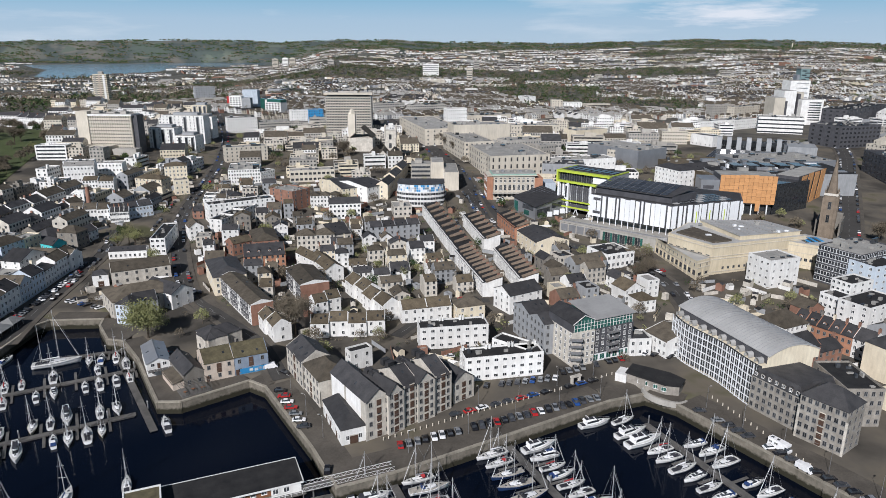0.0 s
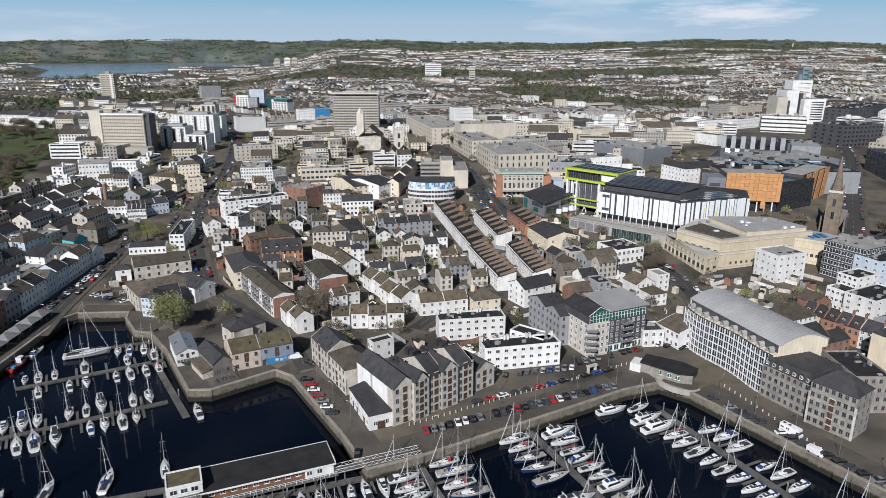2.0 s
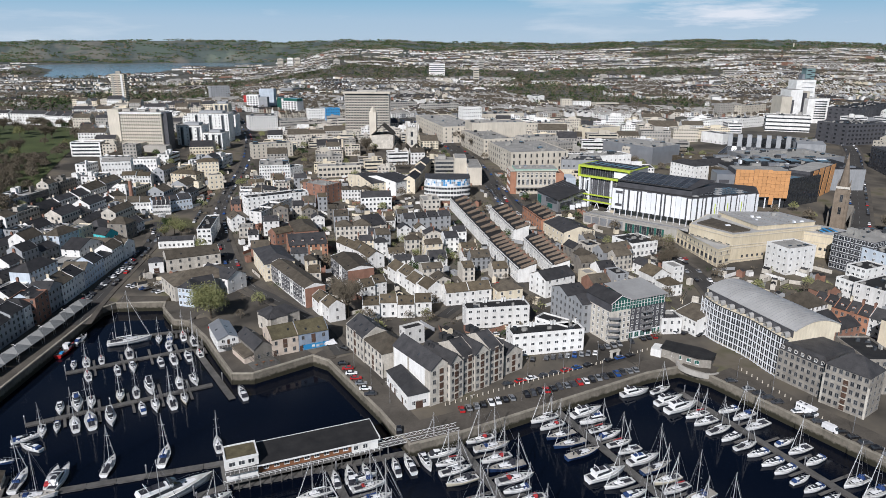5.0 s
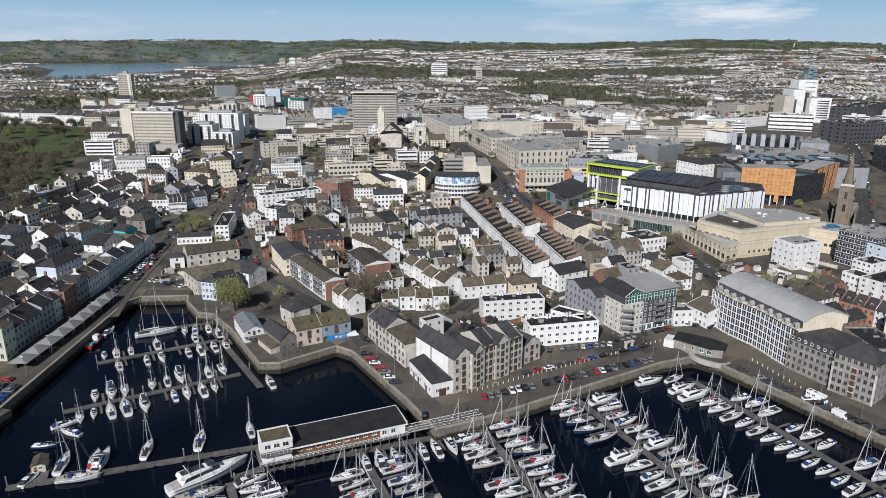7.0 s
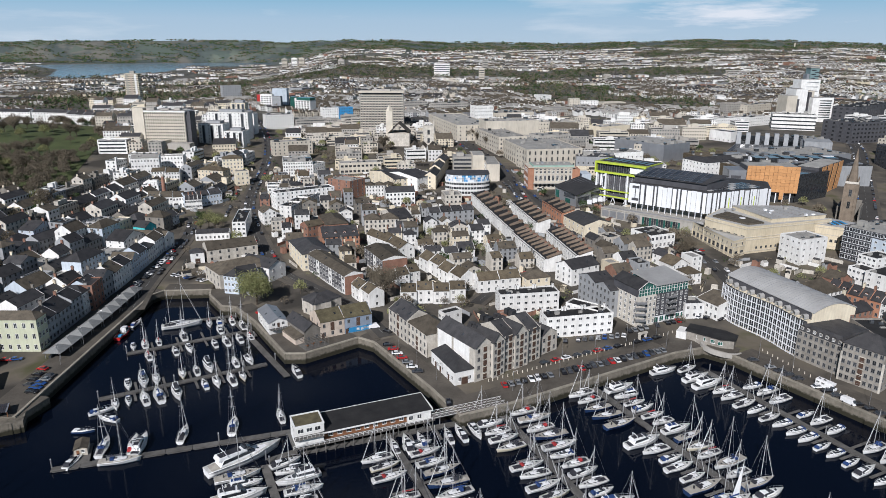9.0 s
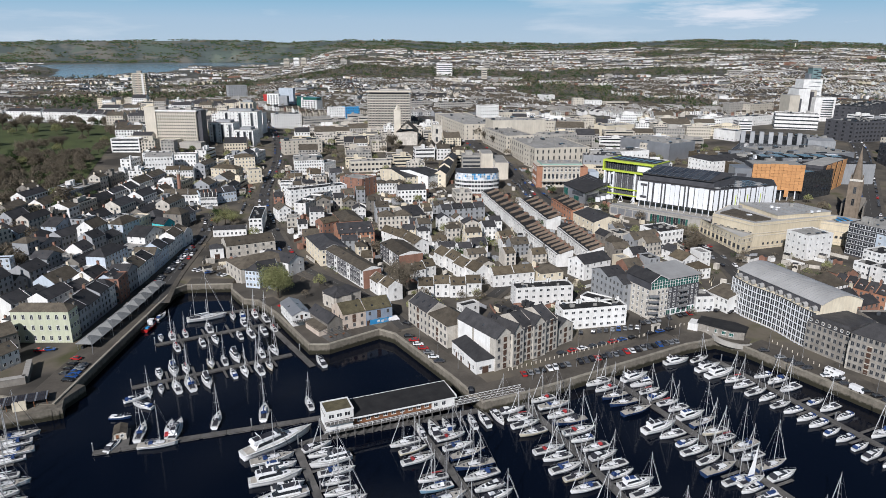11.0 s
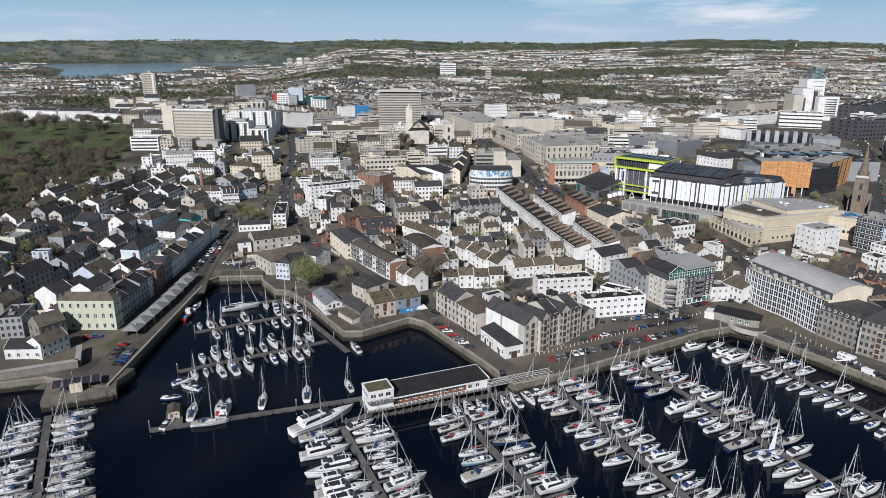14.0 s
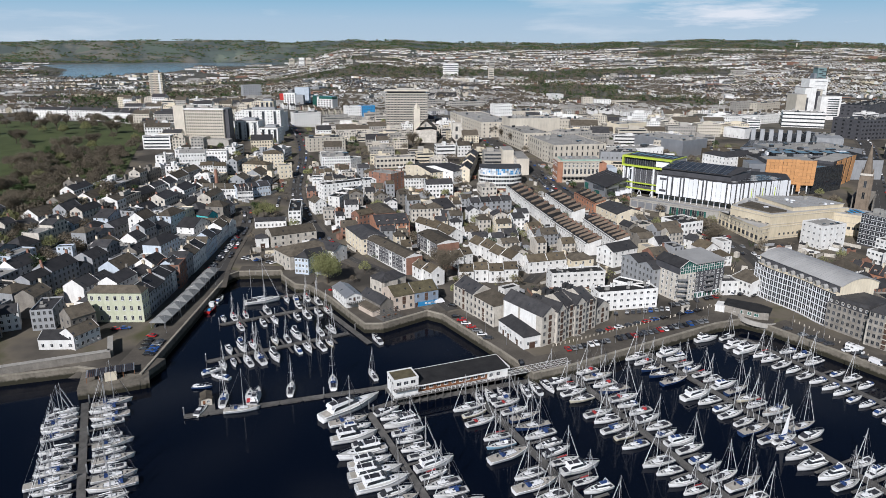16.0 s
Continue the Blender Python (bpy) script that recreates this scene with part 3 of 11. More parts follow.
def land(x, y):
    """The sheet's height: the ground, the hills beyond, and the beds of harbour and estuary."""
    if y < 420 and abs(x) < 520:
        if inside(x, y, HARBOUR):
            return -4.0
        d = away(x, y, HARBOUR) if y < 340 else 99
        if d < 4:
            return -4.0
    elif y < 60:
        return -4.0
    z = ground(x, y)
    if y > 1500:
        bank = smooth(-x - 0.20 * y, 0, 500) * smooth(y, 1400, 2000)
        z = z * (1 - bank) + bank * (2.5 + 4 * abs(noise.noise(Vector((x / 300.0, y / 300.0, 1.0)))))
        b_ = x / y
        top = 131 + 12 * math.exp(-((b_ + 0.40) / 0.17) ** 2) + 16 * math.exp(-((b_ + 0.09) / 0.07) ** 2) + 28 * math.exp(-((b_ - 0.40) / 0.13) ** 2) + 5 * noise.noise(Vector((x / 500.0, 3.3, 0)))
        hills = smooth(y, 4560, 5030)
        z = max(z, z * (1 - hills) + hills * top) + smooth(y, 4600, 4800) * 5 * (noise.noise(Vector((x / 500.0, y / 160.0, 7.0))) + 0.4 * noise.noise(Vector((x / 160.0, y / 80.0, 2.0))))
        if x < -800:
            d = away(x, y, ESTUARY)
            if inside(x, y, ESTUARY):
                z = -3.0
            elif d < 90:
                z = 0.6 + (z - 0.6) * smooth(d, 0, 90)
    return z


def steps(*spans):
    out = []
    for a, b, n in spans:
        out += [a + (b - a) * i / n for i in range(n)]
    return out + [spans[-1][1]]


xs = steps((-6600, -2400, 50), (-2400, -600, 60), (-600, -320, 28), (-320, 320, 128), (320, 800, 40), (800, 6600, 66))
ys = steps((-400, 80, 6), (80, 340, 52), (340, 800, 50), (800, 1800, 50), (1800, 4400, 80), (4400, 5060, 60))
bm = bmesh.new()
grid = [[bm.verts.new((x, y, land(x, y))) for x in xs] for y in ys]
for j in range(len(ys) - 1):
    for i in range(len(xs) - 1):
        bm.faces.new((grid[j][i], grid[j][i + 1], grid[j + 1][i + 1], grid[j + 1][i]))
for f in bm.faces:
    f.smooth = True

LAND = bpy.data.materials.new("town_and_field_ground")
LAND.use_nodes = True
n, l = LAND.node_tree.nodes, LAND.node_tree.links
b = n["Principled BSDF"]
b.inputs["Roughness"].default_value = 0.95
b.inputs["Specular IOR Level"].default_value = 0.1
tc, sep = n.new("ShaderNodeTexCoord"), n.new("ShaderNodeSeparateXYZ")
l.new(tc.outputs["Object"], sep.inputs["Vector"])


def noise_node(scale, detail=4):
    k = n.new("ShaderNodeTexNoise")
    k.inputs["Scale"].default_value, k.inputs["Detail"].default_value = scale, detail
    l.new(tc.outputs["Object"], k.inputs["Vector"])
    return k


def ramp_node(src, *stops):
    k = n.new("ShaderNodeValToRGB")
    while len(k.color_ramp.elements) < len(stops):
        k.color_ramp.elements.new(0.5)
    for e, (p, c) in zip(k.color_ramp.elements, stops):
        e.position, e.color = p, (*c, 1)
    l.new(src, k.inputs["Fac"])
    return k.outputs["Color"]


def mix_node(fac, a, b_):
    k = n.new("ShaderNodeMix")
    k.data_type = 'RGBA'
    l.new(fac, k.inputs["Factor"])
    l.new(a, k.inputs["A"])
    l.new(b_, k.inputs["B"])
    return k.outputs["Result"]


town = ramp_node(noise_node(0.035, 6).outputs["Fac"], (0.36, (0.060, 0.055, 0.048)), (0.48, (0.11, 0.099, 0.083)), (0.58, (0.145, 0.126, 0.098)), (0.68, (0.085, 0.085, 0.046)))
plots = n.new("ShaderNodeTexVoronoi")
plots.inputs["Scale"].default_value = 0.0045
l.new(tc.outputs["Object"], plots.inputs["Vector"])
shade = n.new("ShaderNodeSeparateColor")
l.new(plots.outputs["Color"], shade.inputs["Color"])
# distance haze is mixed into these greyed, cool field and wood colours
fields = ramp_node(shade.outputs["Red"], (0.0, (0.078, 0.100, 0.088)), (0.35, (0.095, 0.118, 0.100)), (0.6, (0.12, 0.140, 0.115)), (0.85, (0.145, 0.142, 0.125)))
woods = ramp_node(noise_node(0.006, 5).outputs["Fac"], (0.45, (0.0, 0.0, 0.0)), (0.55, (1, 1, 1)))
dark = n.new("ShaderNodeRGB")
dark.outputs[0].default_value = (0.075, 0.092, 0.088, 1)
hazy_country = mix_node(woods, fields, dark.outputs[0])
suburb = ramp_node(noise_node(0.02, 6).outputs["Fac"], (0.34, (0.055, 0.058, 0.052)), (0.48, (0.105, 0.103, 0.092)), (0.58, (0.15, 0.144, 0.13)), (0.68, (0.06, 0.072, 0.048)))
outer = n.new("ShaderNodeMapRange")
outer.inputs["From Min"].default_value, outer.inputs["From Max"].default_value = 700, 1100
l.new(sep.outputs["Y"], outer.inputs["Value"])
town = mix_node(outer.outputs["Result"], town, suburb)
# fades from town ground to the hazed country colours with distance
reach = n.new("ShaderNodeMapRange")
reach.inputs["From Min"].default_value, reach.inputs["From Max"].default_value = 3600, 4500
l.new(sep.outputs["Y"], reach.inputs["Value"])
l.new(mix_node(reach.outputs["Result"], town, hazy_country), b.inputs["Base Color"])
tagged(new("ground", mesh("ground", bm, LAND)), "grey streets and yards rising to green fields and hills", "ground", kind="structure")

bm = bmesh.new()
bm.faces.new([bm.verts.new(p) for p in ((-6000, -600, 0), (6000, -600, 0), (6000, 500, 0), (-6000, 500, 0))])
tagged(new("water", mesh("water", bm, WATER)), "dark still harbour water, lightly rippled", "water", kind="structure")
bm = bmesh.new()
bm.faces.new([bm.verts.new(p) for p in ((-4000, 2300, 0), (-1100, 2300, 0), (-1100, 4850, 0), (-4000, 4850, 0))])
tagged(new("estuary", mesh("estuary", bm, SEA)), "wide pale blue estuary below the hills", "water", kind="structure")


def quay(label, pts, wide=11.0, top=4.35, name="quay"):
    """A stone quay along the water: coping and battered wall towards the basin, paved top behind; the line has the water on its right."""
    body, cap = bmesh.new(), bmesh.new()
    for (x0, y0), (x1, y1) in zip(pts, pts[1:]):
        a, b_ = Vector((x0, y0, 0)), Vector((x1, y1, 0))
        u = (b_ - a).normalized()
        n_ = Vector((-u.y, u.x, 0))
        a, b_ = a - u * 0.3, b_ + u * 0.3
        out = [a, b_, b_ + n_ * wide, a + n_ * wide]
        slabz = [bm_v for bm_v in out]
        q = [body.verts.new((p.x, p.y, -4)) for p in (a - n_ * 0.5, b_ - n_ * 0.5, out[2], out[3])]
        t = [body.verts.new((p.x, p.y, top + 0.004 * random.random())) for p in out]
        body.faces.new(t)
        for i in range(4):
            body.faces.new((q[i], q[(i + 1) % 4], t[(i + 1) % 4], t[i]))
        length = (b_ - a).length
        k = max(1, int(length / 1.6))
        for i in range(k):
            s0, s1 = a + u * (length * i / k + 0.01), a + u * (length * (i + 1) / k - 0.02)
            c = [s0 - n_ * 0.12, s1 - n_ * 0.12, s1 + n_ * 0.75, s0 + n_ * 0.75]
            z = top + 0.16 + 0.03 * random.random()
            lo, hi = [cap.verts.new((p.x, p.y, top - 0.3)) for p in c], [cap.verts.new((p.x, p.y, z)) for p in c]
            cap.faces.new(hi)
            for j in range(4):
                cap.faces.new((lo[j], lo[(j + 1) % 4], hi[(j + 1) % 4], hi[j]))
    top_ = tagged(new(name, mesh(name, body, QUAY, PAVING)), label, "quay", kind="structure")
    for f in top_.data.polygons:
        if f.normal.z > 0.7:
            f.material_index = 1
    part("coping", cap, COPE, top_, "worn coping stones")
    return top_


quay("grey stone quay wall beside moored boats", [(-173.2, 157.7), (-175.1, 270.1), (-171.4, 276.2), (-149.5, 278), (-147.4, 270.7), (-137.5, 256.5)], 12)
quay("old rubble quay wall with paved edge", [(-137.5, 256.5), (-130, 254.8), (-117.2, 238.4), (-105.7, 219.9), (-96.5, 205.5)], 8)
quay("weathered stone wall round the inner basin", [(-96.5, 205.5), (-88.5, 205.8), (-69.5, 221), (-62.8, 216.6)], 8)
quay("stone basin wall below parked cars", [(-62.8, 216.6), (-39.5, 179), (-28.9, 159.2)], 9)
quay("long grey quay wall with parking along it", [(-28.9, 159.2), (-12.5, 166.8), (57.2, 207.4)], 12)
quay("stone quay wall with car park behind", [(57.2, 207.4), (70.5, 212.3), (79.1, 205.1)], 9)
quay("straight quay with cars and a paved promenade", [(79.1, 205.1), (109.2, 156.6), (160.9, 72.6)], 12)
quay("old harbour wall with a low shed", [(-420, 100), (-224.4, 156.2), (-199.5, 163.9), (-173.2, 157.7)], 14, 4.0)


# ---- pontoons ----
def pontoon(x0, y0, x1, y1, wide=2.4, label="grey timber pontoon floating between moored boats", z=0.55):
    """A floating walkway of decked units with piles."""
    a, b_ = Vector((x0, y0, 0)), Vector((x1, y1, 0))
    length = (b_ - a).length
    top = empty("pontoon", Matrix.Translation(a) @ Matrix.Rotation(math.atan2(y1 - y0, x1 - x0), 4, 'Z'), label, "pontoon", "harbour pontoons")
    k = max(1, round(length / 8))
    for i in range(k):
        u0, u1 = length * i / k + 0.05, length * (i + 1) / k - 0.05
        bm = boxes((u0, -wide / 2, z - 0.15, u1, wide / 2, z), (u0, -wide / 2, z - 0.25, u1, -wide / 2 + 0.12, z + 0.04), (u0, wide / 2 - 0.12, z - 0.25, u1, wide / 2, z + 0.04), (u0 + 0.5, -wide / 2 + 0.15, -0.3, u1 - 0.5, wide / 2 - 0.15, z - 0.15))
        part("deck", bm, DECK, top)
    for i in range(0, k + 1, 3):
        bm = bmesh.new()
        tube(bm, (length * i / k, wide / 2 + 0.25, -4), (length * i / k, wide / 2 + 0.25, 3.0), 0.22, 0.22, 8)
        tube(bm, (length * i / k, wide / 2 + 0.25, 3.0), (length * i / k, wide / 2 + 0.25, 3.4), 0.24, 0.03, 8)
        part("support_post", bm, STEEL, top)
    return top


PONTOONS = {"a": (-155.6, 176, -103.4, 204.4), "b": (-158, 243.4, -129, 254.6), "l": (-162, 213, -118, 237.2), "c": (-130, 249.3, -93, 193.7), "d": (-149.5, 134.5, -82.2, 156.1), "e": (-87.4, 137.3, -62.6, 82), "m": (-87.0, 139.4, -79.5, 144.6),
            "f": (-51.5, 151.8, -20, 82), "g": (-16.5, 172.4, 21, 82), "h": (19.7, 187.7, 68.8, 82), "i": (66.9, 199.3, 112.1, 102.9), "j": (-187.2, 143.3, -157.7, 82), "k": (-78, 144.1, -20.7, 164.3)}
for key, row in PONTOONS.items():
    pontoon(*row)


# ---- roads ----
LINE = mat("worn_road_paint", (0.14, 0.14, 0.135), (0.34, 0.34, 0.33), 0.85, 0.3, 2, 0.0)


LINES = []


def road(label, wide, *pts):
    """A carriageway laid over the ground, with kerbed pavements and a broken centre line."""
    P = [Vector((x, y, 0)) for x, y in pts]
    line = []
    for i in range(len(P) - 1):
        a, b_, c, d = P[max(i - 1, 0)], P[i], P[i + 1], P[min(i + 2, len(P) - 1)]
        n_ = max(2, int((c - b_).length / 6))
        for k in range(n_):
            t = k / n_
            line.append(0.5 * (2 * b_ + (c - a) * t + (2 * a - 5 * b_ + 4 * c - d) * t * t + (3 * b_ - a - 3 * c + d) * t ** 3))
    line.append(P[-1])
    LINES.append((line, wide))
    bm, walk_, marks = bmesh.new(), bmesh.new(), bmesh.new()
    rows = []
    for i, p in enumerate(line):
        u = (line[min(i + 1, len(line) - 1)] - line[max(i - 1, 0)]).normalized()
        n_ = Vector((-u.y, u.x, 0))
        rows.append([Vector((q.x, q.y, max(4.37, land(q.x, q.y)))) for q in (p + n_ * (wide / 2 + 2.4), p + n_ * wide / 2, p - n_ * wide / 2, p - n_ * (wide / 2 + 2.4), p + n_ * 0.08, p - n_ * 0.08)])
    for i in range(len(rows) - 1):
        a, b_ = rows[i], rows[i + 1]
        up = Vector((0, 0, 0.12))
        bm.faces.new([bm.verts.new(q + up) for q in (a[1], a[2], b_[2], b_[1])])
        for j in (0, 2):
            slab(walk_, [q + up * 2.1 for q in (a[j], a[j + 1], b_[j + 1], b_[j])], 0.2)
        if i % 2:
            marks.faces.new([marks.verts.new(q + up * 1.1) for q in (a[4], a[5], b_[5], b_[4])])
        TAKEN.append((*((a[1] + b_[2]) / 2).xy, math.atan2(b_[1].y - a[1].y, b_[1].x - a[1].x), 7, wide + 4))
    top = tagged(new("road", mesh("road", bm, ASPHALT)), label, "road", kind="structure")
    part("pavement", walk_, PAVING, top)
    part("centre_line", marks, LINE, top)


road("worn asphalt street along the old harbour", 6.5, (-176, 250), (-184, 290), (-194, 373.5), (-206, 415))
road("asphalt street climbing away from the harbour", 8, (-100, 283), (-123.7, 310.4), (-157.8, 390.7), (-179, 463.4), (-204.7, 620.9), (-259.2, 811.7), (-396, 1173))
road("narrow street between flats and stores", 6.5, (-58, 222), (-75.1, 253.7), (-106.8, 290.9), (-122, 312))
road("wide post-war boulevard with trees", 15, (34, 440), (19.9, 518), (2.8, 626), (-64, 919), (-150, 1200))
road("curving town road past the terminal", 9, (19.9, 518.2), (30, 432), (52, 418), (76, 388), (109.1, 342.4), (113, 290), (97, 251))
road("dual carriageway past the ruined church", 13, (190, 300), (225, 360), (326, 541.6), (402.6, 686.8), (470, 860))
road("side street of terraced houses", 5.5, (6, 424), (24, 306))
road("side street behind the white flats", 5.5, (-19.5, 259.8), (1.6, 296), (22, 302))


# ---- the town, building by building ----

# quayside
house("tall granite warehouse flats with a loading-bay gable", -26.3, 194.9, 34.5, 8.6, 24.5, 13.0, roof='gy', rise=3.5, wall=STONE, cover=SLATE, floors=4, bays=3, side=5, which='f', name='warehouse', category='building', first=1.2, z=4.35)
house("granite quayside flats with a slate gable", -19.3, 192.7, 42.6, 5.5, 15.0, 14.0, roof='gy', rise=3.0, floors=5, bays=3, wall=STONE, cover=SLATE, side=2, name='warehouse', category='building', which='fr', z=4.35)
house("granite quayside flats with dark loading bays", -14.7, 198.4, 39.6, 6.0, 16.0, 13.5, roof='gx', rise=4, floors=5, bays=3, wall=STONE, cover=SLATE, side=2, name='warehouse', category='building', which='fr', z=4.35)
house("granite quayside flats with a slate gable", -9.8, 200.7, 38.2, 6.3, 15.0, 14.0, roof='gy', rise=3.0, floors=5, bays=3, wall=STONE, cover=SLATE, side=2, name='warehouse', category='building', which='fr', z=4.35)
house("granite quayside flats with slate roof", -4.9, 206.3, 39.5, 6.3, 16.0, 13.0, roof='gx', rise=4, floors=5, bays=3, wall=STONE, cover=SLATE, side=2, name='warehouse', category='building', which='fr', z=4.35)
house("small stone gabled house joining the warehouse flats", 2.7, 213.1, 39.4, 8.6, 14.0, 8.0, roof='gy', rise=2.6, wall=STONE, cover=SLATE, floors=2, bays=3, side=3, z=4.35)
house("white-washed harbour store with hipped slate roof", -31.0, 190.4, 25.1, 7.9, 20.1, 5.2, roof='hip', rise=3.5, wall=WHITE, cover=SLATE, floors=1, bays=2, side=5, name='store', category='building', first=1.4, z=4.35)
house("old stone warehouse with slate roofs on the basin quay", -48.3, 224.9, -59.5, 16.4, 11.0, 10.0, roof='gx', rise=3.5, lights=3, wall=STONE, cover=SLATE, floors=3, bays=5, side=2, name='warehouse', category='building', z=4.35)
house("old limestone warehouse with a hipped mossy slate roof", -39.5, 212.1, -59.3, 15.8, 12.3, 9.5, roof='hip', rise=4, wall=STONE, cover=SLATE_B, floors=3, bays=5, side=2, name='warehouse', category='building', which='f', z=4.35)
house("low white-rendered house with a black flat roof", -31.4, 233.1, -56.0, 4.6, 9.0, 7.5, roof='flat', wall=WHITE, cover=FELT, floors=2, bays=2, side=2, z=4.35)
house("white flats with black flat roof and white chimneys", 21.5, 227.8, 12.3, 29.4, 8.5, 9.0, roof='flat', wall=WHITE, cover=FELT, floors=3, bays=9, side=2, name='apartment_block', category='apartments', size=(1.5, 1.2), stacks=6, stack_wall=WHITE, z=4.35)
house("white flats with black flat roof round a yard", 3.9, 253.8, 9.7, 27.7, 8.5, 9.0, roof='flat', wall=WHITE, cover=FELT, floors=3, bays=8, side=2, name='apartment_block', category='apartments', size=(1.5, 1.2), stacks=6, stack_wall=WHITE, z=4.35)
house("white flats wing closing the yard, black roof", 27.3, 236.1, -38.6, 16.3, 7.0, 9.0, roof='flat', wall=WHITE, cover=FELT, floors=3, bays=5, side=2, name='apartment_block', category='apartments', size=(1.5, 1.2), z=4.35)

# basin peninsula
house("stone store with twin hipped slate roofs", -91.7, 249.8, -53.9, 11.4, 9.0, 6.0, roof='hip', rise=3, wall=STONE, cover=SLATE, floors=1, bays=3, side=2, name='store', category='building', z=4.35)
house("stone store with twin hipped slate roofs", -89.3, 251.1, 48.6, 14.8, 9.0, 6.0, roof='hip', rise=3, wall=STONE, cover=SLATE, floors=1, bays=3, side=2, name='store', category='building', z=4.35)

PINK_R = mat("faded_pink_limewash", (0.40, 0.33, 0.27), (0.58, 0.50, 0.42), 0.9, 0.4, 2.0, 0.3)
SLATY = mat("blue_grey_paint", (0.16, 0.20, 0.26), (0.26, 0.31, 0.38), 0.8, 0.3, 3, 0.05)
MOSS = mat("mossy_slate", (0.060, 0.052, 0.032), (0.150, 0.130, 0.075), 0.9, 0.5, 2.5, 0.5)


def old_stores():
    """The stores on the spit: a white boarded hut, a slate boat store with a timber terrace, and a pair of painted stores."""
    t = house("white boarded hut with a grey metal roof", -107.6, 233.2, 29.0, 8.0, 18.0, 5.2, roof='gy', rise=1.7, wall=WHITE, cover=ZINC, floors=2, bays=2, side=5, size=(1.3, 1.3), z=4.35, far=False)
    part("veranda", boxes((-4.0, -11.4, 2.5, 4.0, -9.0, 2.7)), DECK, t)
    for i in range(9):
        part("rail_post", boxes((-4.0 + i, -11.4, 2.7, -3.92 + i, -11.32, 3.7)), FRAME_W, t)
    part("handrail", boxes((-4.0, -11.42, 3.65, 4.08, -11.3, 3.75)), FRAME_W, t)
    part("door", boxes((-0.5, -9.1, 2.7, 0.5, -8.98, 4.7)), DOOR_D, t)
    t = house("rubble boat store with a gabled slate roof", -92.8, 224.0, 38.0, 7.2, 17.0, 5.2, roof='gy', rise=2.7, wall=STONE_D, cover=SLATE, floors=1, bays=2, side=4, z=4.35, far=False, lights=0)
    part("lean_to", boxes((-7.4, -8.0, -0.3, -3.6, 4.0, 2.6)), PINK_R, t, "low limewashed lean-to")
    bm = bmesh.new()
    slab(bm, ((-7.7, -8.3, 2.5), (-3.5, -8.3, 3.6), (-3.5, 4.3, 3.6), (-7.7, 4.3, 2.5)), 0.14)
    part("lean_to_roof", bm, SLATE_B, t)
    part("terrace", boxes((-6.5, -15.5, -0.3, 3.6, -8.6, 0.4)), DECK, t, "grey timber terrace")
    for i in range(8):
        part("pergola_post", boxes((-6.4 + i * 1.4, -15.4, 0.4, -6.25 + i * 1.4, -15.25, 2.7)), DECK, t)
        part("pergola_beam", boxes((-6.4 + i * 1.4, -15.6, 2.7, -6.28 + i * 1.4, -8.6, 2.85)), DECK, t)
    for x, y in ((-4.8, -13), (-1.8, -12.4), (1.2, -13.2)):
        part("table", boxes((x - 0.7, y - 0.4, 1.05, x + 0.7, y + 0.4, 1.12), (x - 0.08, y - 0.08, 0.4, x + 0.08, y + 0.08, 1.05)), TIMBER, t)
    for label, x, y, rot, w, wall, n_ in (("pinkish limewashed store with a mossy slate roof", -83.3, 227.7, 29, 10.6, PINK_R, 3), ("blue-grey painted store with a mural along its base", -73.0, 233.2, 26, 12.4, SLATY, 3)):
        t = house(label, x, y, rot, w, 13.0, 7.2, roof='gx', rise=3.0, wall=wall, cover=MOSS, floors=2, bays=n_, side=2, name='store', category='building', z=4.35, far=False)
        part("loading_door", boxes((-0.8, -6.62, 2.9, 0.8, -6.5, 6.4)), DOOR_D, t, "dark timber loading door")
        part("door", boxes((-w / 2 + 0.6, -6.6, 0, -w / 2 + 1.7, -6.5, 2.2)), DOOR_D, t)
        if wall is SLATY:
            part("mural", boxes((-4.2, -6.6, 0.2, 6.0, -6.5, 2.3)), BLUE_P, t, "bright blue painted mural")
            for i, (u, v) in enumerate(((-0.8, 1.3), (1.0, 1.1), (2.4, 1.4), (4.0, 1.2))):
                part("mural_figure", boxes((u, -6.64, v - 0.5, u + 1.2, -6.6, v + 0.5)), (WHITE, PALE_BLUE, SLATY, PALE_BLUE)[i], t)


old_stores()

# head of the harbour
house("white-washed tall kiosk building with black hip roof", -170.5, 321.8, 20.8, 7.2, 7.0, 6.0, roof='hip', rise=2, wall=WHITE, cover=SLATE, floors=2, bays=1, side=1)
house("long stone customs building beside the harbour", -138.7, 295.4, -51.5, 20.0, 30.0, 7.5, roof='hip', rise=3.5, wall=STONE, cover=SLATE_B, floors=2, bays=4, side=4, name='custom_house', category='building')
house("stone hall with patched slate roofs", -155.2, 332.0, 28.3, 27.7, 14.0, 7.0, roof='gx', rise=3, wall=STONE, cover=SLATE_B, floors=2, bays=6, side=2, name='hall', category='building')
house("pale blue corner house with a slate mansard", -135.7, 276.3, -14.2, 7.7, 9.0, 9.0, roof='hip', rise=3, wall=PALE_BLUE, cover=SLATE, floors=3, bays=4, side=3)
house("dark slate-roofed house with rendered bays", -132.6, 283.4, 32.6, 9.7, 9.0, 8.0, roof='gx', rise=3, wall=GREY_R, cover=SLATE, floors=3, bays=4, side=3)
house("white gabled house with a slate roof", -128.3, 299.1, 58.5, 11.7, 20.5, 7.5, roof='gy', rise=3, wall=WHITE, cover=SLATE, floors=2, bays=2, side=4)

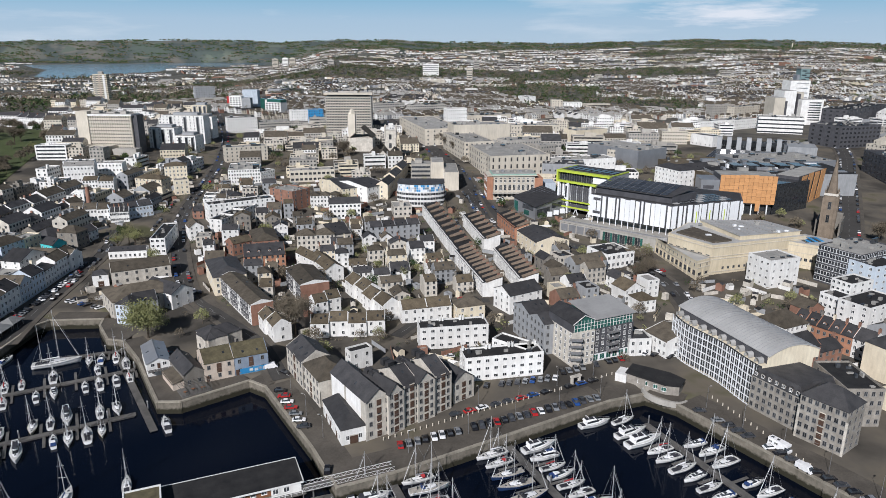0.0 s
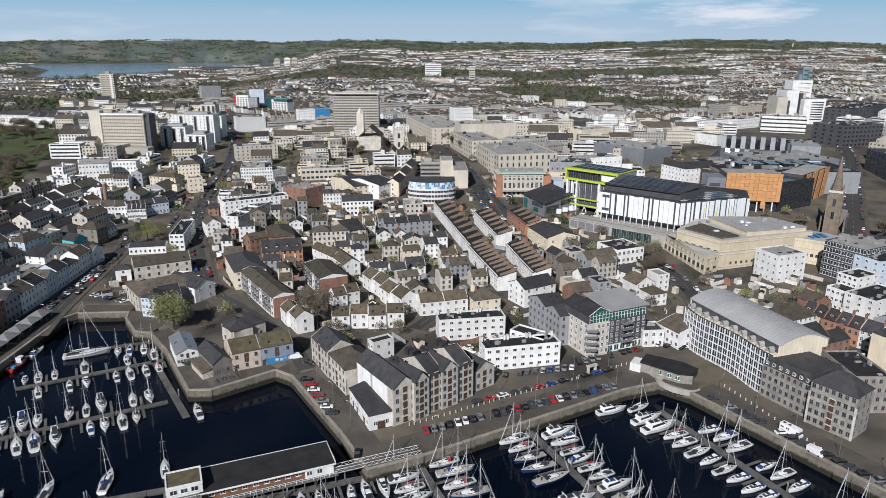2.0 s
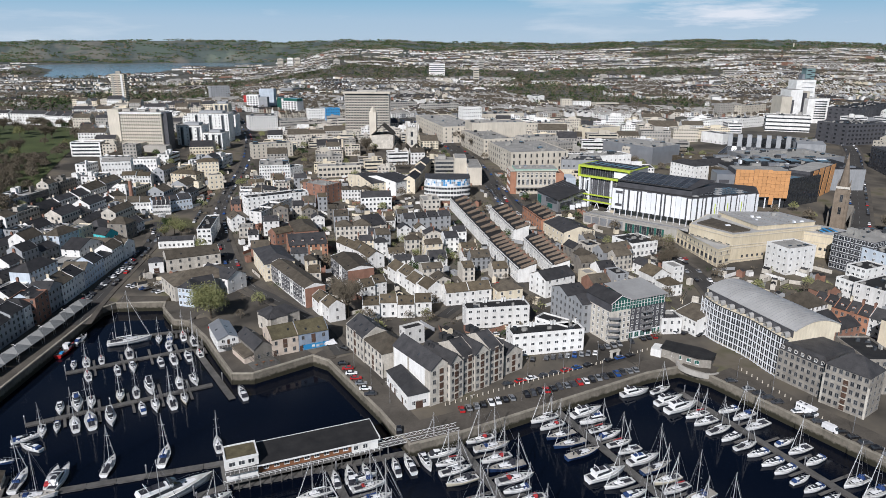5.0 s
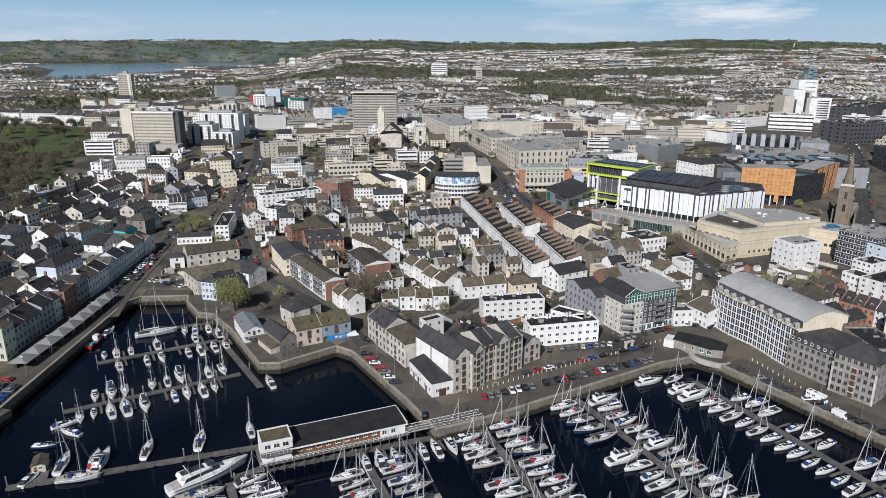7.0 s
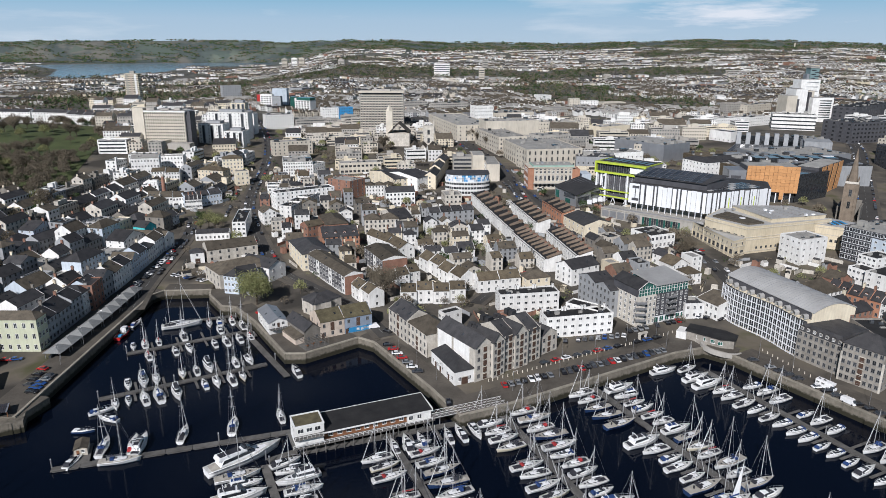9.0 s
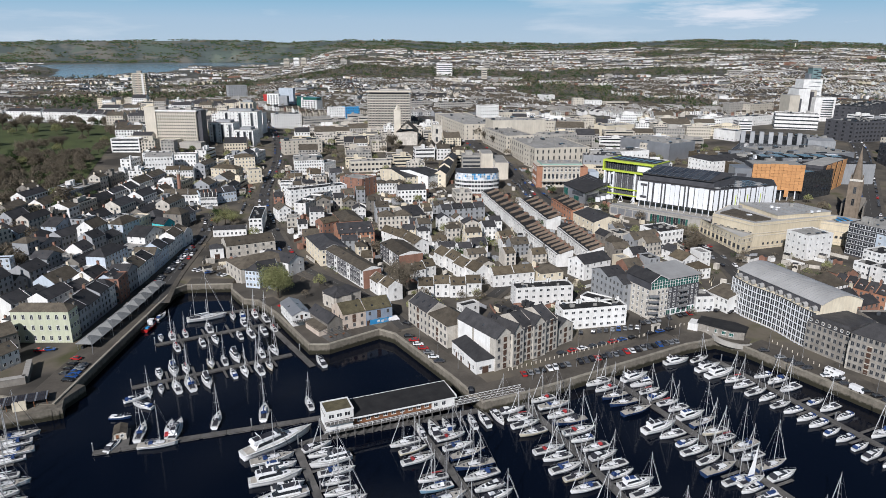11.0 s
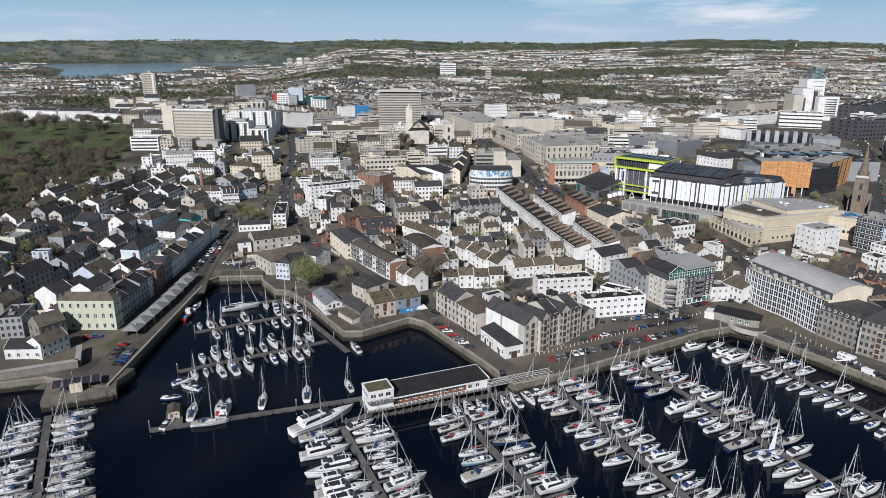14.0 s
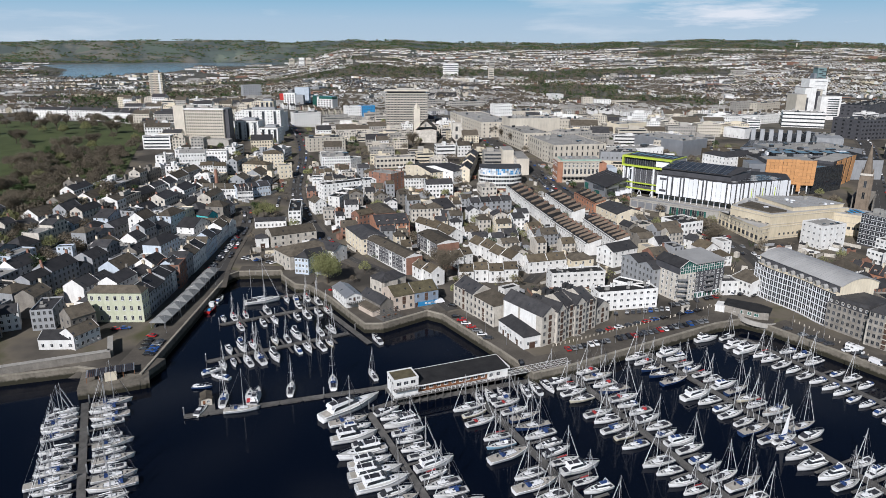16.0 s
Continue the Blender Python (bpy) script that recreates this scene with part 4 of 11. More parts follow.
# housing estate
house("long three-storey flats with grey panels and brick end", -90.1, 292.2, -56.4, 45.3, 9.9, 9.5, roof='gx', rise=1.6, wall=WHITE, cover=SLATE_B, floors=3, bays=12, side=2, name='apartment_block', category='apartments', size=(1.8, 1.6), which='fl', panels=True)
house("short three-storey flats with grey panels and brick end", -65.6, 310.8, -63.8, 27.8, 13.7, 9.5, roof='gx', rise=1.6, wall=WHITE, cover=SLATE_B, floors=3, bays=6, side=2, name='apartment_block', category='apartments', size=(1.8, 1.6), which='fl', panels=True)
house("brick and render flats with a grey hipped roof", -108.7, 323.3, -64.5, 30.6, 15.4, 9.0, roof='hip', rise=3, wall=CREAM, cover=SLATE, floors=3, bays=5, side=4, name='apartment_block', category='apartments')
house("orange-brick flats with dormers and slate roof", -96.8, 352.6, 15.9, 21.5, 22.7, 8.5, roof='gx', rise=3.5, dormers=4, wall=BRICK_O, cover=SLATE, floors=3, bays=8, side=2, name='apartment_block', category='apartments')
house("white terraced house with brown tiled roof", -50.8, 262.3, 4.0, 7.6, 7.5, 6.6, roof='gx', rise=2.6, wall=WHITE, cover=TILE_B, floors=2, bays=2, side=1, group='white terraces')
house("white terraced house with brown tiled roof", -43.3, 263.9, 4.0, 7.6, 7.5, 7.1, roof='gx', rise=2.6, wall=WHITE, cover=TILE_B, floors=2, bays=2, side=1, group='white terraces')
house("white terraced house with brown tiled roof", -35.5, 263.4, 4.0, 7.6, 7.5, 6.6, roof='gx', rise=2.6, wall=WHITE, cover=TILE_B, floors=2, bays=2, side=1, group='white terraces')
house("white terraced house with brown tiled roof", -28.0, 264.9, 4.0, 7.6, 7.5, 7.1, roof='gx', rise=2.6, wall=WHITE, cover=TILE_B, floors=2, bays=2, side=1, group='white terraces')
house("white terraced house with brown tiled roof", -55.8, 286.1, 29.6, 6.4, 7.5, 6.6, roof='gx', rise=2.6, wall=WHITE, cover=TILE_B, floors=2, bays=2, side=1, group='white terraces')
house("white terraced house with brown tiled roof", -50.7, 290.1, 29.6, 6.4, 7.5, 7.1, roof='gx', rise=2.6, wall=WHITE, cover=TILE_B, floors=2, bays=2, side=1, group='white terraces')
house("white terraced house with brown tiled roof", -72.9, 267.3, -60.1, 9.5, 7.5, 6.6, roof='gx', rise=2.6, wall=WHITE, cover=TILE_B, floors=2, bays=2, side=1, group='white terraces')
house("white terraced house with brown tiled roof", -67.3, 259.6, -60.1, 9.5, 7.5, 7.1, roof='gx', rise=2.6, wall=WHITE, cover=TILE_B, floors=2, bays=2, side=1, group='white terraces')
house("white stepped terraced house with brown tiled roof", -41.2, 309.6, -60.5, 10.6, 8.5, 7.0, roof='gx', rise=3, wall=WHITE, cover=TILE_B, floors=2, bays=2, side=1, group='white terraces')
house("white stepped terraced house with brown tiled roof", -35.1, 300.8, -60.5, 10.6, 8.5, 7.5, roof='gx', rise=3, wall=WHITE, cover=TILE_B, floors=2, bays=2, side=1, group='white terraces')
house("white stepped terraced house with brown tiled roof", -30.8, 291.1, -60.5, 10.6, 8.5, 7.0, roof='gx', rise=3, wall=WHITE, cover=TILE_B, floors=2, bays=2, side=1, group='white terraces')
house("white stepped terraced house with brown tiled roof", -24.7, 282.4, -60.5, 10.6, 8.5, 7.5, roof='gx', rise=3, wall=WHITE, cover=TILE_B, floors=2, bays=2, side=1, group='white terraces')
house("white gabled house with brown tiled roof", -61.1, 338.6, 29.7, 9.4, 25.8, 6.8, roof='gy', rise=2.8, wall=WHITE, cover=TILE_B, floors=2, bays=2, side=3, group='white terraces')
house("white gabled house with brown tiled roof", -71.2, 348.3, 38.9, 6.3, 20.9, 6.8, roof='gy', rise=2.8, wall=WHITE, cover=TILE_B, floors=2, bays=1, side=3, group='white terraces')
house("white semi-detached house with brown tiled roof", -13.3, 278.7, 16.2, 11.1, 8.0, 6.8, roof='gx', rise=2.8, wall=WHITE, cover=TILE_B, floors=2, bays=3, side=2, group='white terraces')
house("white semi-detached house with brown tiled roof", -2.6, 281.8, 16.2, 11.1, 8.0, 6.8, roof='gx', rise=2.8, wall=WHITE, cover=TILE_B, floors=2, bays=3, side=2, group='white terraces')
house("cream house with a hipped slate roof", 11.1, 282.7, 19.1, 12.7, 9.0, 6.5, roof='hip', rise=2.8, wall=CREAM, cover=SLATE_B, floors=2, bays=3, side=2)
house("white rendered end house with slate roof", 34.4, 294.3, -59.4, 12.8, 17.9, 9.0, roof='gy', rise=3, wall=WHITE, cover=SLATE, floors=3, bays=3, side=4)
house("grey modern flats with gables and bay windows", 36.8, 261.7, -67.6, 13.3, 10.0, 13.0, roof='gy', rise=2.5, wall=GREY_R, cover=SLATE, floors=4, bays=4, side=3, name='apartment_block', category='apartments')
house("grey modern flats with gables and bay windows", 41.7, 250.1, -68.7, 11.4, 10.0, 13.0, roof='gy', rise=2.5, wall=GREY_R, cover=SLATE, floors=4, bays=4, side=3, name='apartment_block', category='apartments')

# terraced streets
house("white terraced house with brown slate roof", -7.4, 445.0, -76.9, 10.6, 8.5, 6.3, wall=WHITE, cover=TILE_B, group='terraced houses', party=True, roof='mono', rise=2.3, floors=2, bays=2, side=0, stacks=1)
house("white terraced house with brown slate roof", -5.0, 434.7, -76.9, 10.6, 8.5, 6.3, wall=WHITE, cover=TILE_B, group='terraced houses', party=True, roof='mono', rise=2.3, floors=2, bays=2, side=0, stacks=1)
house("white terraced house with brown slate roof", -2.6, 424.3, -76.9, 10.6, 8.5, 6.3, wall=WHITE, cover=TILE_B, group='terraced houses', party=True, roof='mono', rise=2.3, floors=2, bays=2, side=0, stacks=1)
house("white terraced house with brown slate roof", -0.2, 414.0, -76.9, 10.6, 8.5, 6.3, wall=WHITE, cover=TILE_B, group='terraced houses', party=True, roof='mono', rise=2.3, floors=2, bays=2, side=0, stacks=1)
house("white terraced house with brown slate roof", 2.2, 403.7, -76.9, 10.6, 8.5, 6.3, wall=WHITE, cover=TILE_B, group='terraced houses', party=True, roof='mono', rise=2.3, floors=2, bays=2, side=0, stacks=1)
house("white terraced house with brown slate roof", 4.6, 393.3, -76.9, 10.6, 8.5, 6.3, wall=WHITE, cover=TILE_B, group='terraced houses', party=True, roof='mono', rise=2.3, floors=2, bays=2, side=0, stacks=1)
house("white terraced house with brown slate roof", 7.0, 383.0, -76.9, 10.6, 8.5, 6.3, wall=WHITE, cover=TILE_B, group='terraced houses', party=True, roof='mono', rise=2.3, floors=2, bays=2, side=0, stacks=1)
house("white terraced house with brown slate roof", 9.4, 372.7, -76.9, 10.6, 8.5, 6.3, wall=WHITE, cover=TILE_B, group='terraced houses', party=True, roof='mono', rise=2.3, floors=2, bays=2, side=0, stacks=1)
house("white terraced house with brown slate roof", 11.8, 362.3, -76.9, 10.6, 8.5, 6.3, wall=WHITE, cover=TILE_B, group='terraced houses', party=True, roof='mono', rise=2.3, floors=2, bays=2, side=0, stacks=1)
house("white terraced house with brown slate roof", 12.8, 353.4, -75.8, 5.6, 8.5, 6.3, wall=WHITE, cover=TILE_B, group='terraced houses', party=True, roof='mono', rise=2.3, floors=2, bays=2, side=0, stacks=1)
house("white terraced house with brown slate roof", 14.2, 347.9, -75.8, 5.6, 8.5, 6.3, wall=WHITE, cover=TILE_B, group='terraced houses', party=True, roof='mono', rise=2.3, floors=2, bays=2, side=0, stacks=1)
house("white terraced house with brown slate roof", 15.5, 342.4, -75.8, 5.6, 8.5, 6.3, wall=WHITE, cover=TILE_B, group='terraced houses', party=True, roof='mono', rise=2.3, floors=2, bays=2, side=0, stacks=1)
house("white terraced house with brown slate roof", 16.9, 337.0, -75.8, 5.6, 8.5, 6.3, wall=WHITE, cover=TILE_B, group='terraced houses', party=True, roof='mono', rise=2.3, floors=2, bays=2, side=0, stacks=1)
house("white terraced house with brown slate roof", 18.3, 331.5, -75.8, 5.6, 8.5, 6.3, wall=WHITE, cover=TILE_B, group='terraced houses', party=True, roof='mono', rise=2.3, floors=2, bays=2, side=0, stacks=1)
house("white terraced house with brown slate roof", 19.7, 326.0, -75.8, 5.6, 8.5, 6.3, wall=WHITE, cover=TILE_B, group='terraced houses', party=True, roof='mono', rise=2.3, floors=2, bays=2, side=0, stacks=1)
house("white terraced house with brown slate roof", 21.1, 320.5, -75.8, 5.6, 8.5, 6.3, wall=WHITE, cover=TILE_B, group='terraced houses', party=True, roof='mono', rise=2.3, floors=2, bays=2, side=0, stacks=1)
house("white terraced house with brown slate roof", 22.5, 315.0, -75.8, 5.6, 8.5, 6.3, wall=WHITE, cover=TILE_B, group='terraced houses', party=True, roof='mono', rise=2.3, floors=2, bays=2, side=0, stacks=1)
house("white terraced house with brown slate roof", 23.8, 309.5, -75.8, 5.6, 8.5, 6.3, wall=WHITE, cover=TILE_B, group='terraced houses', party=True, roof='mono', rise=2.3, floors=2, bays=2, side=0, stacks=1)
house("white terraced house with brown slate roof", 19.1, 423.0, -77.9, 8.6, 8.5, 6.3, wall=WHITE, cover=TILE_B, group='terraced houses', party=True, roof='mono', rise=2.3, floors=2, bays=2, side=0, stacks=1)
house("white terraced house with brown slate roof", 20.9, 414.6, -77.9, 8.6, 8.5, 6.3, wall=WHITE, cover=TILE_B, group='terraced houses', party=True, roof='mono', rise=2.3, floors=2, bays=2, side=0, stacks=1)
house("white terraced house with brown slate roof", 22.7, 406.1, -77.9, 8.6, 8.5, 6.3, wall=WHITE, cover=TILE_B, group='terraced houses', party=True, roof='mono', rise=2.3, floors=2, bays=2, side=0, stacks=1)
house("white terraced house with brown slate roof", 24.5, 397.7, -77.9, 8.6, 8.5, 6.3, wall=WHITE, cover=TILE_B, group='terraced houses', party=True, roof='mono', rise=2.3, floors=2, bays=2, side=0, stacks=1)
house("white terraced house with brown slate roof", 26.3, 389.3, -77.9, 8.6, 8.5, 6.3, wall=WHITE, cover=TILE_B, group='terraced houses', party=True, roof='mono', rise=2.3, floors=2, bays=2, side=0, stacks=1)
house("white terraced house with brown slate roof", 28.1, 380.9, -77.9, 8.6, 8.5, 6.3, wall=WHITE, cover=TILE_B, group='terraced houses', party=True, roof='mono', rise=2.3, floors=2, bays=2, side=0, stacks=1)
house("white terraced house with brown slate roof", 33.9, 357.1, -79.0, 6.0, 8.5, 6.3, wall=WHITE, cover=TILE_B, group='terraced houses', party=True, roof='mono', rise=2.3, floors=2, bays=2, side=0, stacks=1)
house("white terraced house with brown slate roof", 35.1, 351.2, -79.0, 6.0, 8.5, 6.3, wall=WHITE, cover=TILE_B, group='terraced houses', party=True, roof='mono', rise=2.3, floors=2, bays=2, side=0, stacks=1)
house("white terraced house with brown slate roof", 36.2, 345.3, -79.0, 6.0, 8.5, 6.3, wall=WHITE, cover=TILE_B, group='terraced houses', party=True, roof='mono', rise=2.3, floors=2, bays=2, side=0, stacks=1)
house("white terraced house with brown slate roof", 37.4, 339.4, -79.0, 6.0, 8.5, 6.3, wall=WHITE, cover=TILE_B, group='terraced houses', party=True, roof='mono', rise=2.3, floors=2, bays=2, side=0, stacks=1)
house("white terraced house with brown slate roof", 38.5, 333.5, -79.0, 6.0, 8.5, 6.3, wall=WHITE, cover=TILE_B, group='terraced houses', party=True, roof='mono', rise=2.3, floors=2, bays=2, side=0, stacks=1)
house("white terraced house with brown slate roof", 39.6, 327.7, -79.0, 6.0, 8.5, 6.3, wall=WHITE, cover=TILE_B, group='terraced houses', party=True, roof='mono', rise=2.3, floors=2, bays=2, side=0, stacks=1)
house("white terraced house with brown slate roof", 40.8, 321.8, -79.0, 6.0, 8.5, 6.3, wall=WHITE, cover=TILE_B, group='terraced houses', party=True, roof='mono', rise=2.3, floors=2, bays=2, side=0, stacks=1)
house("white terraced house with brown slate roof", 41.9, 315.9, -79.0, 6.0, 8.5, 6.3, wall=WHITE, cover=TILE_B, group='terraced houses', party=True, roof='mono', rise=2.3, floors=2, bays=2, side=0, stacks=1)
house("red-brick terraced house with slate roof", 41.0, 425.6, -74.7, 8.0, 8.0, 6.5, wall=BRICK_O, cover=TILE_B, group='terraced houses', party=True, roof='mono', rise=2.3, floors=2, bays=2, side=0, stacks=1)
house("red-brick terraced house with slate roof", 43.1, 417.8, -74.7, 8.0, 8.0, 6.5, wall=BRICK_O, cover=TILE_B, group='terraced houses', party=True, roof='mono', rise=2.3, floors=2, bays=2, side=0, stacks=1)
house("red-brick terraced house with slate roof", 45.2, 410.1, -74.7, 8.0, 8.0, 6.5, wall=BRICK_O, cover=TILE_B, group='terraced houses', party=True, roof='mono', rise=2.3, floors=2, bays=2, side=0, stacks=1)
house("red-brick terraced house with slate roof", 47.3, 402.3, -74.7, 8.0, 8.0, 6.5, wall=BRICK_O, cover=TILE_B, group='terraced houses', party=True, roof='mono', rise=2.3, floors=2, bays=2, side=0, stacks=1)
house("stone house with slate roof", 58.0, 384.1, -73.6, 29.1, 20.1, 7.5, roof='gx', rise=3, wall=CREAM, cover=SLATE, floors=2, bays=5, side=3)

# modern quarter
house("white two-storey office with big windows", 91.6, 357.6, 24.1, 18.1, 18.2, 8.0, roof='flat', wall=WHITE, cover=FELT, floors=2, bays=6, side=2, size=(1.6, 2.0), name='office', category='office')
house("grey rendered house with slate roof", 74.5, 339.6, 27.8, 20.7, 9.0, 8.0, roof='gx', rise=3, wall=GREY_R, cover=SLATE_B, floors=2, bays=3, side=3)
house("small white gabled house by the yard", 87.0, 320.4, 28.0, 7.9, 9.0, 6.0, roof='gy', rise=2.5, wall=WHITE, cover=SLATE, floors=2, bays=2, side=2)
house("white castellated gatehouse with an arched door", 76.2, 247.3, 5.9, 8.9, 9.0, 7.0, roof='flat', wall=WHITE, cover=SLATE, floors=2, bays=3, side=1)
house("white house with dark slate roof beside the lock", 91.6, 249.6, -65.5, 12.8, 18.2, 7.0, roof='gx', rise=2.5, wall=WHITE, cover=SLATE_B, floors=2, bays=5, side=2)
house("white cubic apartment block with a dark set-back top", 167.0, 328.6, 20.0, 18.6, 15.0, 14.2, roof='flat', wall=WHITE, cover=ROOF_G, floors=4, bays=4, side=4, name='apartment_block', category='apartments', size=(1.2, 1.2))
house("white stepped apartment block with black flat roof", 187.0, 294.3, 24.7, 15.0, 9.9, 14.0, roof='flat', wall=WHITE, cover=FELT, floors=5, bays=3, side=4, name='apartment_block', category='apartments', size=(1.4, 1.3))
house("low white apartment block with black flat roof", 175.8, 285.8, 22.3, 9.5, 9.4, 10.0, roof='flat', wall=WHITE, cover=FELT, floors=3, bays=3, side=4, name='apartment_block', category='apartments', size=(1.4, 1.3))
house("white apartment block with black flat roof", 185.6, 277.1, 28.2, 24.1, 14.0, 11.0, roof='flat', wall=WHITE, cover=FELT, floors=4, bays=4, side=3, name='apartment_block', category='apartments', size=(1.4, 1.3))
house("dark glazed office block with pale floor bands", 208.9, 329.2, 28.5, 30.6, 21.7, 19.0, roof='flat', wall=DARK_R, cover=ROOF_G, floors=6, bays=7, side=7, size=(3.0, 2.1), glass=GLASS, rim=WHITE_P, name='office', category='office')
house("teal and white apartment tower with flat roof", 209.4, 314.2, 21.7, 19.2, 14.0, 16.0, roof='flat', wall=PALE_BLUE, cover=FELT, floors=5, bays=4, side=3, name='apartment_block', category='apartments', size=(1.4, 1.3))
house("red-brick terraced house with dormers", 150.1, 263.0, -55.9, 4.8, 9.0, 8.0, roof='gx', rise=3.5, dormers=1, wall=BRICK_O, cover=SLATE, floors=2, bays=2, side=1, stacks=1)
house("red-brick terraced house with dormers", 152.8, 259.0, -55.9, 4.8, 9.0, 8.0, roof='gx', rise=3.5, dormers=1, wall=BRICK_O, cover=SLATE, floors=2, bays=2, side=1, stacks=1)
house("red-brick terraced house with dormers", 155.5, 255.0, -55.9, 4.8, 9.0, 8.0, roof='gx', rise=3.5, dormers=1, wall=BRICK_O, cover=SLATE, floors=2, bays=2, side=1, stacks=1)
house("red-brick terraced house with dormers", 158.2, 251.1, -55.9, 4.8, 9.0, 8.0, roof='gx', rise=3.5, dormers=1, wall=BRICK_O, cover=SLATE, floors=2, bays=2, side=1, stacks=1)
house("red-brick terraced house with dormers", 160.9, 247.1, -55.9, 4.8, 9.0, 8.0, roof='gx', rise=3.5, dormers=1, wall=BRICK_O, cover=SLATE, floors=2, bays=2, side=1, stacks=1)
house("white end house with bay windows", 164.2, 241.9, -57.8, 7.3, 9.0, 8.0, roof='gx', rise=3.5, wall=WHITE, cover=SLATE, floors=3, bays=3, side=3, stacks=1)
house("five-storey granite warehouse with hipped slate roof", 117.5, 183.7, -53.9, 13.9, 10.8, 14.5, roof='hip', rise=4.5, wall=GRANITE, cover=SLATE, floors=5, bays=7, side=3, name='warehouse', category='building', size=(1.2, 1.6), z=4.35)
house("stone flats with a dark mansard storey", 114.3, 200.4, -62.5, 17.7, 17.9, 11.5, roof='mansard', rise=3.2, dormers=7, wall=GRANITE, cover=SLATE, floors=4, bays=8, side=2, name='apartment_block', category='apartments', size=(1.2, 1.6), z=4.35)
house("flat-roofed block behind the stone warehouse", 132.4, 201.6, 0.4, 12.1, 20.0, 13.0, roof='flat', wall=GRANITE, cover=FELT, floors=4, bays=5, side=3, name='apartment_block', category='apartments', z=4.35)

# shopping quarter

# west of the harbour
house("tall brown-brick flats beside the street", -108.1, 472.2, 55.4, 16.6, 22.5, 13.0, roof='flat', wall=BRICK, cover=ROOF_G, floors=5, bays=3, side=3, name='apartment_block', category='apartments')
house("white shop building with three bays", -90.1, 471.9, 6.2, 6.8, 9.0, 8.5, roof='hip', rise=2, wall=WHITE, cover=SLATE_B, floors=3, bays=3, side=2)
house("white shop building with three bays", -83.3, 472.6, 6.2, 6.8, 9.0, 8.5, roof='hip', rise=2, wall=WHITE, cover=SLATE_B, floors=3, bays=3, side=2)
house("white shop building with three bays", -76.6, 473.4, 6.2, 6.8, 9.0, 8.5, roof='hip', rise=2, wall=WHITE, cover=SLATE_B, floors=3, bays=3, side=2)
house("white corner building with slate roof", -75.6, 504.8, 31.0, 20.4, 43.5, 9.0, roof='gx', rise=3, wall=CREAM, cover=SLATE, floors=3, bays=5, side=3)
house("white curved terrace with slate mansard", -63.3, 501.2, 52.8, 21.2, 38.2, 10.0, roof='gx', rise=3, wall=WHITE, cover=SLATE, floors=3, bays=5, side=3)
house("cream terrace climbing the street", -43.3, 504.8, 82.4, 27.3, 9.0, 10.0, roof='gx', rise=3, wall=CREAM, cover=SLATE, floors=3, bays=4, side=1)
house("cream terrace climbing the street", -39.7, 531.9, 82.4, 27.3, 9.0, 10.0, roof='gx', rise=3, wall=CREAM, cover=SLATE, floors=3, bays=4, side=1)
house("cream terrace climbing the street", -36.1, 558.9, 82.4, 27.3, 9.0, 10.0, roof='gx', rise=3, wall=CREAM, cover=SLATE, floors=3, bays=4, side=1)
house("white stepped office with ribbon windows", -161.5, 551.0, 13.1, 24.5, 34.5, 11.0, roof='flat', wall=WHITE, cover=ROOF_G, floors=4, bays=12, side=2, name='office', category='office')
house("white office wing with square windows", -145.1, 545.7, 58.0, 15.4, 9.0, 9.0, roof='flat', wall=WHITE, cover=FELT, floors=3, bays=6, side=2, name='office', category='office')
house("sandstone civic building with a classical front", -183.4, 631.2, 23.6, 38.3, 14.0, 13.0, roof='flat', wall=PORTLAND, cover=ROOF_G, floors=4, bays=9, side=2, name='office', category='office')
house("pale flat-roofed office with blue glazing", -107.3, 551.8, 13.8, 35.5, 14.0, 9.0, roof='flat', wall=PORTLAND, cover=ROOF_G, floors=2, bays=10, side=2, size=(2.4, 1.8), name='office', category='office')
house("long white terrace stepping down the hill", -139.0, 415.1, 73.6, 13.0, 9.0, 8.5, roof='flat', wall=WHITE, cover=FELT, floors=3, bays=4, side=2)
house("long white terrace stepping down the hill", -135.3, 427.5, 73.6, 13.0, 9.0, 8.5, roof='flat', wall=WHITE, cover=FELT, floors=3, bays=4, side=2)
house("long white terrace stepping down the hill", -131.7, 440.0, 73.6, 13.0, 9.0, 8.5, roof='flat', wall=WHITE, cover=FELT, floors=3, bays=4, side=2)
house("long white terrace stepping down the hill", -128.0, 452.4, 73.6, 13.0, 9.0, 8.5, roof='flat', wall=WHITE, cover=FELT, floors=3, bays=4, side=2)
house("long white terrace stepping down the hill", -124.3, 464.9, 73.6, 13.0, 9.0, 8.5, roof='flat', wall=WHITE, cover=FELT, floors=3, bays=4, side=2)
house("stone chapel with steep slate roof", -65.3, 392.3, 28.1, 13.4, 24.7, 8.0, roof='gx', rise=4, wall=STONE, cover=SLATE, floors=2, bays=4, side=2)
house("cream terrace with a hipped slate roof", -79.2, 380.6, 10.5, 10.7, 10.0, 9.0, roof='hip', rise=3, wall=STONE, cover=SLATE_B, floors=3, bays=4, side=3, stacks=2)
house("cream terrace with a hipped slate roof", -68.7, 382.5, 10.5, 10.7, 10.0, 9.0, roof='hip', rise=3, wall=STONE, cover=SLATE_B, floors=3, bays=4, side=3, stacks=2)
house("white and grey tall terraced house", -41.1, 398.0, 16.1, 7.6, 9.0, 9.0, roof='gx', rise=2.5, wall=GREY_R, cover=SLATE, floors=3, bays=2, side=2, stacks=1)
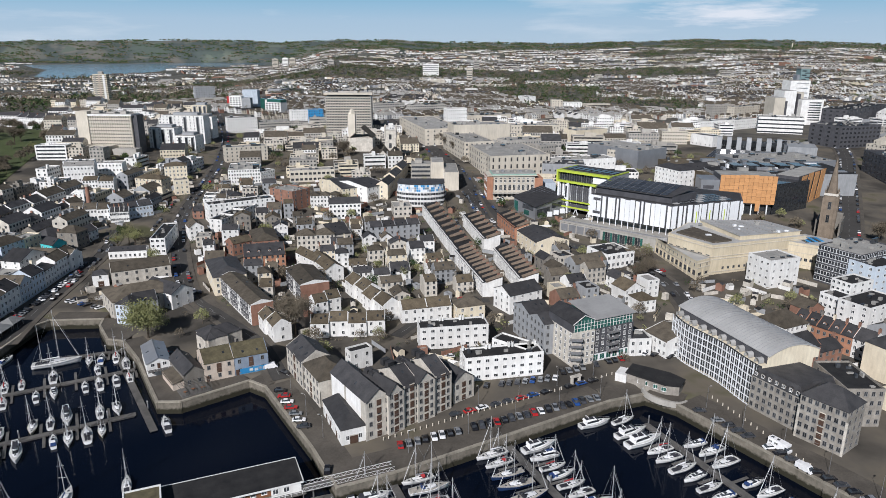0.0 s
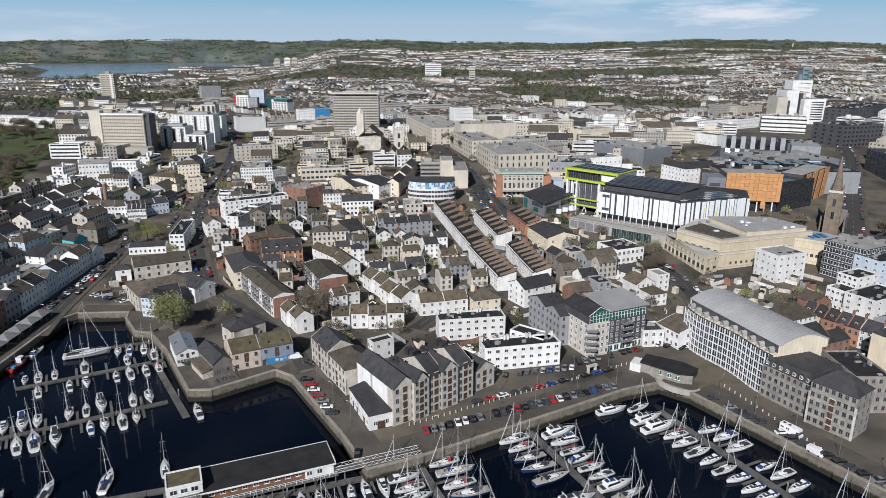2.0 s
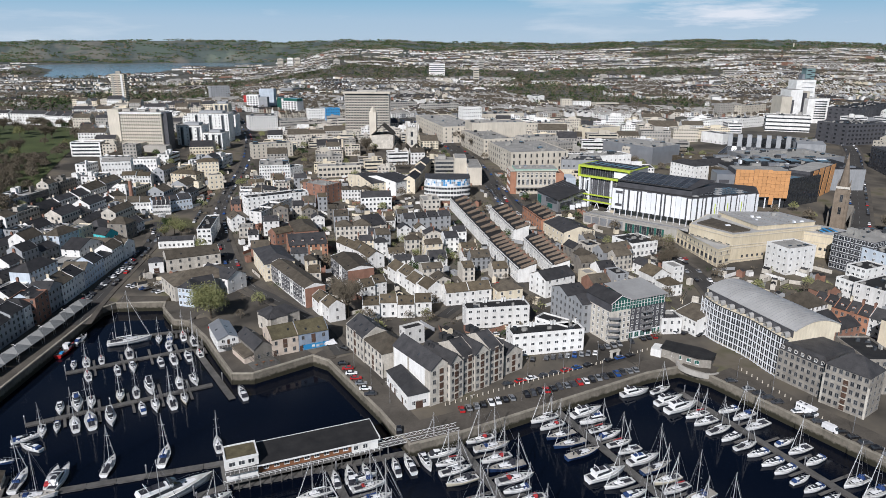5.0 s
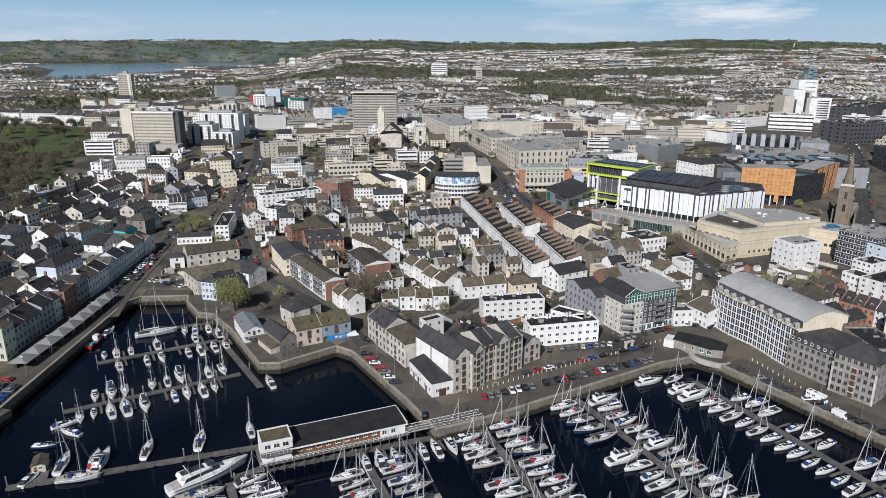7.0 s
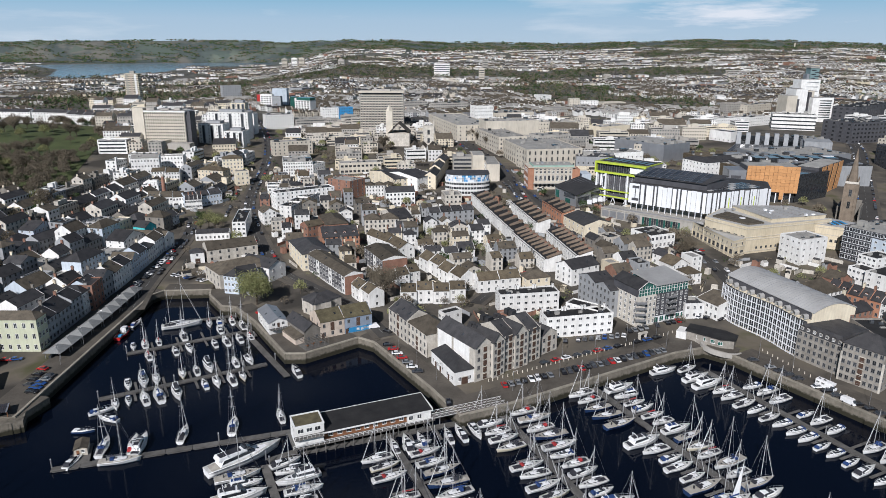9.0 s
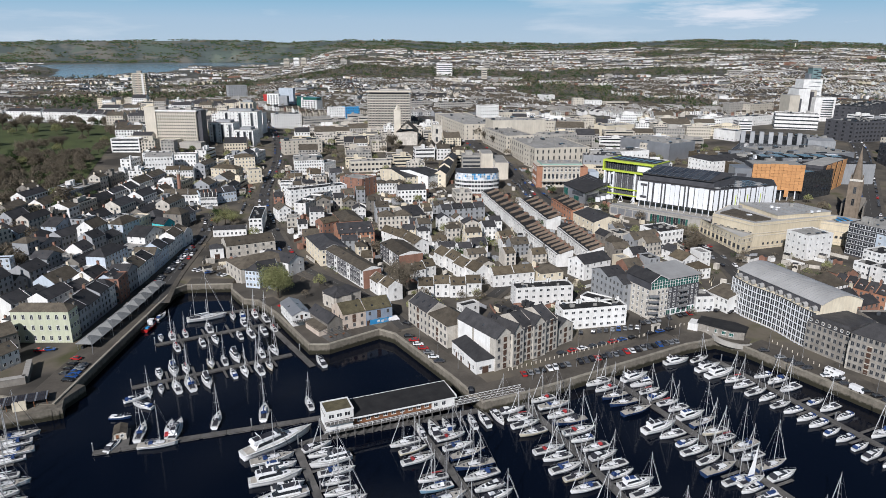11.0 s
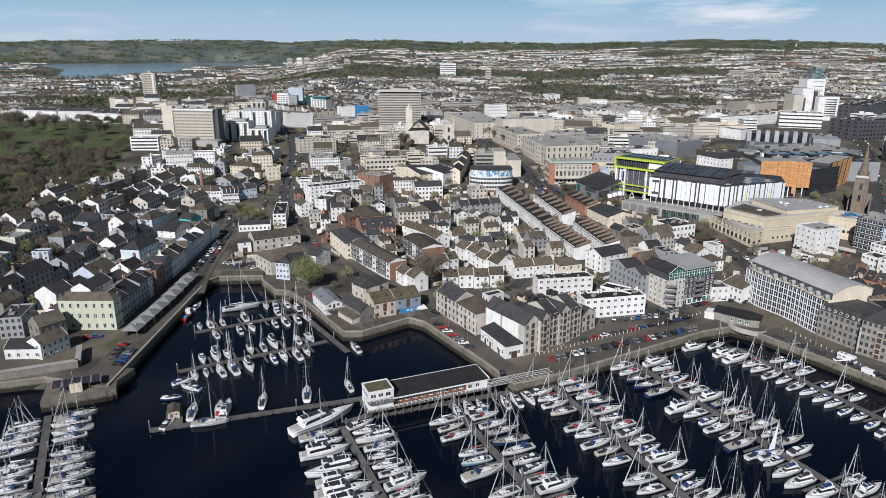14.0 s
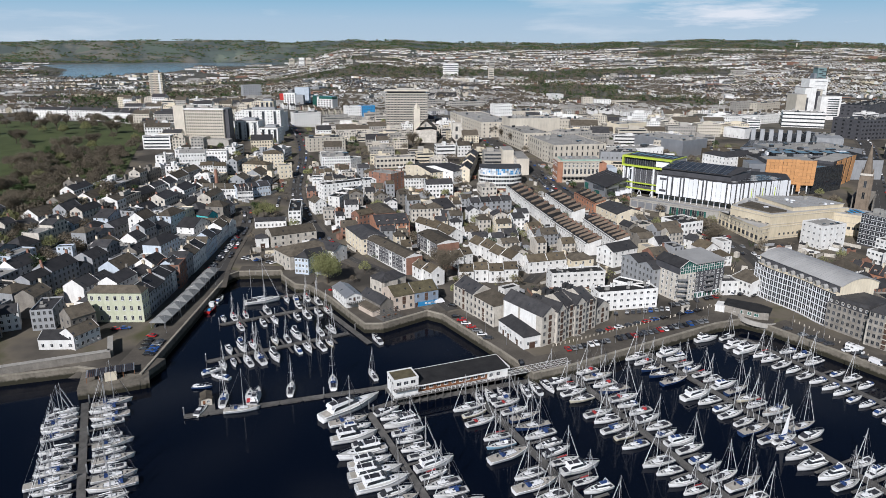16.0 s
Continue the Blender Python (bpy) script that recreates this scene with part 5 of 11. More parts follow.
house("white and grey tall terraced house", -33.7, 400.1, 16.1, 7.6, 9.0, 9.0, roof='gx', rise=2.5, wall=GREY_R, cover=SLATE, floors=3, bays=2, side=2, stacks=1)
house("white and grey tall terraced house", -26.4, 402.2, 16.1, 7.6, 9.0, 9.0, roof='gx', rise=2.5, wall=GREY_R, cover=SLATE, floors=3, bays=2, side=2, stacks=1)
house("white and grey tall terraced house", -19.1, 404.4, 16.1, 7.6, 9.0, 9.0, roof='gx', rise=2.5, wall=GREY_R, cover=SLATE, floors=3, bays=2, side=2, stacks=1)
house("low brick flats with brown roof", -116.2, 373.3, 42.7, 12.1, 9.0, 7.0, roof='gx', rise=2.5, wall=BRICK, cover=TILE_B, floors=2, bays=4, side=2)
house("brick house with mossy hipped roof", -105.0, 384.3, 20.1, 14.1, 26.7, 7.0, roof='hip', rise=3, wall=BRICK, cover=SLATE_B, floors=2, bays=4, side=3)

# harbour front of the old town
house("pale green Georgian house with sash windows", -204.0, 210.0, 0.6, 23.2, 7.1, 13.5, roof='hip', rise=2.5, wall=GREEN_R, cover=SLATE_B, floors=3, bays=7, side=3, stacks=2, size=(1.3, 2.1))
house("low white inn with dark slate roof", -215.6, 182.9, 2.7, 13.9, 9.0, 4.5, roof='gx', rise=2.2, wall=WHITE, cover=SLATE, floors=1, bays=4, side=2)
house("white inn with black-framed windows", -208.7, 184.6, 64.9, 11.9, 8.0, 6.0, roof='gx', rise=2.5, wall=WHITE, cover=SLATE_B, floors=2, bays=5, side=2)
house("blue-gabled stone house with a painted sail mural", -216.7, 198.7, 54.8, 10.7, 9.0, 7.5, roof='gx', rise=3.5, wall=STONE_D, cover=SLATE_B, floors=2, bays=4, side=2)
house("grey rendered house with arched dormers", -232.9, 205.3, 13.0, 8.8, 16.0, 9.0, roof='flat', wall=GREY_R, cover=SLATE, floors=3, bays=4, side=3)
house("white and blue harbour shop", -248.1, 199.7, 29.1, 10.4, 9.0, 8.0, roof='gx', rise=2.5, wall=WHITE, cover=SLATE, floors=3, bays=4, side=2)
house("pale blue tall house with white windows", -264.4, 280.9, 8.4, 7.9, 5.2, 11.0, roof='flat', wall=PALE_BLUE, cover=SLATE, floors=4, bays=3, side=2)
house("brick-topped warehouse on the old quay", -198.1, 255.1, 5.4, 10.8, 12.0, 12.0, roof='flat', wall=BRICK, cover=SLATE, floors=4, bays=4, side=3)
house("tall narrow harbourside house in shade", -199.1, 217.2, 91.0, 10.7, 11.4, 10.1, side=2, wall=GREY_R, cover=SLATE, roof='gx', floors=3, bays=4, stacks=2, rise=3.4)
house("tall narrow harbourside house in shade", -199.8, 228.6, 91.0, 12.0, 12.4, 9.5, side=2, wall=GREY_R, cover=SLATE, roof='gx', floors=3, bays=4, stacks=2, rise=3.9)
house("tall narrow harbourside house in shade", -199.4, 239.2, 91.0, 9.2, 11.3, 10.6, side=2, wall=GREY_R, cover=SLATE, roof='gx', floors=4, bays=3, stacks=0, rise=3.0)
house("tall narrow harbourside house in shade", -200.1, 247.9, 91.0, 8.2, 12.3, 10.2, side=2, wall=WHITE, cover=SLATE, roof='hip', floors=3, bays=3, stacks=2, rise=2.6)
house("tall narrow harbourside house in shade", -199.9, 257.4, 91.0, 10.8, 11.5, 9.9, side=2, wall=PALE_BLUE, cover=SLATE, roof='gx', floors=3, bays=4, stacks=0, rise=3.5)
house("tall narrow harbourside house in shade", -199.0, 268.8, 91.0, 11.9, 9.4, 10.5, side=2, wall=GREY_R, cover=SLATE, roof='gy', floors=3, bays=4, stacks=1, rise=3.0)
house("tall narrow harbourside house in shade", -199.9, 279.3, 91.7, 11.1, 11.3, 9.7, side=1, wall=WHITE, cover=SLATE_B, roof='gx', floors=3, bays=4, stacks=2, rise=3.6)
house("tall narrow harbourside house in shade", -200.1, 289.8, 91.7, 9.9, 11.1, 9.8, side=1, wall=WHITE, cover=SLATE, roof='gx', floors=3, bays=3, stacks=0, rise=3.2)
house("tall narrow harbourside house in shade", -200.4, 300.0, 91.7, 10.5, 11.2, 9.0, side=1, wall=PALE_BLUE, cover=SLATE_B, roof='gy', floors=3, bays=4, stacks=0, rise=3.4)
house("tall narrow harbourside house in shade", -200.3, 310.7, 91.7, 11.0, 10.2, 9.6, side=1, wall=PALE_BLUE, cover=SLATE, roof='gx', floors=3, bays=4, stacks=1, rise=3.3)
house("tall narrow harbourside house in shade", -199.8, 321.7, 91.7, 10.8, 8.6, 8.4, side=1, wall=WHITE, cover=SLATE, roof='hip', floors=3, bays=4, stacks=0, rise=2.7)
house("tall narrow harbourside house in shade", -200.5, 333.8, 91.7, 13.5, 9.3, 9.7, side=1, wall=WHITE, cover=SLATE_B, roof='gx', floors=3, bays=5, stacks=0, rise=3.0)
house("tall narrow harbourside house in shade", -201.4, 344.9, 91.7, 8.7, 10.3, 9.2, side=1, wall=STONE_D, cover=SLATE_B, roof='gx', floors=3, bays=3, stacks=0, rise=2.8)
house("white building with a black flat roof beside the road", -163.2, 385.1, 9.5, 8.1, 35.4, 9.0, roof='flat', wall=WHITE, cover=FELT, floors=3, bays=3, side=5, size=(1.6, 1.4))
house("low white stores with a long dark roof", -175.7, 365.2, 10.7, 19.9, 7.0, 4.5, roof='gx', rise=1.6, wall=WHITE, cover=SLATE, floors=1, bays=8, side=2)
house("long white terrace with slate roofs above the quay", -215.9, 434.2, 18.1, 2.8, 9.0, 7.0, roof='gx', rise=2.6, wall=WHITE, cover=SLATE, floors=2, bays=3, side=2, stacks=1)
house("long white terrace with slate roofs above the quay", -213.2, 435.1, 18.1, 2.8, 9.0, 7.0, roof='gx', rise=2.6, wall=WHITE, cover=SLATE, floors=2, bays=3, side=2, stacks=1)
house("long white terrace with slate roofs above the quay", -210.6, 436.0, 18.1, 2.8, 9.0, 7.0, roof='gx', rise=2.6, wall=WHITE, cover=SLATE, floors=2, bays=3, side=2, stacks=1)
house("long white terrace with slate roofs above the quay", -207.9, 436.8, 18.1, 2.8, 9.0, 7.0, roof='gx', rise=2.6, wall=WHITE, cover=SLATE, floors=2, bays=3, side=2, stacks=1)
house("white gabled tavern at the street corner", -151.1, 400.9, 30.4, 8.6, 12.0, 8.0, roof='gy', rise=3, wall=WHITE, cover=SLATE_B, floors=3, bays=3, side=3)
house("turquoise gabled house near the quay", -216.8, 364.3, 64.3, 8.6, 10.0, 8.0, roof='gy', rise=3, wall=TEAL, cover=SLATE, floors=2, bays=2, side=3)
house("long white quayside warehouse with slate roof", -207.4, 346.7, -8.5, 26.2, 10.0, 8.0, roof='gx', rise=2.5, wall=WHITE, cover=SLATE_B, floors=2, bays=6, side=2)

# post-war centre and beyond
house("long pale stone post-war shopping block", -16.3, 782.2, -74.9, 131.3, 41.6, 17.0, roof='flat', wall=PORTLAND, cover=ROOF_G, floors=4, bays=16, side=6, size=(1.5, 1.7), name='office', category='office')
house("long pale stone post-war shopping block", 23.3, 664.5, -75.4, 77.8, 28.8, 17.0, roof='flat', wall=PORTLAND, cover=ROOF_G, floors=4, bays=14, side=6, size=(1.5, 1.7), name='office', category='office')
house("pale stone store with tall pilasters", 54.4, 602.0, -77.7, 85.9, 51.5, 17.0, roof='flat', wall=PORTLAND, cover=ROOF_G, floors=3, bays=14, side=10, size=(1.4, 3.2), name='office', category='office')
house("pale stone corner block with square windows", 59.7, 577.5, 21.3, 52.8, 20.0, 16.0, roof='flat', wall=PORTLAND, cover=ROOF_G, floors=4, bays=14, side=4, name='office', category='office')
house("high blank pale stone store block", 36.1, 710.3, 11.7, 58.9, 30.0, 24.0, roof='flat', wall=PORTLAND, cover=ROOF_G, floors=0, name='office', category='office')
house("white gridded office tower", 14.7, 859.4, 20.1, 25.3, 16.0, 26.0, roof='flat', wall=WHITE, cover=ROOF_G, floors=6, bays=9, side=3, name='office', category='office')
house("long low pale roofed market block", 55.8, 920.7, 16.0, 62.0, 30.0, 13.0, roof='flat', wall=PORTLAND, cover=ROOF_G, floors=2, bays=16, side=3, name='office', category='office')
house("pale office block with ribbon windows", 103.9, 789.5, 1.7, 54.6, 18.0, 14.0, roof='flat', wall=PORTLAND, cover=ROOF_G, floors=3, bays=16, side=3, name='office', category='office')
house("brown-grey office block with windows in rows", 71.4, 645.7, 27.1, 36.4, 20.0, 18.0, roof='flat', wall=CONCRETE, cover=ROOF_G, floors=4, bays=12, side=3, name='office', category='office')
house("brown-grey office block with windows in rows", 92.3, 636.0, 27.1, 17.0, 20.0, 15.0, roof='flat', wall=CONCRETE, cover=ROOF_G, floors=4, bays=6, side=3, name='office', category='office')
house("long striped concrete office block", -86.4, 1071.7, 26.7, 51.3, 14.0, 15.0, roof='flat', wall=CONCRETE, cover=ROOF_G, floors=4, bays=18, side=2, size=(2, 1.4), name='office', category='office')
house("long striped concrete office block", -25.5, 1043.5, 22.3, 58.7, 14.0, 15.0, roof='flat', wall=CONCRETE, cover=ROOF_G, floors=4, bays=20, side=2, size=(2, 1.4), name='office', category='office')
house("cream flat-roofed hall with plain walls", 154.8, 747.9, 29.6, 43.5, 20.0, 14.0, roof='flat', wall=CREAM, cover=ROOF_G, floors=0, name='office', category='office')
house("white office with blue side wing", 203.2, 1107.7, 2.4, 31.6, 14.0, 14.0, roof='flat', wall=WHITE, cover=ROOF_G, floors=5, bays=7, side=3, name='office', category='office')
house("pale slab block with white bands", 178.5, 1100.1, 2.5, 17.0, 14.0, 18.0, roof='flat', wall=PORTLAND, cover=ROOF_G, floors=5, bays=4, side=3, name='office', category='office')
house("grey gridded concrete block", 396.8, 995.5, 17.4, 36.5, 14.0, 20.0, roof='flat', wall=CONCRETE, cover=ROOF_G, floors=6, bays=12, side=3, name='office', category='office')
house("cream gridded block with small windows", 431.9, 1001.4, 31.5, 57.8, 14.0, 18.0, roof='flat', wall=PORTLAND, cover=ROOF_G, floors=5, bays=10, side=3, name='office', category='office')
house("white long office with two window bands", 331.6, 852.0, 26.8, 61.6, 14.0, 13.0, roof='flat', wall=WHITE, cover=ROOF_G, floors=3, bays=16, side=3, name='office', category='office')
house("white and brick low office wing", 378.9, 879.5, 29.9, 43.6, 14.0, 12.0, roof='flat', wall=WHITE, cover=ROOF_G, floors=3, bays=10, side=3, name='office', category='office')
house("white college block with black window bands", 409.2, 839.6, -21.7, 49.5, 30.0, 19.0, roof='flat', wall=WHITE, cover=ROOF_G, floors=4, bays=24, side=10, size=(2.6, 1.5), rim=GLASS, name='office', category='office')
house("white shop with dark gable end", 278.2, 725.2, -57.3, 27.4, 16.0, 11.0, roof='flat', wall=WHITE, cover=SLATE, floors=1, bays=5, side=2, name='office', category='office')
house("white Georgian hotel with slate roof", 179.0, 524.3, -66.4, 27.2, 14.0, 17.0, roof='hip', rise=3, wall=WHITE, cover=SLATE, floors=5, bays=7, side=3, name='office', category='office')
house("white classical hotel with small copper dome", 200.5, 537.7, 23.9, 39.3, 16.0, 14.0, roof='gx', rise=4, wall=WHITE, cover=SLATE, floors=4, bays=10, side=4, name='office', category='office')
house("brown roofed car park deck", 227.0, 550.4, -77.6, 80.4, 70.1, 13.0, roof='flat', wall=TILE_B, cover=TILE_B, floors=0, name='car_park', category='car park')
house("grey roofed shopping mall", 168.3, 627.8, 34.1, 37.7, 60.0, 15.0, roof='flat', wall=ZINC, cover=ROOF_G, floors=0, name='mall', category='mall')
house("grey metal-clad hall with a plain end", 326.3, 645.1, 17.2, 27.2, 30.0, 15.0, roof='flat', wall=ZINC, cover=SLATE, floors=0, name='mall', category='mall')
house("grey roofed shopping mall with plant on top", 279.4, 574.1, 11.5, 77.8, 50.0, 15.0, roof='flat', wall=ZINC, cover=ROOF_G, floors=0, name='mall', category='mall')
house("blue-grey curved roof shop", 98.7, 558.9, -8.1, 33.7, 26.0, 14.0, roof='flat', wall=GREY_R, cover=SLATE, floors=2, bays=8, side=3, name='office', category='office')
house("white flat-roofed shop block", 119.7, 585.5, 17.4, 53.6, 20.0, 12.0, roof='flat', wall=WHITE, cover=ROOF_G, floors=2, bays=12, side=3, name='office', category='office')
house("pale shop block with flat roof", 162.9, 621.2, -25.7, 22.6, 20.0, 13.0, roof='flat', wall=PORTLAND, cover=ROOF_G, floors=3, bays=8, side=3, name='office', category='office')
house("dark glazed university block", 548.7, 925.9, 40.7, 136.7, 30.0, 24.0, roof='flat', wall=DARK_R, cover=FELT, floors=5, bays=10, side=4, size=(3, 2), rim=DARK_R, name='office', category='office')
house("dark glazed university block", 425.6, 730.2, 18.4, 53.5, 40.0, 22.0, roof='flat', wall=DARK_R, cover=SLATE, floors=5, bays=10, side=4, size=(3, 2), rim=DARK_R, name='office', category='office')
house("dark glazed university block", 374.4, 553.9, -100.3, 75.2, 30.0, 20.0, roof='flat', wall=DARK_R, cover=SLATE, floors=5, bays=10, side=4, size=(3, 2), rim=DARK_R, name='office', category='office')
house("blue clad office wing, flat roofed", -172.6, 925.4, 25.6, 20.7, 14.0, 18.0, roof='flat', wall=BLUE_P, cover=ROOF_G, floors=5, bays=6, side=3, name='office', category='office')
house("white office with blue wing", -191.9, 916.6, 23.4, 22.3, 14.0, 18.0, roof='flat', wall=WHITE, cover=ROOF_G, floors=5, bays=7, side=3, name='office', category='office')
house("concrete multi-storey car park", -203.9, 823.4, 22.8, 34.0, 30.0, 13.0, roof='flat', wall=CONCRETE, cover=ROOF_G, floors=4, bays=8, side=5, size=(4.5, 1.2), rim=CONCRETE, name='car_park', category='car park')
house("white office with stepped terraces", -238.4, 813.4, 24.2, 33.9, 20.0, 17.0, roof='flat', wall=WHITE, cover=ROOF_G, floors=5, bays=12, side=3, name='office', category='office')
house("white terrace of tall Georgian houses", -470.8, 779.0, -19.6, 12.5, 12.0, 13.0, roof='gx', rise=3, wall=WHITE, cover=SLATE, floors=4, bays=4, side=2, stacks=1)
house("white terrace of tall Georgian houses", -459.0, 774.8, -19.6, 12.5, 12.0, 13.0, roof='gx', rise=3, wall=WHITE, cover=SLATE, floors=4, bays=4, side=2, stacks=1)
house("white terrace of tall Georgian houses", -447.1, 770.6, -19.6, 12.5, 12.0, 13.0, roof='gx', rise=3, wall=WHITE, cover=SLATE, floors=4, bays=4, side=2, stacks=1)
house("white terrace of tall Georgian houses", -435.3, 766.4, -19.6, 12.5, 12.0, 13.0, roof='gx', rise=3, wall=WHITE, cover=SLATE, floors=4, bays=4, side=2, stacks=1)
house("grey slab office tower, flat roofed", -414.2, 1209.1, 32.8, 33.3, 14.0, 26.0, roof='flat', wall=GREY_R, cover=ROOF_G, floors=7, bays=8, side=3, name='office', category='office')
house("long white terrace on the hill", -402.4, 946.9, 24.7, 11.7, 12.0, 10.0, roof='gx', rise=3, wall=CREAM, cover=SLATE, floors=3, bays=5, side=2)
house("long white terrace on the hill", -391.8, 951.7, 24.7, 11.7, 12.0, 10.0, roof='gx', rise=3, wall=CREAM, cover=SLATE, floors=3, bays=5, side=2)
house("long white terrace on the hill", -381.2, 956.6, 24.7, 11.7, 12.0, 10.0, roof='gx', rise=3, wall=CREAM, cover=SLATE, floors=3, bays=5, side=2)
house("long white terrace on the hill", -370.5, 961.5, 24.7, 11.7, 12.0, 10.0, roof='gx', rise=3, wall=CREAM, cover=SLATE, floors=3, bays=5, side=2)
house("pale offices with slate mansard", -280.3, 522.3, 15.0, 21.6, 12.0, 13.0, roof='gx', rise=2, wall=WHITE, cover=ROOF_G, floors=3, bays=9, side=2, name='office', category='office')
house("white balcony flats with flat roof", -290.3, 540.9, 8.8, 20.9, 12.0, 11.0, roof='flat', wall=WHITE, cover=ROOF_G, floors=3, bays=8, side=2, name='office', category='office')
house("white balcony flats with flat roof", -267.9, 545.2, 8.7, 20.8, 12.0, 11.0, roof='flat', wall=WHITE, cover=ROOF_G, floors=3, bays=8, side=2, name='office', category='office')
house("red and white balcony flats", -260.8, 499.3, 13.0, 10.5, 11.0, 9.0, roof='gx', rise=2, wall=WHITE, cover=TILE_B, floors=3, bays=5, side=2)
house("red and white balcony flats", -250.5, 501.7, 13.0, 10.5, 11.0, 9.0, roof='gx', rise=2, wall=WHITE, cover=TILE_B, floors=3, bays=5, side=2)
house("cream curved terrace with brown roof", -223.1, 516.7, -15.7, 23.7, 11.0, 9.0, roof='hip', rise=2.5, wall=CREAM, cover=TILE_B, floors=3, bays=7, side=3)
house("cream apartment villa with hipped roof", -217.5, 549.9, 19.5, 17.0, 14.0, 12.0, roof='hip', rise=2.5, wall=CREAM, cover=TILE_B, floors=4, bays=6, side=3)
house("cream square villa with flat roof", -197.6, 506.5, 26.5, 10.3, 10.0, 11.0, roof='flat', wall=CREAM, cover=ROOF_G, floors=3, bays=3, side=2)
house("long low terrace with pale blue front", -238.9, 434.5, 16.0, 8.1, 10.0, 7.5, roof='gx', rise=3, wall=WHITE, cover=SLATE_B, floors=2, bays=4, side=2)
house("long low terrace with pale blue front", -231.1, 436.7, 16.0, 8.1, 10.0, 7.5, roof='gx', rise=3, wall=WHITE, cover=SLATE_B, floors=2, bays=4, side=2)
house("long low terrace with pale blue front", -223.3, 439.0, 16.0, 8.1, 10.0, 7.5, roof='gx', rise=3, wall=WHITE, cover=SLATE_B, floors=2, bays=4, side=2)
house("dark roofed terrace with blue ground floor", -216.2, 438.6, 38.9, 8.9, 10.0, 7.5, roof='gx', rise=3, wall=PALE_BLUE, cover=SLATE, floors=2, bays=4, side=2)
house("dark roofed terrace with blue ground floor", -209.3, 444.1, 38.9, 8.9, 10.0, 7.5, roof='gx', rise=3, wall=PALE_BLUE, cover=SLATE, floors=2, bays=4, side=2)
house("dark roofed terrace with blue ground floor", -202.4, 449.7, 38.9, 8.9, 10.0, 7.5, roof='gx', rise=3, wall=PALE_BLUE, cover=SLATE, floors=2, bays=4, side=2)



# ---- landmarks ----
def claim(x, y, rot, w, d):
    TAKEN.append((x, y, radians(rot), w, d))


def local(x, y, rot, label, name, category, z=None, w=0, d=0):
    """An Empty at a building's front left corner, x along its front, y into its depth."""
    if w:
        c, s = math.cos(radians(rot)), math.sin(radians(rot))
        claim(x + c * w / 2 - s * d / 2, y + s * w / 2 + c * d / 2, rot, w, d)
    return empty(name, pose(x, y, ground(x, y) if z is None else z, 0, 0, rot), label, category)


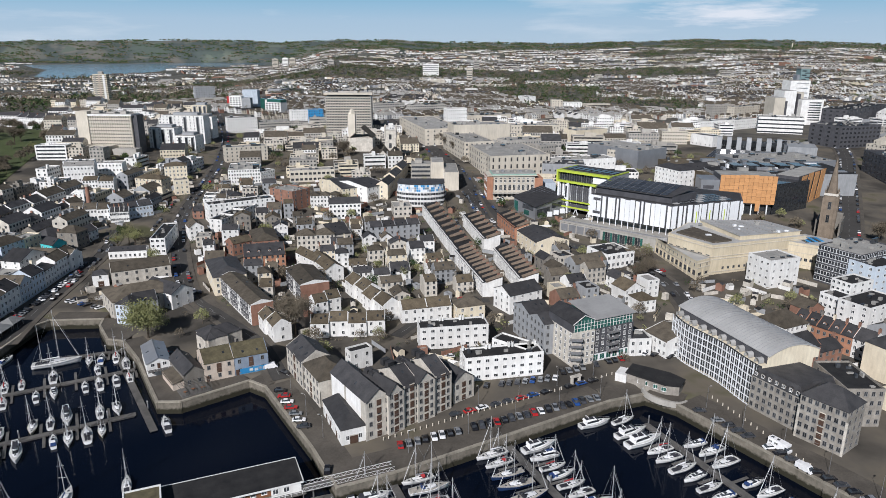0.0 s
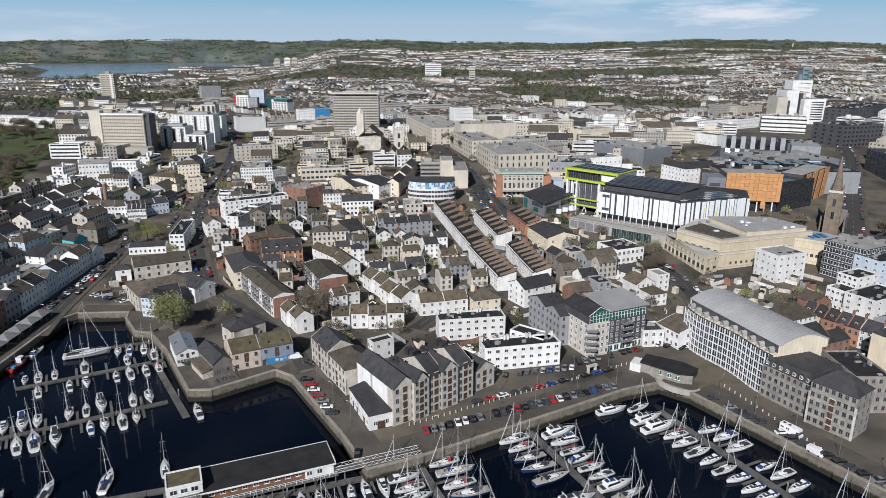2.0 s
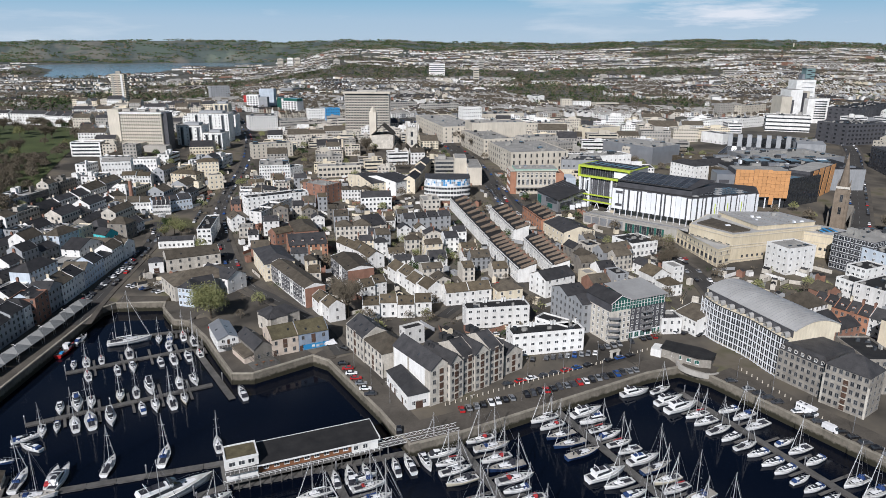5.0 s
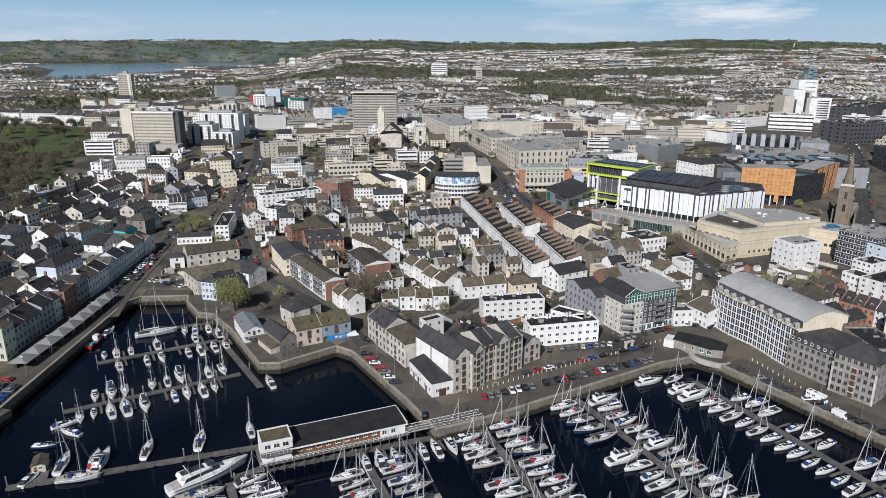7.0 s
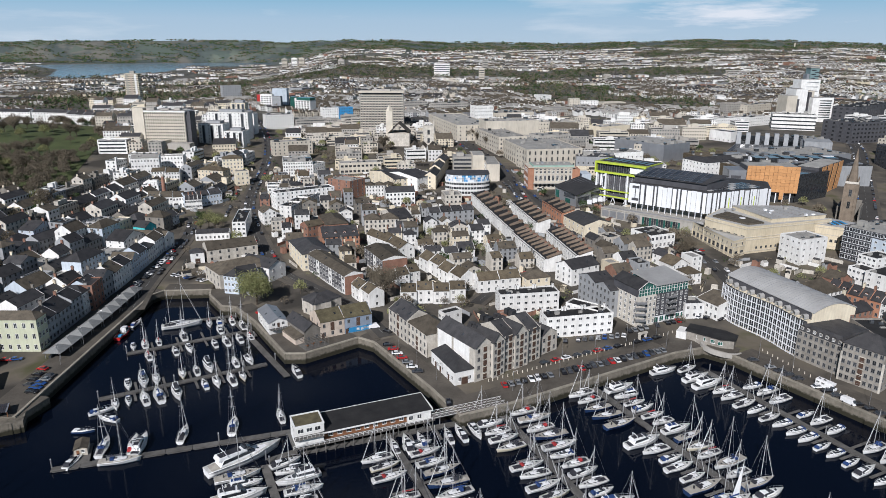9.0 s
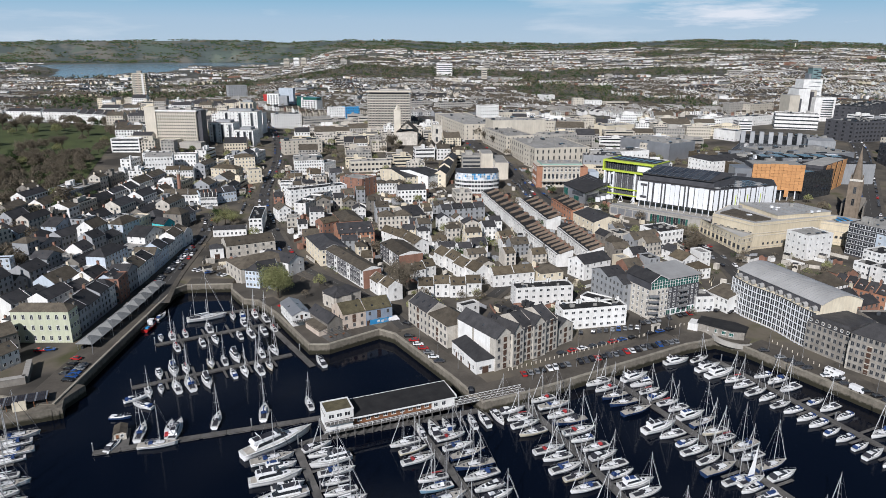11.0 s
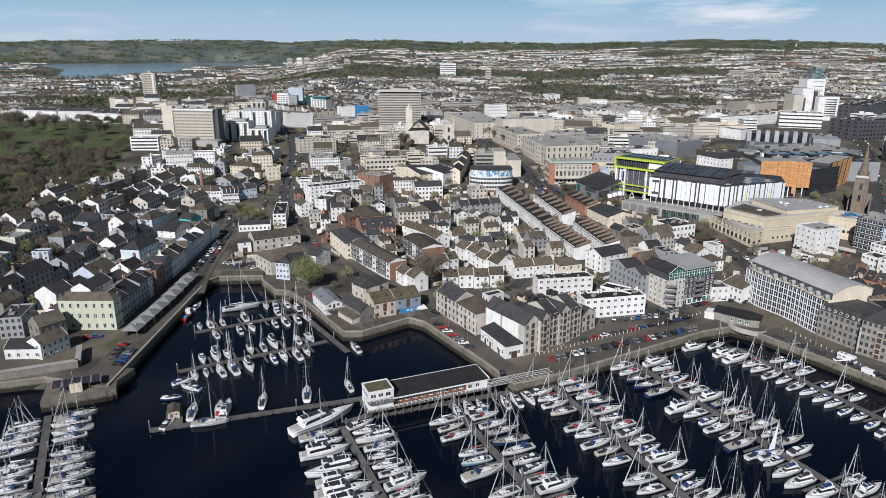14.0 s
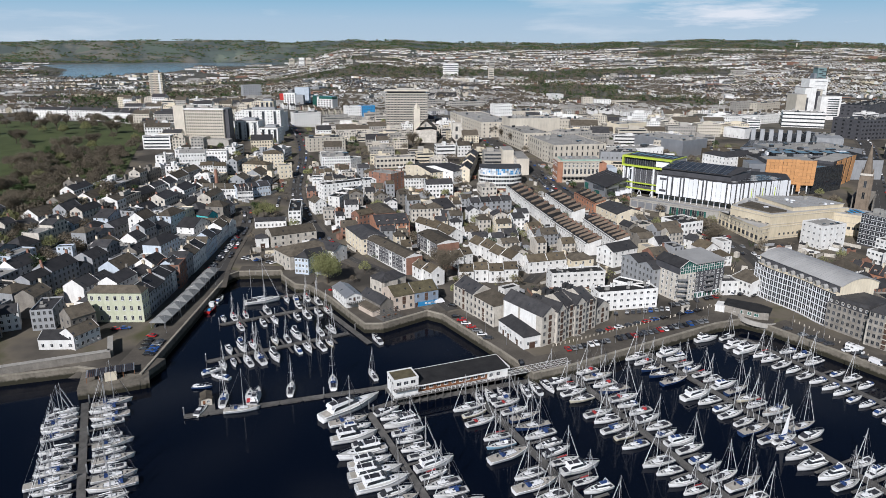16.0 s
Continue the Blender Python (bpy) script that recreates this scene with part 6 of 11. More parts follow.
def glass_top_flats():
    W, D, H = 28.0, 17.0, 13.6
    t = local(48.5, 232.3, 24.5, "stone and dark-brick flats under a green glass storey", "apartment_block", "apartments", 4.35, W, D)
    cut = 9.5
    part("wall", boxes((0, 0, -4, cut, D, H)), STONE, t, "pale rendered corner wing")
    part("brick_wing", boxes((cut, 0.6, 3.4, W, D, H)), DARK_R, t, "dark brick upper floors")
    part("shopfront", boxes((cut, 0.9, -4, W, D, 3.4)), WHITE_P, t, "white ground floor with glazed shops")
    part("glass_storey", boxes((0.6, 0.9, H, W - 0.6, D - 0.6, H + 4.2)), GLASS_G, t, "green glazed top storey")
    for i in range(19):
        x = 0.6 + (W - 1.2) * i / 18
        part("mullion", boxes((x - 0.06, 0.78, H, x + 0.06, 0.96, H + 4.2)), FRAME_W, t)
    for z in (1.4, 2.8):
        part("transom", boxes((0.5, 0.8, H + z, W - 0.5, 0.95, H + z + 0.1)), FRAME_W, t)
    part("side_cladding", boxes((-0.12, 0.9, H, 0.6, D, H + 3.4)), DARK_R, t, "dark cladding on the side")
    bm = bmesh.new()
    slab(bm, ((-0.6, 0.2, H + 3.6), (4.6, 0.2, H + 6.6), (4.6, D + 0.3, H + 6.6), (-0.6, D + 0.3, H + 3.6)), 0.2)
    slab(bm, ((4.6, 0.2, H + 6.6), (9.4, 0.2, H + 4.3), (9.4, D + 0.3, H + 4.3), (4.6, D + 0.3, H + 6.6)), 0.2)
    part("gable_roof", bm, SLATE, t, "dark slate gabled roof")
    bm = bmesh.new()
    slab(bm, ((0.2, 0.86, H + 3.7), (9.0, 0.86, H + 3.7), (9.0, 0.86, H + 4.3), (4.6, 0.86, H + 6.3)), 0.1)
    part("gable_glass", bm, GLASS_G, t, "green glazed gable")
    bm = bmesh.new()
    tube(bm, (-0.6, 0.1, H + 3.5), (4.6, 0.1, H + 6.55), 0.16, 0.16, 4)
    tube(bm, (4.6, 0.1, H + 6.55), (9.4, 0.1, H + 4.25), 0.16, 0.16, 4)
    part("bargeboard", bm, FRAME_W, t, "white bargeboard")
    bm = bmesh.new()
    slab(bm, ((9.0, 0.0, H + 4.2), (W + 0.6, 0.0, H + 4.2), (W + 0.6, D + 0.5, H + 5.6), (9.0, D + 0.5, H + 5.6)), 0.3)
    part("metal_roof", bm, METAL_R, t, "pale grey metal roof")
    me = window_mesh(1.1, 1.6)
    for k in range(5):
        for i in range(3):
            put_window(t, me, 4.2 + 2.2 * i, 0, 1.0 + 2.65 * k, 0)
        for i in range(5):
            put_window(t, me, 0, 2.2 + 3.1 * i, 1.0 + 2.65 * k, -math.pi / 2)
    for k in range(4):
        for i in range(7):
            put_window(t, me, cut + 1.7 + 2.55 * i, 0.6, 4.0 + 2.5 * k, 0)
    for i in range(6):
        put_window(t, window_mesh(2.2, 2.4, GLASS_G), cut + 1.7 + 3.0 * i, 0.9, 0.4, 0)
    rail = lambda w, d: boxes((-w / 2, -d, 0, w / 2, 0.05, 0.14), (-w / 2, -d, 0.14, w / 2, -d + 0.04, 1.1), (-w / 2, -d, 0.14, -w / 2 + 0.04, 0, 1.1), (w / 2 - 0.04, -d, 0.14, w / 2, 0, 1.1))
    bal = mesh("balcony", rail(4.4, 1.9), STEEL)
    for k in range(4):
        ob = part("balcony", bal, None, t)
        ob.matrix_local = Matrix.Translation((1.2, 0.2, 3.2 + 2.6 * k)) @ Matrix.Rotation(-0.4, 4, 'Z')
        for x in (cut + 8.2,):
            ob = part("balcony", bal, None, t)
            ob.matrix_local = Matrix.Translation((x, 0.6, 3.9 + 2.5 * k))


def barrel_flats():
    """Curved harbour flats: a white lattice of balconies under a barrel roof."""
    L, D, H = 47.0, 21.0, 15.5
    t = local(90.0, 247.4, -72.0, "curved apartment block with white lattice front and metal barrel roof", "apartment_block", "apartments", 4.35, L, D)
    curve = lambda s: -1.1 * math.sin(math.pi * s / L) - 1.0 * math.sin(2.6 * math.pi * s / L)
    n_ = 48
    bm = bmesh.new()
    pts = [(L * i / n_, curve(L * i / n_) + 1.0) for i in range(n_ + 1)] + [(L, D), (0, D)]
    prism(pts, -4, H, bm=bm)
    part("wall", bm, CREAM, t, "cream rendered core and end wall")
    cols, rows = 20, 6
    bay, post, beam = {}, None, None
    for i in range(cols):
        s0, s1 = L * i / cols, L * (i + 1) / cols
        a, b_ = Vector((s0, curve(s0), 0)), Vector((s1, curve(s1), 0))
        turn, w = math.atan2(b_.y - a.y, b_.x - a.x), (b_ - a).length
        ob = part("pane", boxes((-w / 2 + 0.03, 0.86, 0.3, w / 2 - 0.03, 0.99, H - 0.2)), GLASS, t)
        ob.matrix_local = Matrix.Translation((*((a + b_) / 2).xy, 0)) @ Matrix.Rotation(turn, 4, 'Z')
        bm = boxes((-0.16, -0.16, -0.4, 0.16, 0.14, H - 0.1), *[(0.16, -0.12, 2.6 * k + 0.1, w - 0.16, 0.12, 2.6 * k + 0.36) for k in range(7) if 2.6 * k < H - 0.5])
        for k in range(7):
            if k < 6:
                box(bm, w / 2 - 0.05, -0.05, 2.6 * k + 0.36, w / 2 + 0.05, 0.05, min(2.6 * k + 2.7, H - 0.1))
        ob = part("lattice_bay", mesh("lattice_bay", bm, WHITE_P), None, t)
        ob.matrix_local = Matrix.Translation(a) @ Matrix.Rotation(turn, 4, 'Z')
        for k in range(1, 6):
            ob = part("balcony", boxes((0.1, 0.14, 2.6 * k, w - 0.1, 0.84, 2.6 * k + 0.14)), FRAME_G, t)
            ob.matrix_local = Matrix.Translation(a) @ Matrix.Rotation(turn, 4, 'Z')
    bm = bmesh.new()
    m_ = 14
    prof = [(0.6 + (D + 0.2) * k / m_, H + 1.2 + 4.6 * math.sin(math.pi * (0.12 + 0.76 * k / m_)) - 4.6 * math.sin(math.pi * 0.12)) for k in range(m_ + 1)]
    skin = [[[bm.verts.new((x, y + 1.4, z + 2 - t)) for y, z in prof] for x in (-0.4, L + 0.4)] for t in (0, 0.25)]
    for i in range(m_):
        bm.faces.new((skin[0][0][i], skin[0][1][i], skin[0][1][i + 1], skin[0][0][i + 1]))
        bm.faces.new((skin[1][0][i + 1], skin[1][1][i + 1], skin[1][1][i], skin[1][0][i]))
        for e in (0, 1):
            bm.faces.new((skin[0][e][i], skin[0][e][i + 1], skin[1][e][i + 1], skin[1][e][i]))
    for i in (0, m_):
        bm.faces.new((skin[0][0][i], skin[0][1][i], skin[1][1][i], skin[1][0][i]))
    bmesh.ops.recalc_face_normals(bm, faces=bm.faces)
    part("barrel_roof", bm, METAL_R, t, "pale metal barrel roof")
    for i in range(31):
        x = L * i / 30
        bm = bmesh.new()
        for (y0, z0), (y1, z1) in zip(prof, prof[1:]):
            tube(bm, (x, y0 + 1.4, z0 + 2.05), (x, y1 + 1.4, z1 + 2.05), 0.06, 0.06, 4)
        part("roof_seam", bm, ZINC, t)
    for x0, x1 in ((0, 0.3), (L - 0.3, L)):
        bm = bmesh.new()
        lo = [bm.verts.new((x0, y + 1.4, H)) for y, z in prof] + [bm.verts.new((x0, y + 1.4, z + 1.9)) for y, z in prof[::-1]]
        hi = [bm.verts.new((x1, v.co.y, v.co.z)) for v in lo]
        bm.faces.new(lo)
        bm.faces.new(hi[::-1])
        for i in range(len(lo)):
            bm.faces.new((lo[i], hi[i], hi[(i + 1) % len(lo)], lo[(i + 1) % len(lo)]))
        part("gable_wall", bm, CREAM, t)
    part("penthouse", boxes((0.4, 2.4, H, L - 0.4, D, H + 3.0)), DARK_R, t, "dark recessed penthouse storey")
    for i in range(10):
        x = 2.2 + (L - 4.4) * i / 9
        y = curve(x) + 0.6
        bm = bmesh.new()
        ring = [(r * math.cos(math.pi * k / 8), 0.8 + r * math.sin(math.pi * k / 8)) for r in (1.0, 0.86) for k in ((range(9)) if r == 1.0 else range(8, -1, -1))]
        ring = [(1.0, 0.0)] + ring[:9] + [(-1.0, 0.0), (-0.86, 0.0)] + ring[9:] + [(0.86, 0.0)]
        f_, k_ = [bm.verts.new((u, 0, v)) for u, v in ring], [bm.verts.new((u, 2.2, v)) for u, v in ring]
        for i in range(len(ring)):
            bm.faces.new((f_[i], f_[(i + 1) % len(ring)], k_[(i + 1) % len(ring)], k_[i]))
        bm.faces.new(f_[::-1])
        bm.faces.new(k_)
        bmesh.ops.recalc_face_normals(bm, faces=bm.faces)
        ob = part("roof_pod", bm, METAL_R, t, "pale rounded penthouse hood")
        ob.location = (x, y, H + 0.3)


def leisure_hall():
    """Black hall hung with white strips, under a raised roof of solar panels."""
    a, k, e = Vector((92.1, 417.6, 0)), Vector((132.0, 384.2, 0)), Vector((179.6, 400.2, 0))
    g = 9.0
    t = empty("leisure_hall", pose(a.x, a.y, g), "black leisure hall hung with tall white panels", "leisure centre")
    pts = [(p.x - a.x, p.y - a.y) for p in (a, k, e, Vector((187, 421, 0)), Vector((138, 449, 0)), Vector((112, 437, 0)))]
    for p, q in ((a, k), (k, e)):
        c = (p + q) / 2
        claim(c.x, c.y, math.degrees(math.atan2(q.y - p.y, q.x - p.x)), (q - p).length, 30)
    claim(140, 420, 0, 80, 44)
    part("hall", prism(pts, 8.6, 22.4), DARK_R, t)
    part("base", prism([(x * 0.93 + 4, y * 0.93 + 4) for x, y in pts], -5, 8.6), CONCRETE, t, "concrete podium under the hall")
    part("roof", prism([(x * 0.975 + 1.5, y * 0.975 + 0.6) for x, y in pts], 22.4, 22.7), SLATE, t)
    ua, ue = (k - a).normalized(), (e - k).normalized()
    na, ne = Vector((ua.y, -ua.x, 0)), Vector((ue.y, -ue.x, 0))
    # raised storey over the longer wing
    up_ = [a - na * 4.5 + ua * 1.0, k - na * 4.5 - ua * 2.0, k - na * 27 + ua * 4, a - na * 27 + ua * 8]
    part("raised_storey", prism([(p.x - a.x, p.y - a.y) for p in up_], 22.7, 27.0), DARK_R, t, "black set-back upper storey")
    bm = bmesh.new()
    slab(bm, [(p.x - a.x, p.y - a.y, z) for p, z in zip((up_[0] + na * 1.5, up_[1] + na * 1.5, up_[2], up_[3]), (27.1, 27.1, 30.0, 30.0))], 0.35)
    part("raised_roof", bm, SLATE, t, "dark sloping roof")
    o, q = up_[0] + na * 1.5 - a, (up_[3] - up_[0] - na * 1.5)
    tilt = math.atan2(2.9, q.length)
    pane = mesh("solar_panel", boxes((-1.75, -1.9, 0, 1.75, 1.9, 0.1)), GLASS)
    rib = mesh("roof_rib", boxes((-0.09, -12, 0, 0.09, 12, 0.3)), STEEL)
    turn = Matrix.Rotation(math.atan2(ua.y, ua.x), 4, 'Z') @ Matrix.Rotation(tilt, 4, 'X')
    for i in range(11):
        for j in range(5):
            c = o + ua * (3.2 + 4.1 * i) - na * (2.6 + 4.5 * j)
            ob = part("solar_panel", pane, None, t)
            ob.matrix_local = Matrix.Translation((c.x, c.y, 27.25 + (2.6 + 4.5 * j) * math.tan(tilt))) @ turn
        c = o + ua * (1.2 + 4.1 * i) - na * 12.2
        ob = part("roof_rib", rib, None, t)
        ob.matrix_local = Matrix.Translation((c.x, c.y, 27.2 + 12.2 * math.tan(tilt))) @ turn
    flat_pane = Matrix.Rotation(math.atan2(ue.y, ue.x), 4, 'Z')
    for i in range(10):
        for j in range(4):
            c = k - a + ue * (5 + 4.2 * i) - ne * (4 + 4.6 * j)
            ob = part("roof_light", pane if (i * 3 + j) % 4 else mesh("roof_light", boxes((-1.75, -1.9, 0, 1.75, 1.9, 0.25)), METAL_R), None, t)
            ob.matrix_local = Matrix.Translation((c.x, c.y, 22.78)) @ flat_pane
            if j < 3:
                bm = bmesh.new()
                tube(bm, (c.x - 2, c.y, 22.7), (c.x + 2, c.y + 1, 23.3), 0.12, 0.12, 5)
                part("roof_pipe", bm, STEEL, t)
    rnd = random.Random(4)
    for p, q, u, n2 in ((a, k, ua, na), (k, e, ue, ne)):
        s, full, turn = 0.3, (q - p).length, math.atan2(u.y, u.x)
        if p is a:
            bm = boxes((0, -0.35, 0, 7.4, 0, 13.4))
            ob = part("panel", bm, WHITE_P, t, "wide white sign panel")
            ob.matrix_local = Matrix.Translation((n2.x * 0.25, n2.y * 0.25, 8.9)) @ Matrix.Rotation(turn, 4, 'Z')
            for x0, x1, z0, z1 in ((2.4, 7.2, 10.4, 12.0), (2.4, 7.2, 2.0, 3.6), (4.4, 4.9, 3.6, 10.4)):
                ob = part("box_window", boxes((x0, -0.55, z0, x1, -0.3, z1)), DARK_R, t, "dark boxed sign")
                ob.matrix_local = Matrix.Translation((n2.x * 0.25, n2.y * 0.25, 8.9)) @ Matrix.Rotation(turn, 4, 'Z')
            s = 8.4
        while s < full - 1:
            w = min(rnd.choice((1.3, 2.4, 3.0, 3.2, 3.2)), full - s)
            c = p + u * s + n2 * 0.25 - a
            ob = part("panel", boxes((0, -0.25, 0, w, 0, 13.4 + rnd.uniform(-0.4, 0.4))), WHITE_P, t)
            ob.matrix_local = Matrix.Translation((c.x, c.y, 8.9)) @ Matrix.Rotation(turn, 4, 'Z')
            s += w + rnd.choice((0.15, 0.6, 1.1, 1.4))
        for i in range(int(full / 4)):
            c = p + u * (2 + 4 * i) - a + n2 * 0.1
            bm = bmesh.new()
            tube(bm, (c.x, c.y, -4), (c.x, c.y, 8.7), 0.26, 0.26, 8)
            part("column", bm, WHITE_P, t)
    for d_ in (17.0, 26.5, 37.0):
        c = k + ue * d_ + ne * 0.4 - a
        ob = part("lime_strip", boxes((0, -0.2, 0, 0.6, 0, 8.5)), LIME, t)
        ob.matrix_local = Matrix.Translation((c.x, c.y, 9.6)) @ Matrix.Rotation(math.atan2(ue.y, ue.x), 4, 'Z')
    along = Matrix.Rotation(math.atan2(ua.y, ua.x), 4, 'Z')
    for row, m, label in (((-14, -12, -6, 58, 3, 4.6), CONCRETE, "long concrete podium"), ((-14, -12.3, 4.6, 58, -12, 5.6), CONCRETE, "podium parapet"), ((-14, -9, 4.6, 58, -8.7, 5.7), STEEL, "steel railing")):
        part("podium", boxes(row), m, t, label).matrix_local = along
    for i in range(16):
        part("green_pane", boxes((16 + i * 1.6, -12.2, -2.0, 17.4 + i * 1.6, -12.0, 3.4)), GLASS_G if i % 3 == 0 else GLASS, t).matrix_local = along
    for i in range(5):
        part("wall_panel", boxes((-13 + i * 5.6, -12.15, -1, -8.2 + i * 5.6, -12.0, 3.8)), ZINC, t).matrix_local = along
    # the glazed box in its lime frame
    f = empty("glazed_box", pose(78.0, 463.5, 10.0, 0, 0, -42.5), "black glazed block inside a lime-green frame", "building")
    W, D, H = 40.5, 26.0, 28.8
    claim(102, 460, -42.5, W, D)
    part("block", boxes((0.6, 1.6, 3.5, W - 0.6, D, H - 7.4)), DARK_R, f)
    part("top_storey", boxes((1.0, 1.6, H - 7.4, W - 1.0, D, H - 0.7)), GLASS, f, "glazed top storey")
    part("rear_wall", boxes((W - 1.0, 3, H - 7.4, W - 0.2, D, H - 0.6), (0.2, 3, H - 7.4, 1.0, D, H - 0.6)), GREY_R, f, "grey side wall")
    for r in ((0, -0.6, H - 1.3, W, 3.0, H), (0, -0.6, H - 8.2, W, 1.6, H - 7.0), (0, -0.6, H - 7.0, 1.2, 3.0, H - 1.3), (W - 1.2, -0.6, H - 7.0, W, 3.0, H - 1.3), (0, 3.0, H - 0.7, 1.0, D, H), (W - 1, 3.0, H - 0.7, W, D, H)):
        part("lime_frame", boxes(r), LIME, f)
    part("roof", boxes((1.0, 3.0, H - 0.65, W - 1.0, D, H - 0.2)), SLATE, f)
    for i in range(8):
        part("roof_light", boxes((3 + i * 4.6, 8, H - 0.2, 6 + i * 4.6, 18, H + 0.25)), GLASS, f)
    for x in (2.0, 9.5, 27.0, 38.5):
        part("white_fin", boxes((x - 0.6, -0.5, -1, x + 0.6, 0.9, H - 8.2)), WHITE_P, f)
    for i in range(17):
        part("mullion", boxes((11.0 + i * 1.55, 1.2, 6, 11.14 + i * 1.55, 1.65, H - 8.4)), WHITE_P if i % 3 == 0 else STEEL, f)
    for i in range(20):
        part("mullion", boxes((1.6 + i * 1.9, 1.3, H - 7.0, 1.72 + i * 1.9, 1.62, H - 1.3)), STEEL, f)
    for x in (1.4, 4.2, 6.9):
        part("white_panel", boxes((x, 1.2, 6, x + 1.3, 1.62, H - 8.4)), WHITE_P, f)
    part("white_panel", boxes((27.5, 1.1, H - 6.4, 38, 1.6, H - 2)), WHITE_P, f, "white panels in the glazing")
    for z in (3.6, 8.0):
        part("lime_band", boxes((-0.6, -0.6, z, W * 0.78, 0.3, z + 0.9)), LIME, f)
    part("balcony", boxes((-0.4, -0.4, 3.2, W * 0.78, 1.6, 3.6)), CONCRETE, f)
    for x in (4, 14, 24, 33):
        bm = bmesh.new()
        tube(bm, (x, 0.5, -2), (x + 2.2, 0.5, 3.3), 0.3, 0.3, 6)
        tube(bm, (x + 4.4, 0.5, -2), (x + 2.2, 0.5, 3.3), 0.3, 0.3, 6)
        part("strut", bm, WHITE_P, f)
    part("tall_window", boxes((6.2, 0.9, 9.5, 10.0, 1.62, 19.0)), WHITE_P, f, "white framed tall window")
    part("pane", boxes((6.7, 0.8, 10.2, 9.5, 0.92, 18.3)), GLASS, f)


def bus_terminal():
    """Low wedge of zinc with a roof that climbs to one corner."""
    t = empty("terminal", pose(0, 0, ground(62, 460)), "low grey zinc terminal with a slanted dark roof", "terminal")
    claim(65, 462, -42, 34, 32)
    P = [(49, 462), (61, 440.5), (83, 461), (71, 484)]
    hs = (10.2, 7.6, 10.8, 13.0)
    bm = bmesh.new()
    lo, hi = [bm.verts.new((x, y, -5)) for x, y in P], [bm.verts.new((x, y, h)) for (x, y), h in zip(P, hs)]
    for i in range(4):
        bm.faces.new((lo[i], lo[(i + 1) % 4], hi[(i + 1) % 4], hi[i]))
    bm.faces.new(hi)
    part("wall", bm, ZINC, t, "pale grey metal walls")
    bm = bmesh.new()
    c = Vector((66, 462))
    slab(bm, [(*(c + (Vector(p) - c) * 1.07), h + 0.5) for p, h in zip(P, hs)], 0.5)
    part("roof", bm, SLATE, t, "dark slanted metal roof")
    a, b_, d = Vector((*P[0], 0)), Vector((*P[1], 0)), Vector((*P[2], 0))
    for p, q, spans in ((a, b_, ((0.03, 0.2, 1, 8), (0.42, 0.92, 4.6, 7.6), (0.5, 0.72, 0.6, 3.8))), (b_, d, ((0.06, 0.52, 1.5, 5.6), (0.58, 0.95, 4.2, 7.6)))):
        u = (q - p).normalized()
        for s0, s1, z0, z1 in spans:
            L = (q - p).length
            ob = part("glazing", boxes((L * s0, -0.12, z0, L * s1, 0.05, z1)), GLASS if z0 > 1 else GLASS_G, t)
            ob.matrix_local = Matrix.Translation(p) @ Matrix.Rotation(math.atan2(u.y, u.x), 4, 'Z')
    for i in range(9):
        bm = bmesh.new()
        p, q = Vector(P[0]).lerp(Vector(P[1]), (i + 0.5) / 9), Vector(P[3]).lerp(Vector(P[2]), (i + 0.5) / 9)
        tube(bm, (*p, hs[0] + (hs[1] - hs[0]) * (i + 0.5) / 9 + 0.45), (*q, hs[3] + (hs[2] - hs[3]) * (i + 0.5) / 9 + 0.45), 0.09, 0.09, 4)
        part("roof_seam", bm, ZINC, t)
    for i in range(4):
        part("coach_shelter", boxes((70 + i * 5, 446 + i * 4.6, 0, 73.4 + i * 5, 447.2 + i * 4.6, 3.2)), WHITE_P, t)


def brick_office():
    """Post-war office: brick ends, cream middle with three rows of windows, copper-edged roof."""
    W, D, H = 41.0, 18.0, 17.5
    t = local(32.0, 491.0, 3.0, "cream and brick post-war office with a green copper roof edge", "office", "office", None, W, D)
    part("wall", boxes((4.5, 0.0, -5, W - 6, D, H)), PORTLAND, t, "cream stone middle")
    part("brick_end", boxes((0, -0.6, -5, 4.5, D, H - 0.5)), BRICK_O, t, "orange-red brick end")
    part("brick_end", boxes((W - 6, -0.6, -5, W, D - 2, H - 1.5)), BRICK_O, t, "orange-red brick end")
    part("cornice", boxes((-0.2, -1.0, H, W - 4, D + 0.2, H + 0.6)), PORTLAND, t)
    part("copper_edge", boxes((3.5, -0.6, H + 0.6, W - 5, D - 0.2, H + 1.6)), COPPER, t, "green copper roof edge")
    part("roof", boxes((4.2, 0.2, H + 1.6, W - 5.6, D - 1, H + 1.8)), ROOF_G, t)
    for i in range(6):
        part("roof_plant", boxes((7 + i * 4.4, 5 + i % 3 * 2, H + 1.8, 9 + i * 4.4, 8 + i % 2 * 3, H + 3.0)), (CONCRETE, STEEL, ROOF_G)[i % 3], t)
    for k, (z, h, w) in enumerate(((2.0, 3.4, 1.9), (7.0, 4.2, 1.9), (12.8, 1.9, 1.7), (15.4, 1.0, 1.7))):
        for i in range(9):
            put_window(t, window_mesh(w, h, GLASS, FRAME_W if k else FRAME_G), 6.6 + i * 3.35, 0.0, z, 0)
        for i in range(5):
            put_window(t, window_mesh(1.6, min(h, 2.2), GLASS, FRAME_W), 0, 2.2 + i * 3.3, z, -math.pi / 2)
    part("canopy", boxes((4, -3.0, 4.9, W - 4, 0, 5.3)), CONCRETE, t)
    part("side_wing", boxes((W, 6, -5, W + 11, D + 4, 11)), PALE_BLUE, t, "pale side wing")


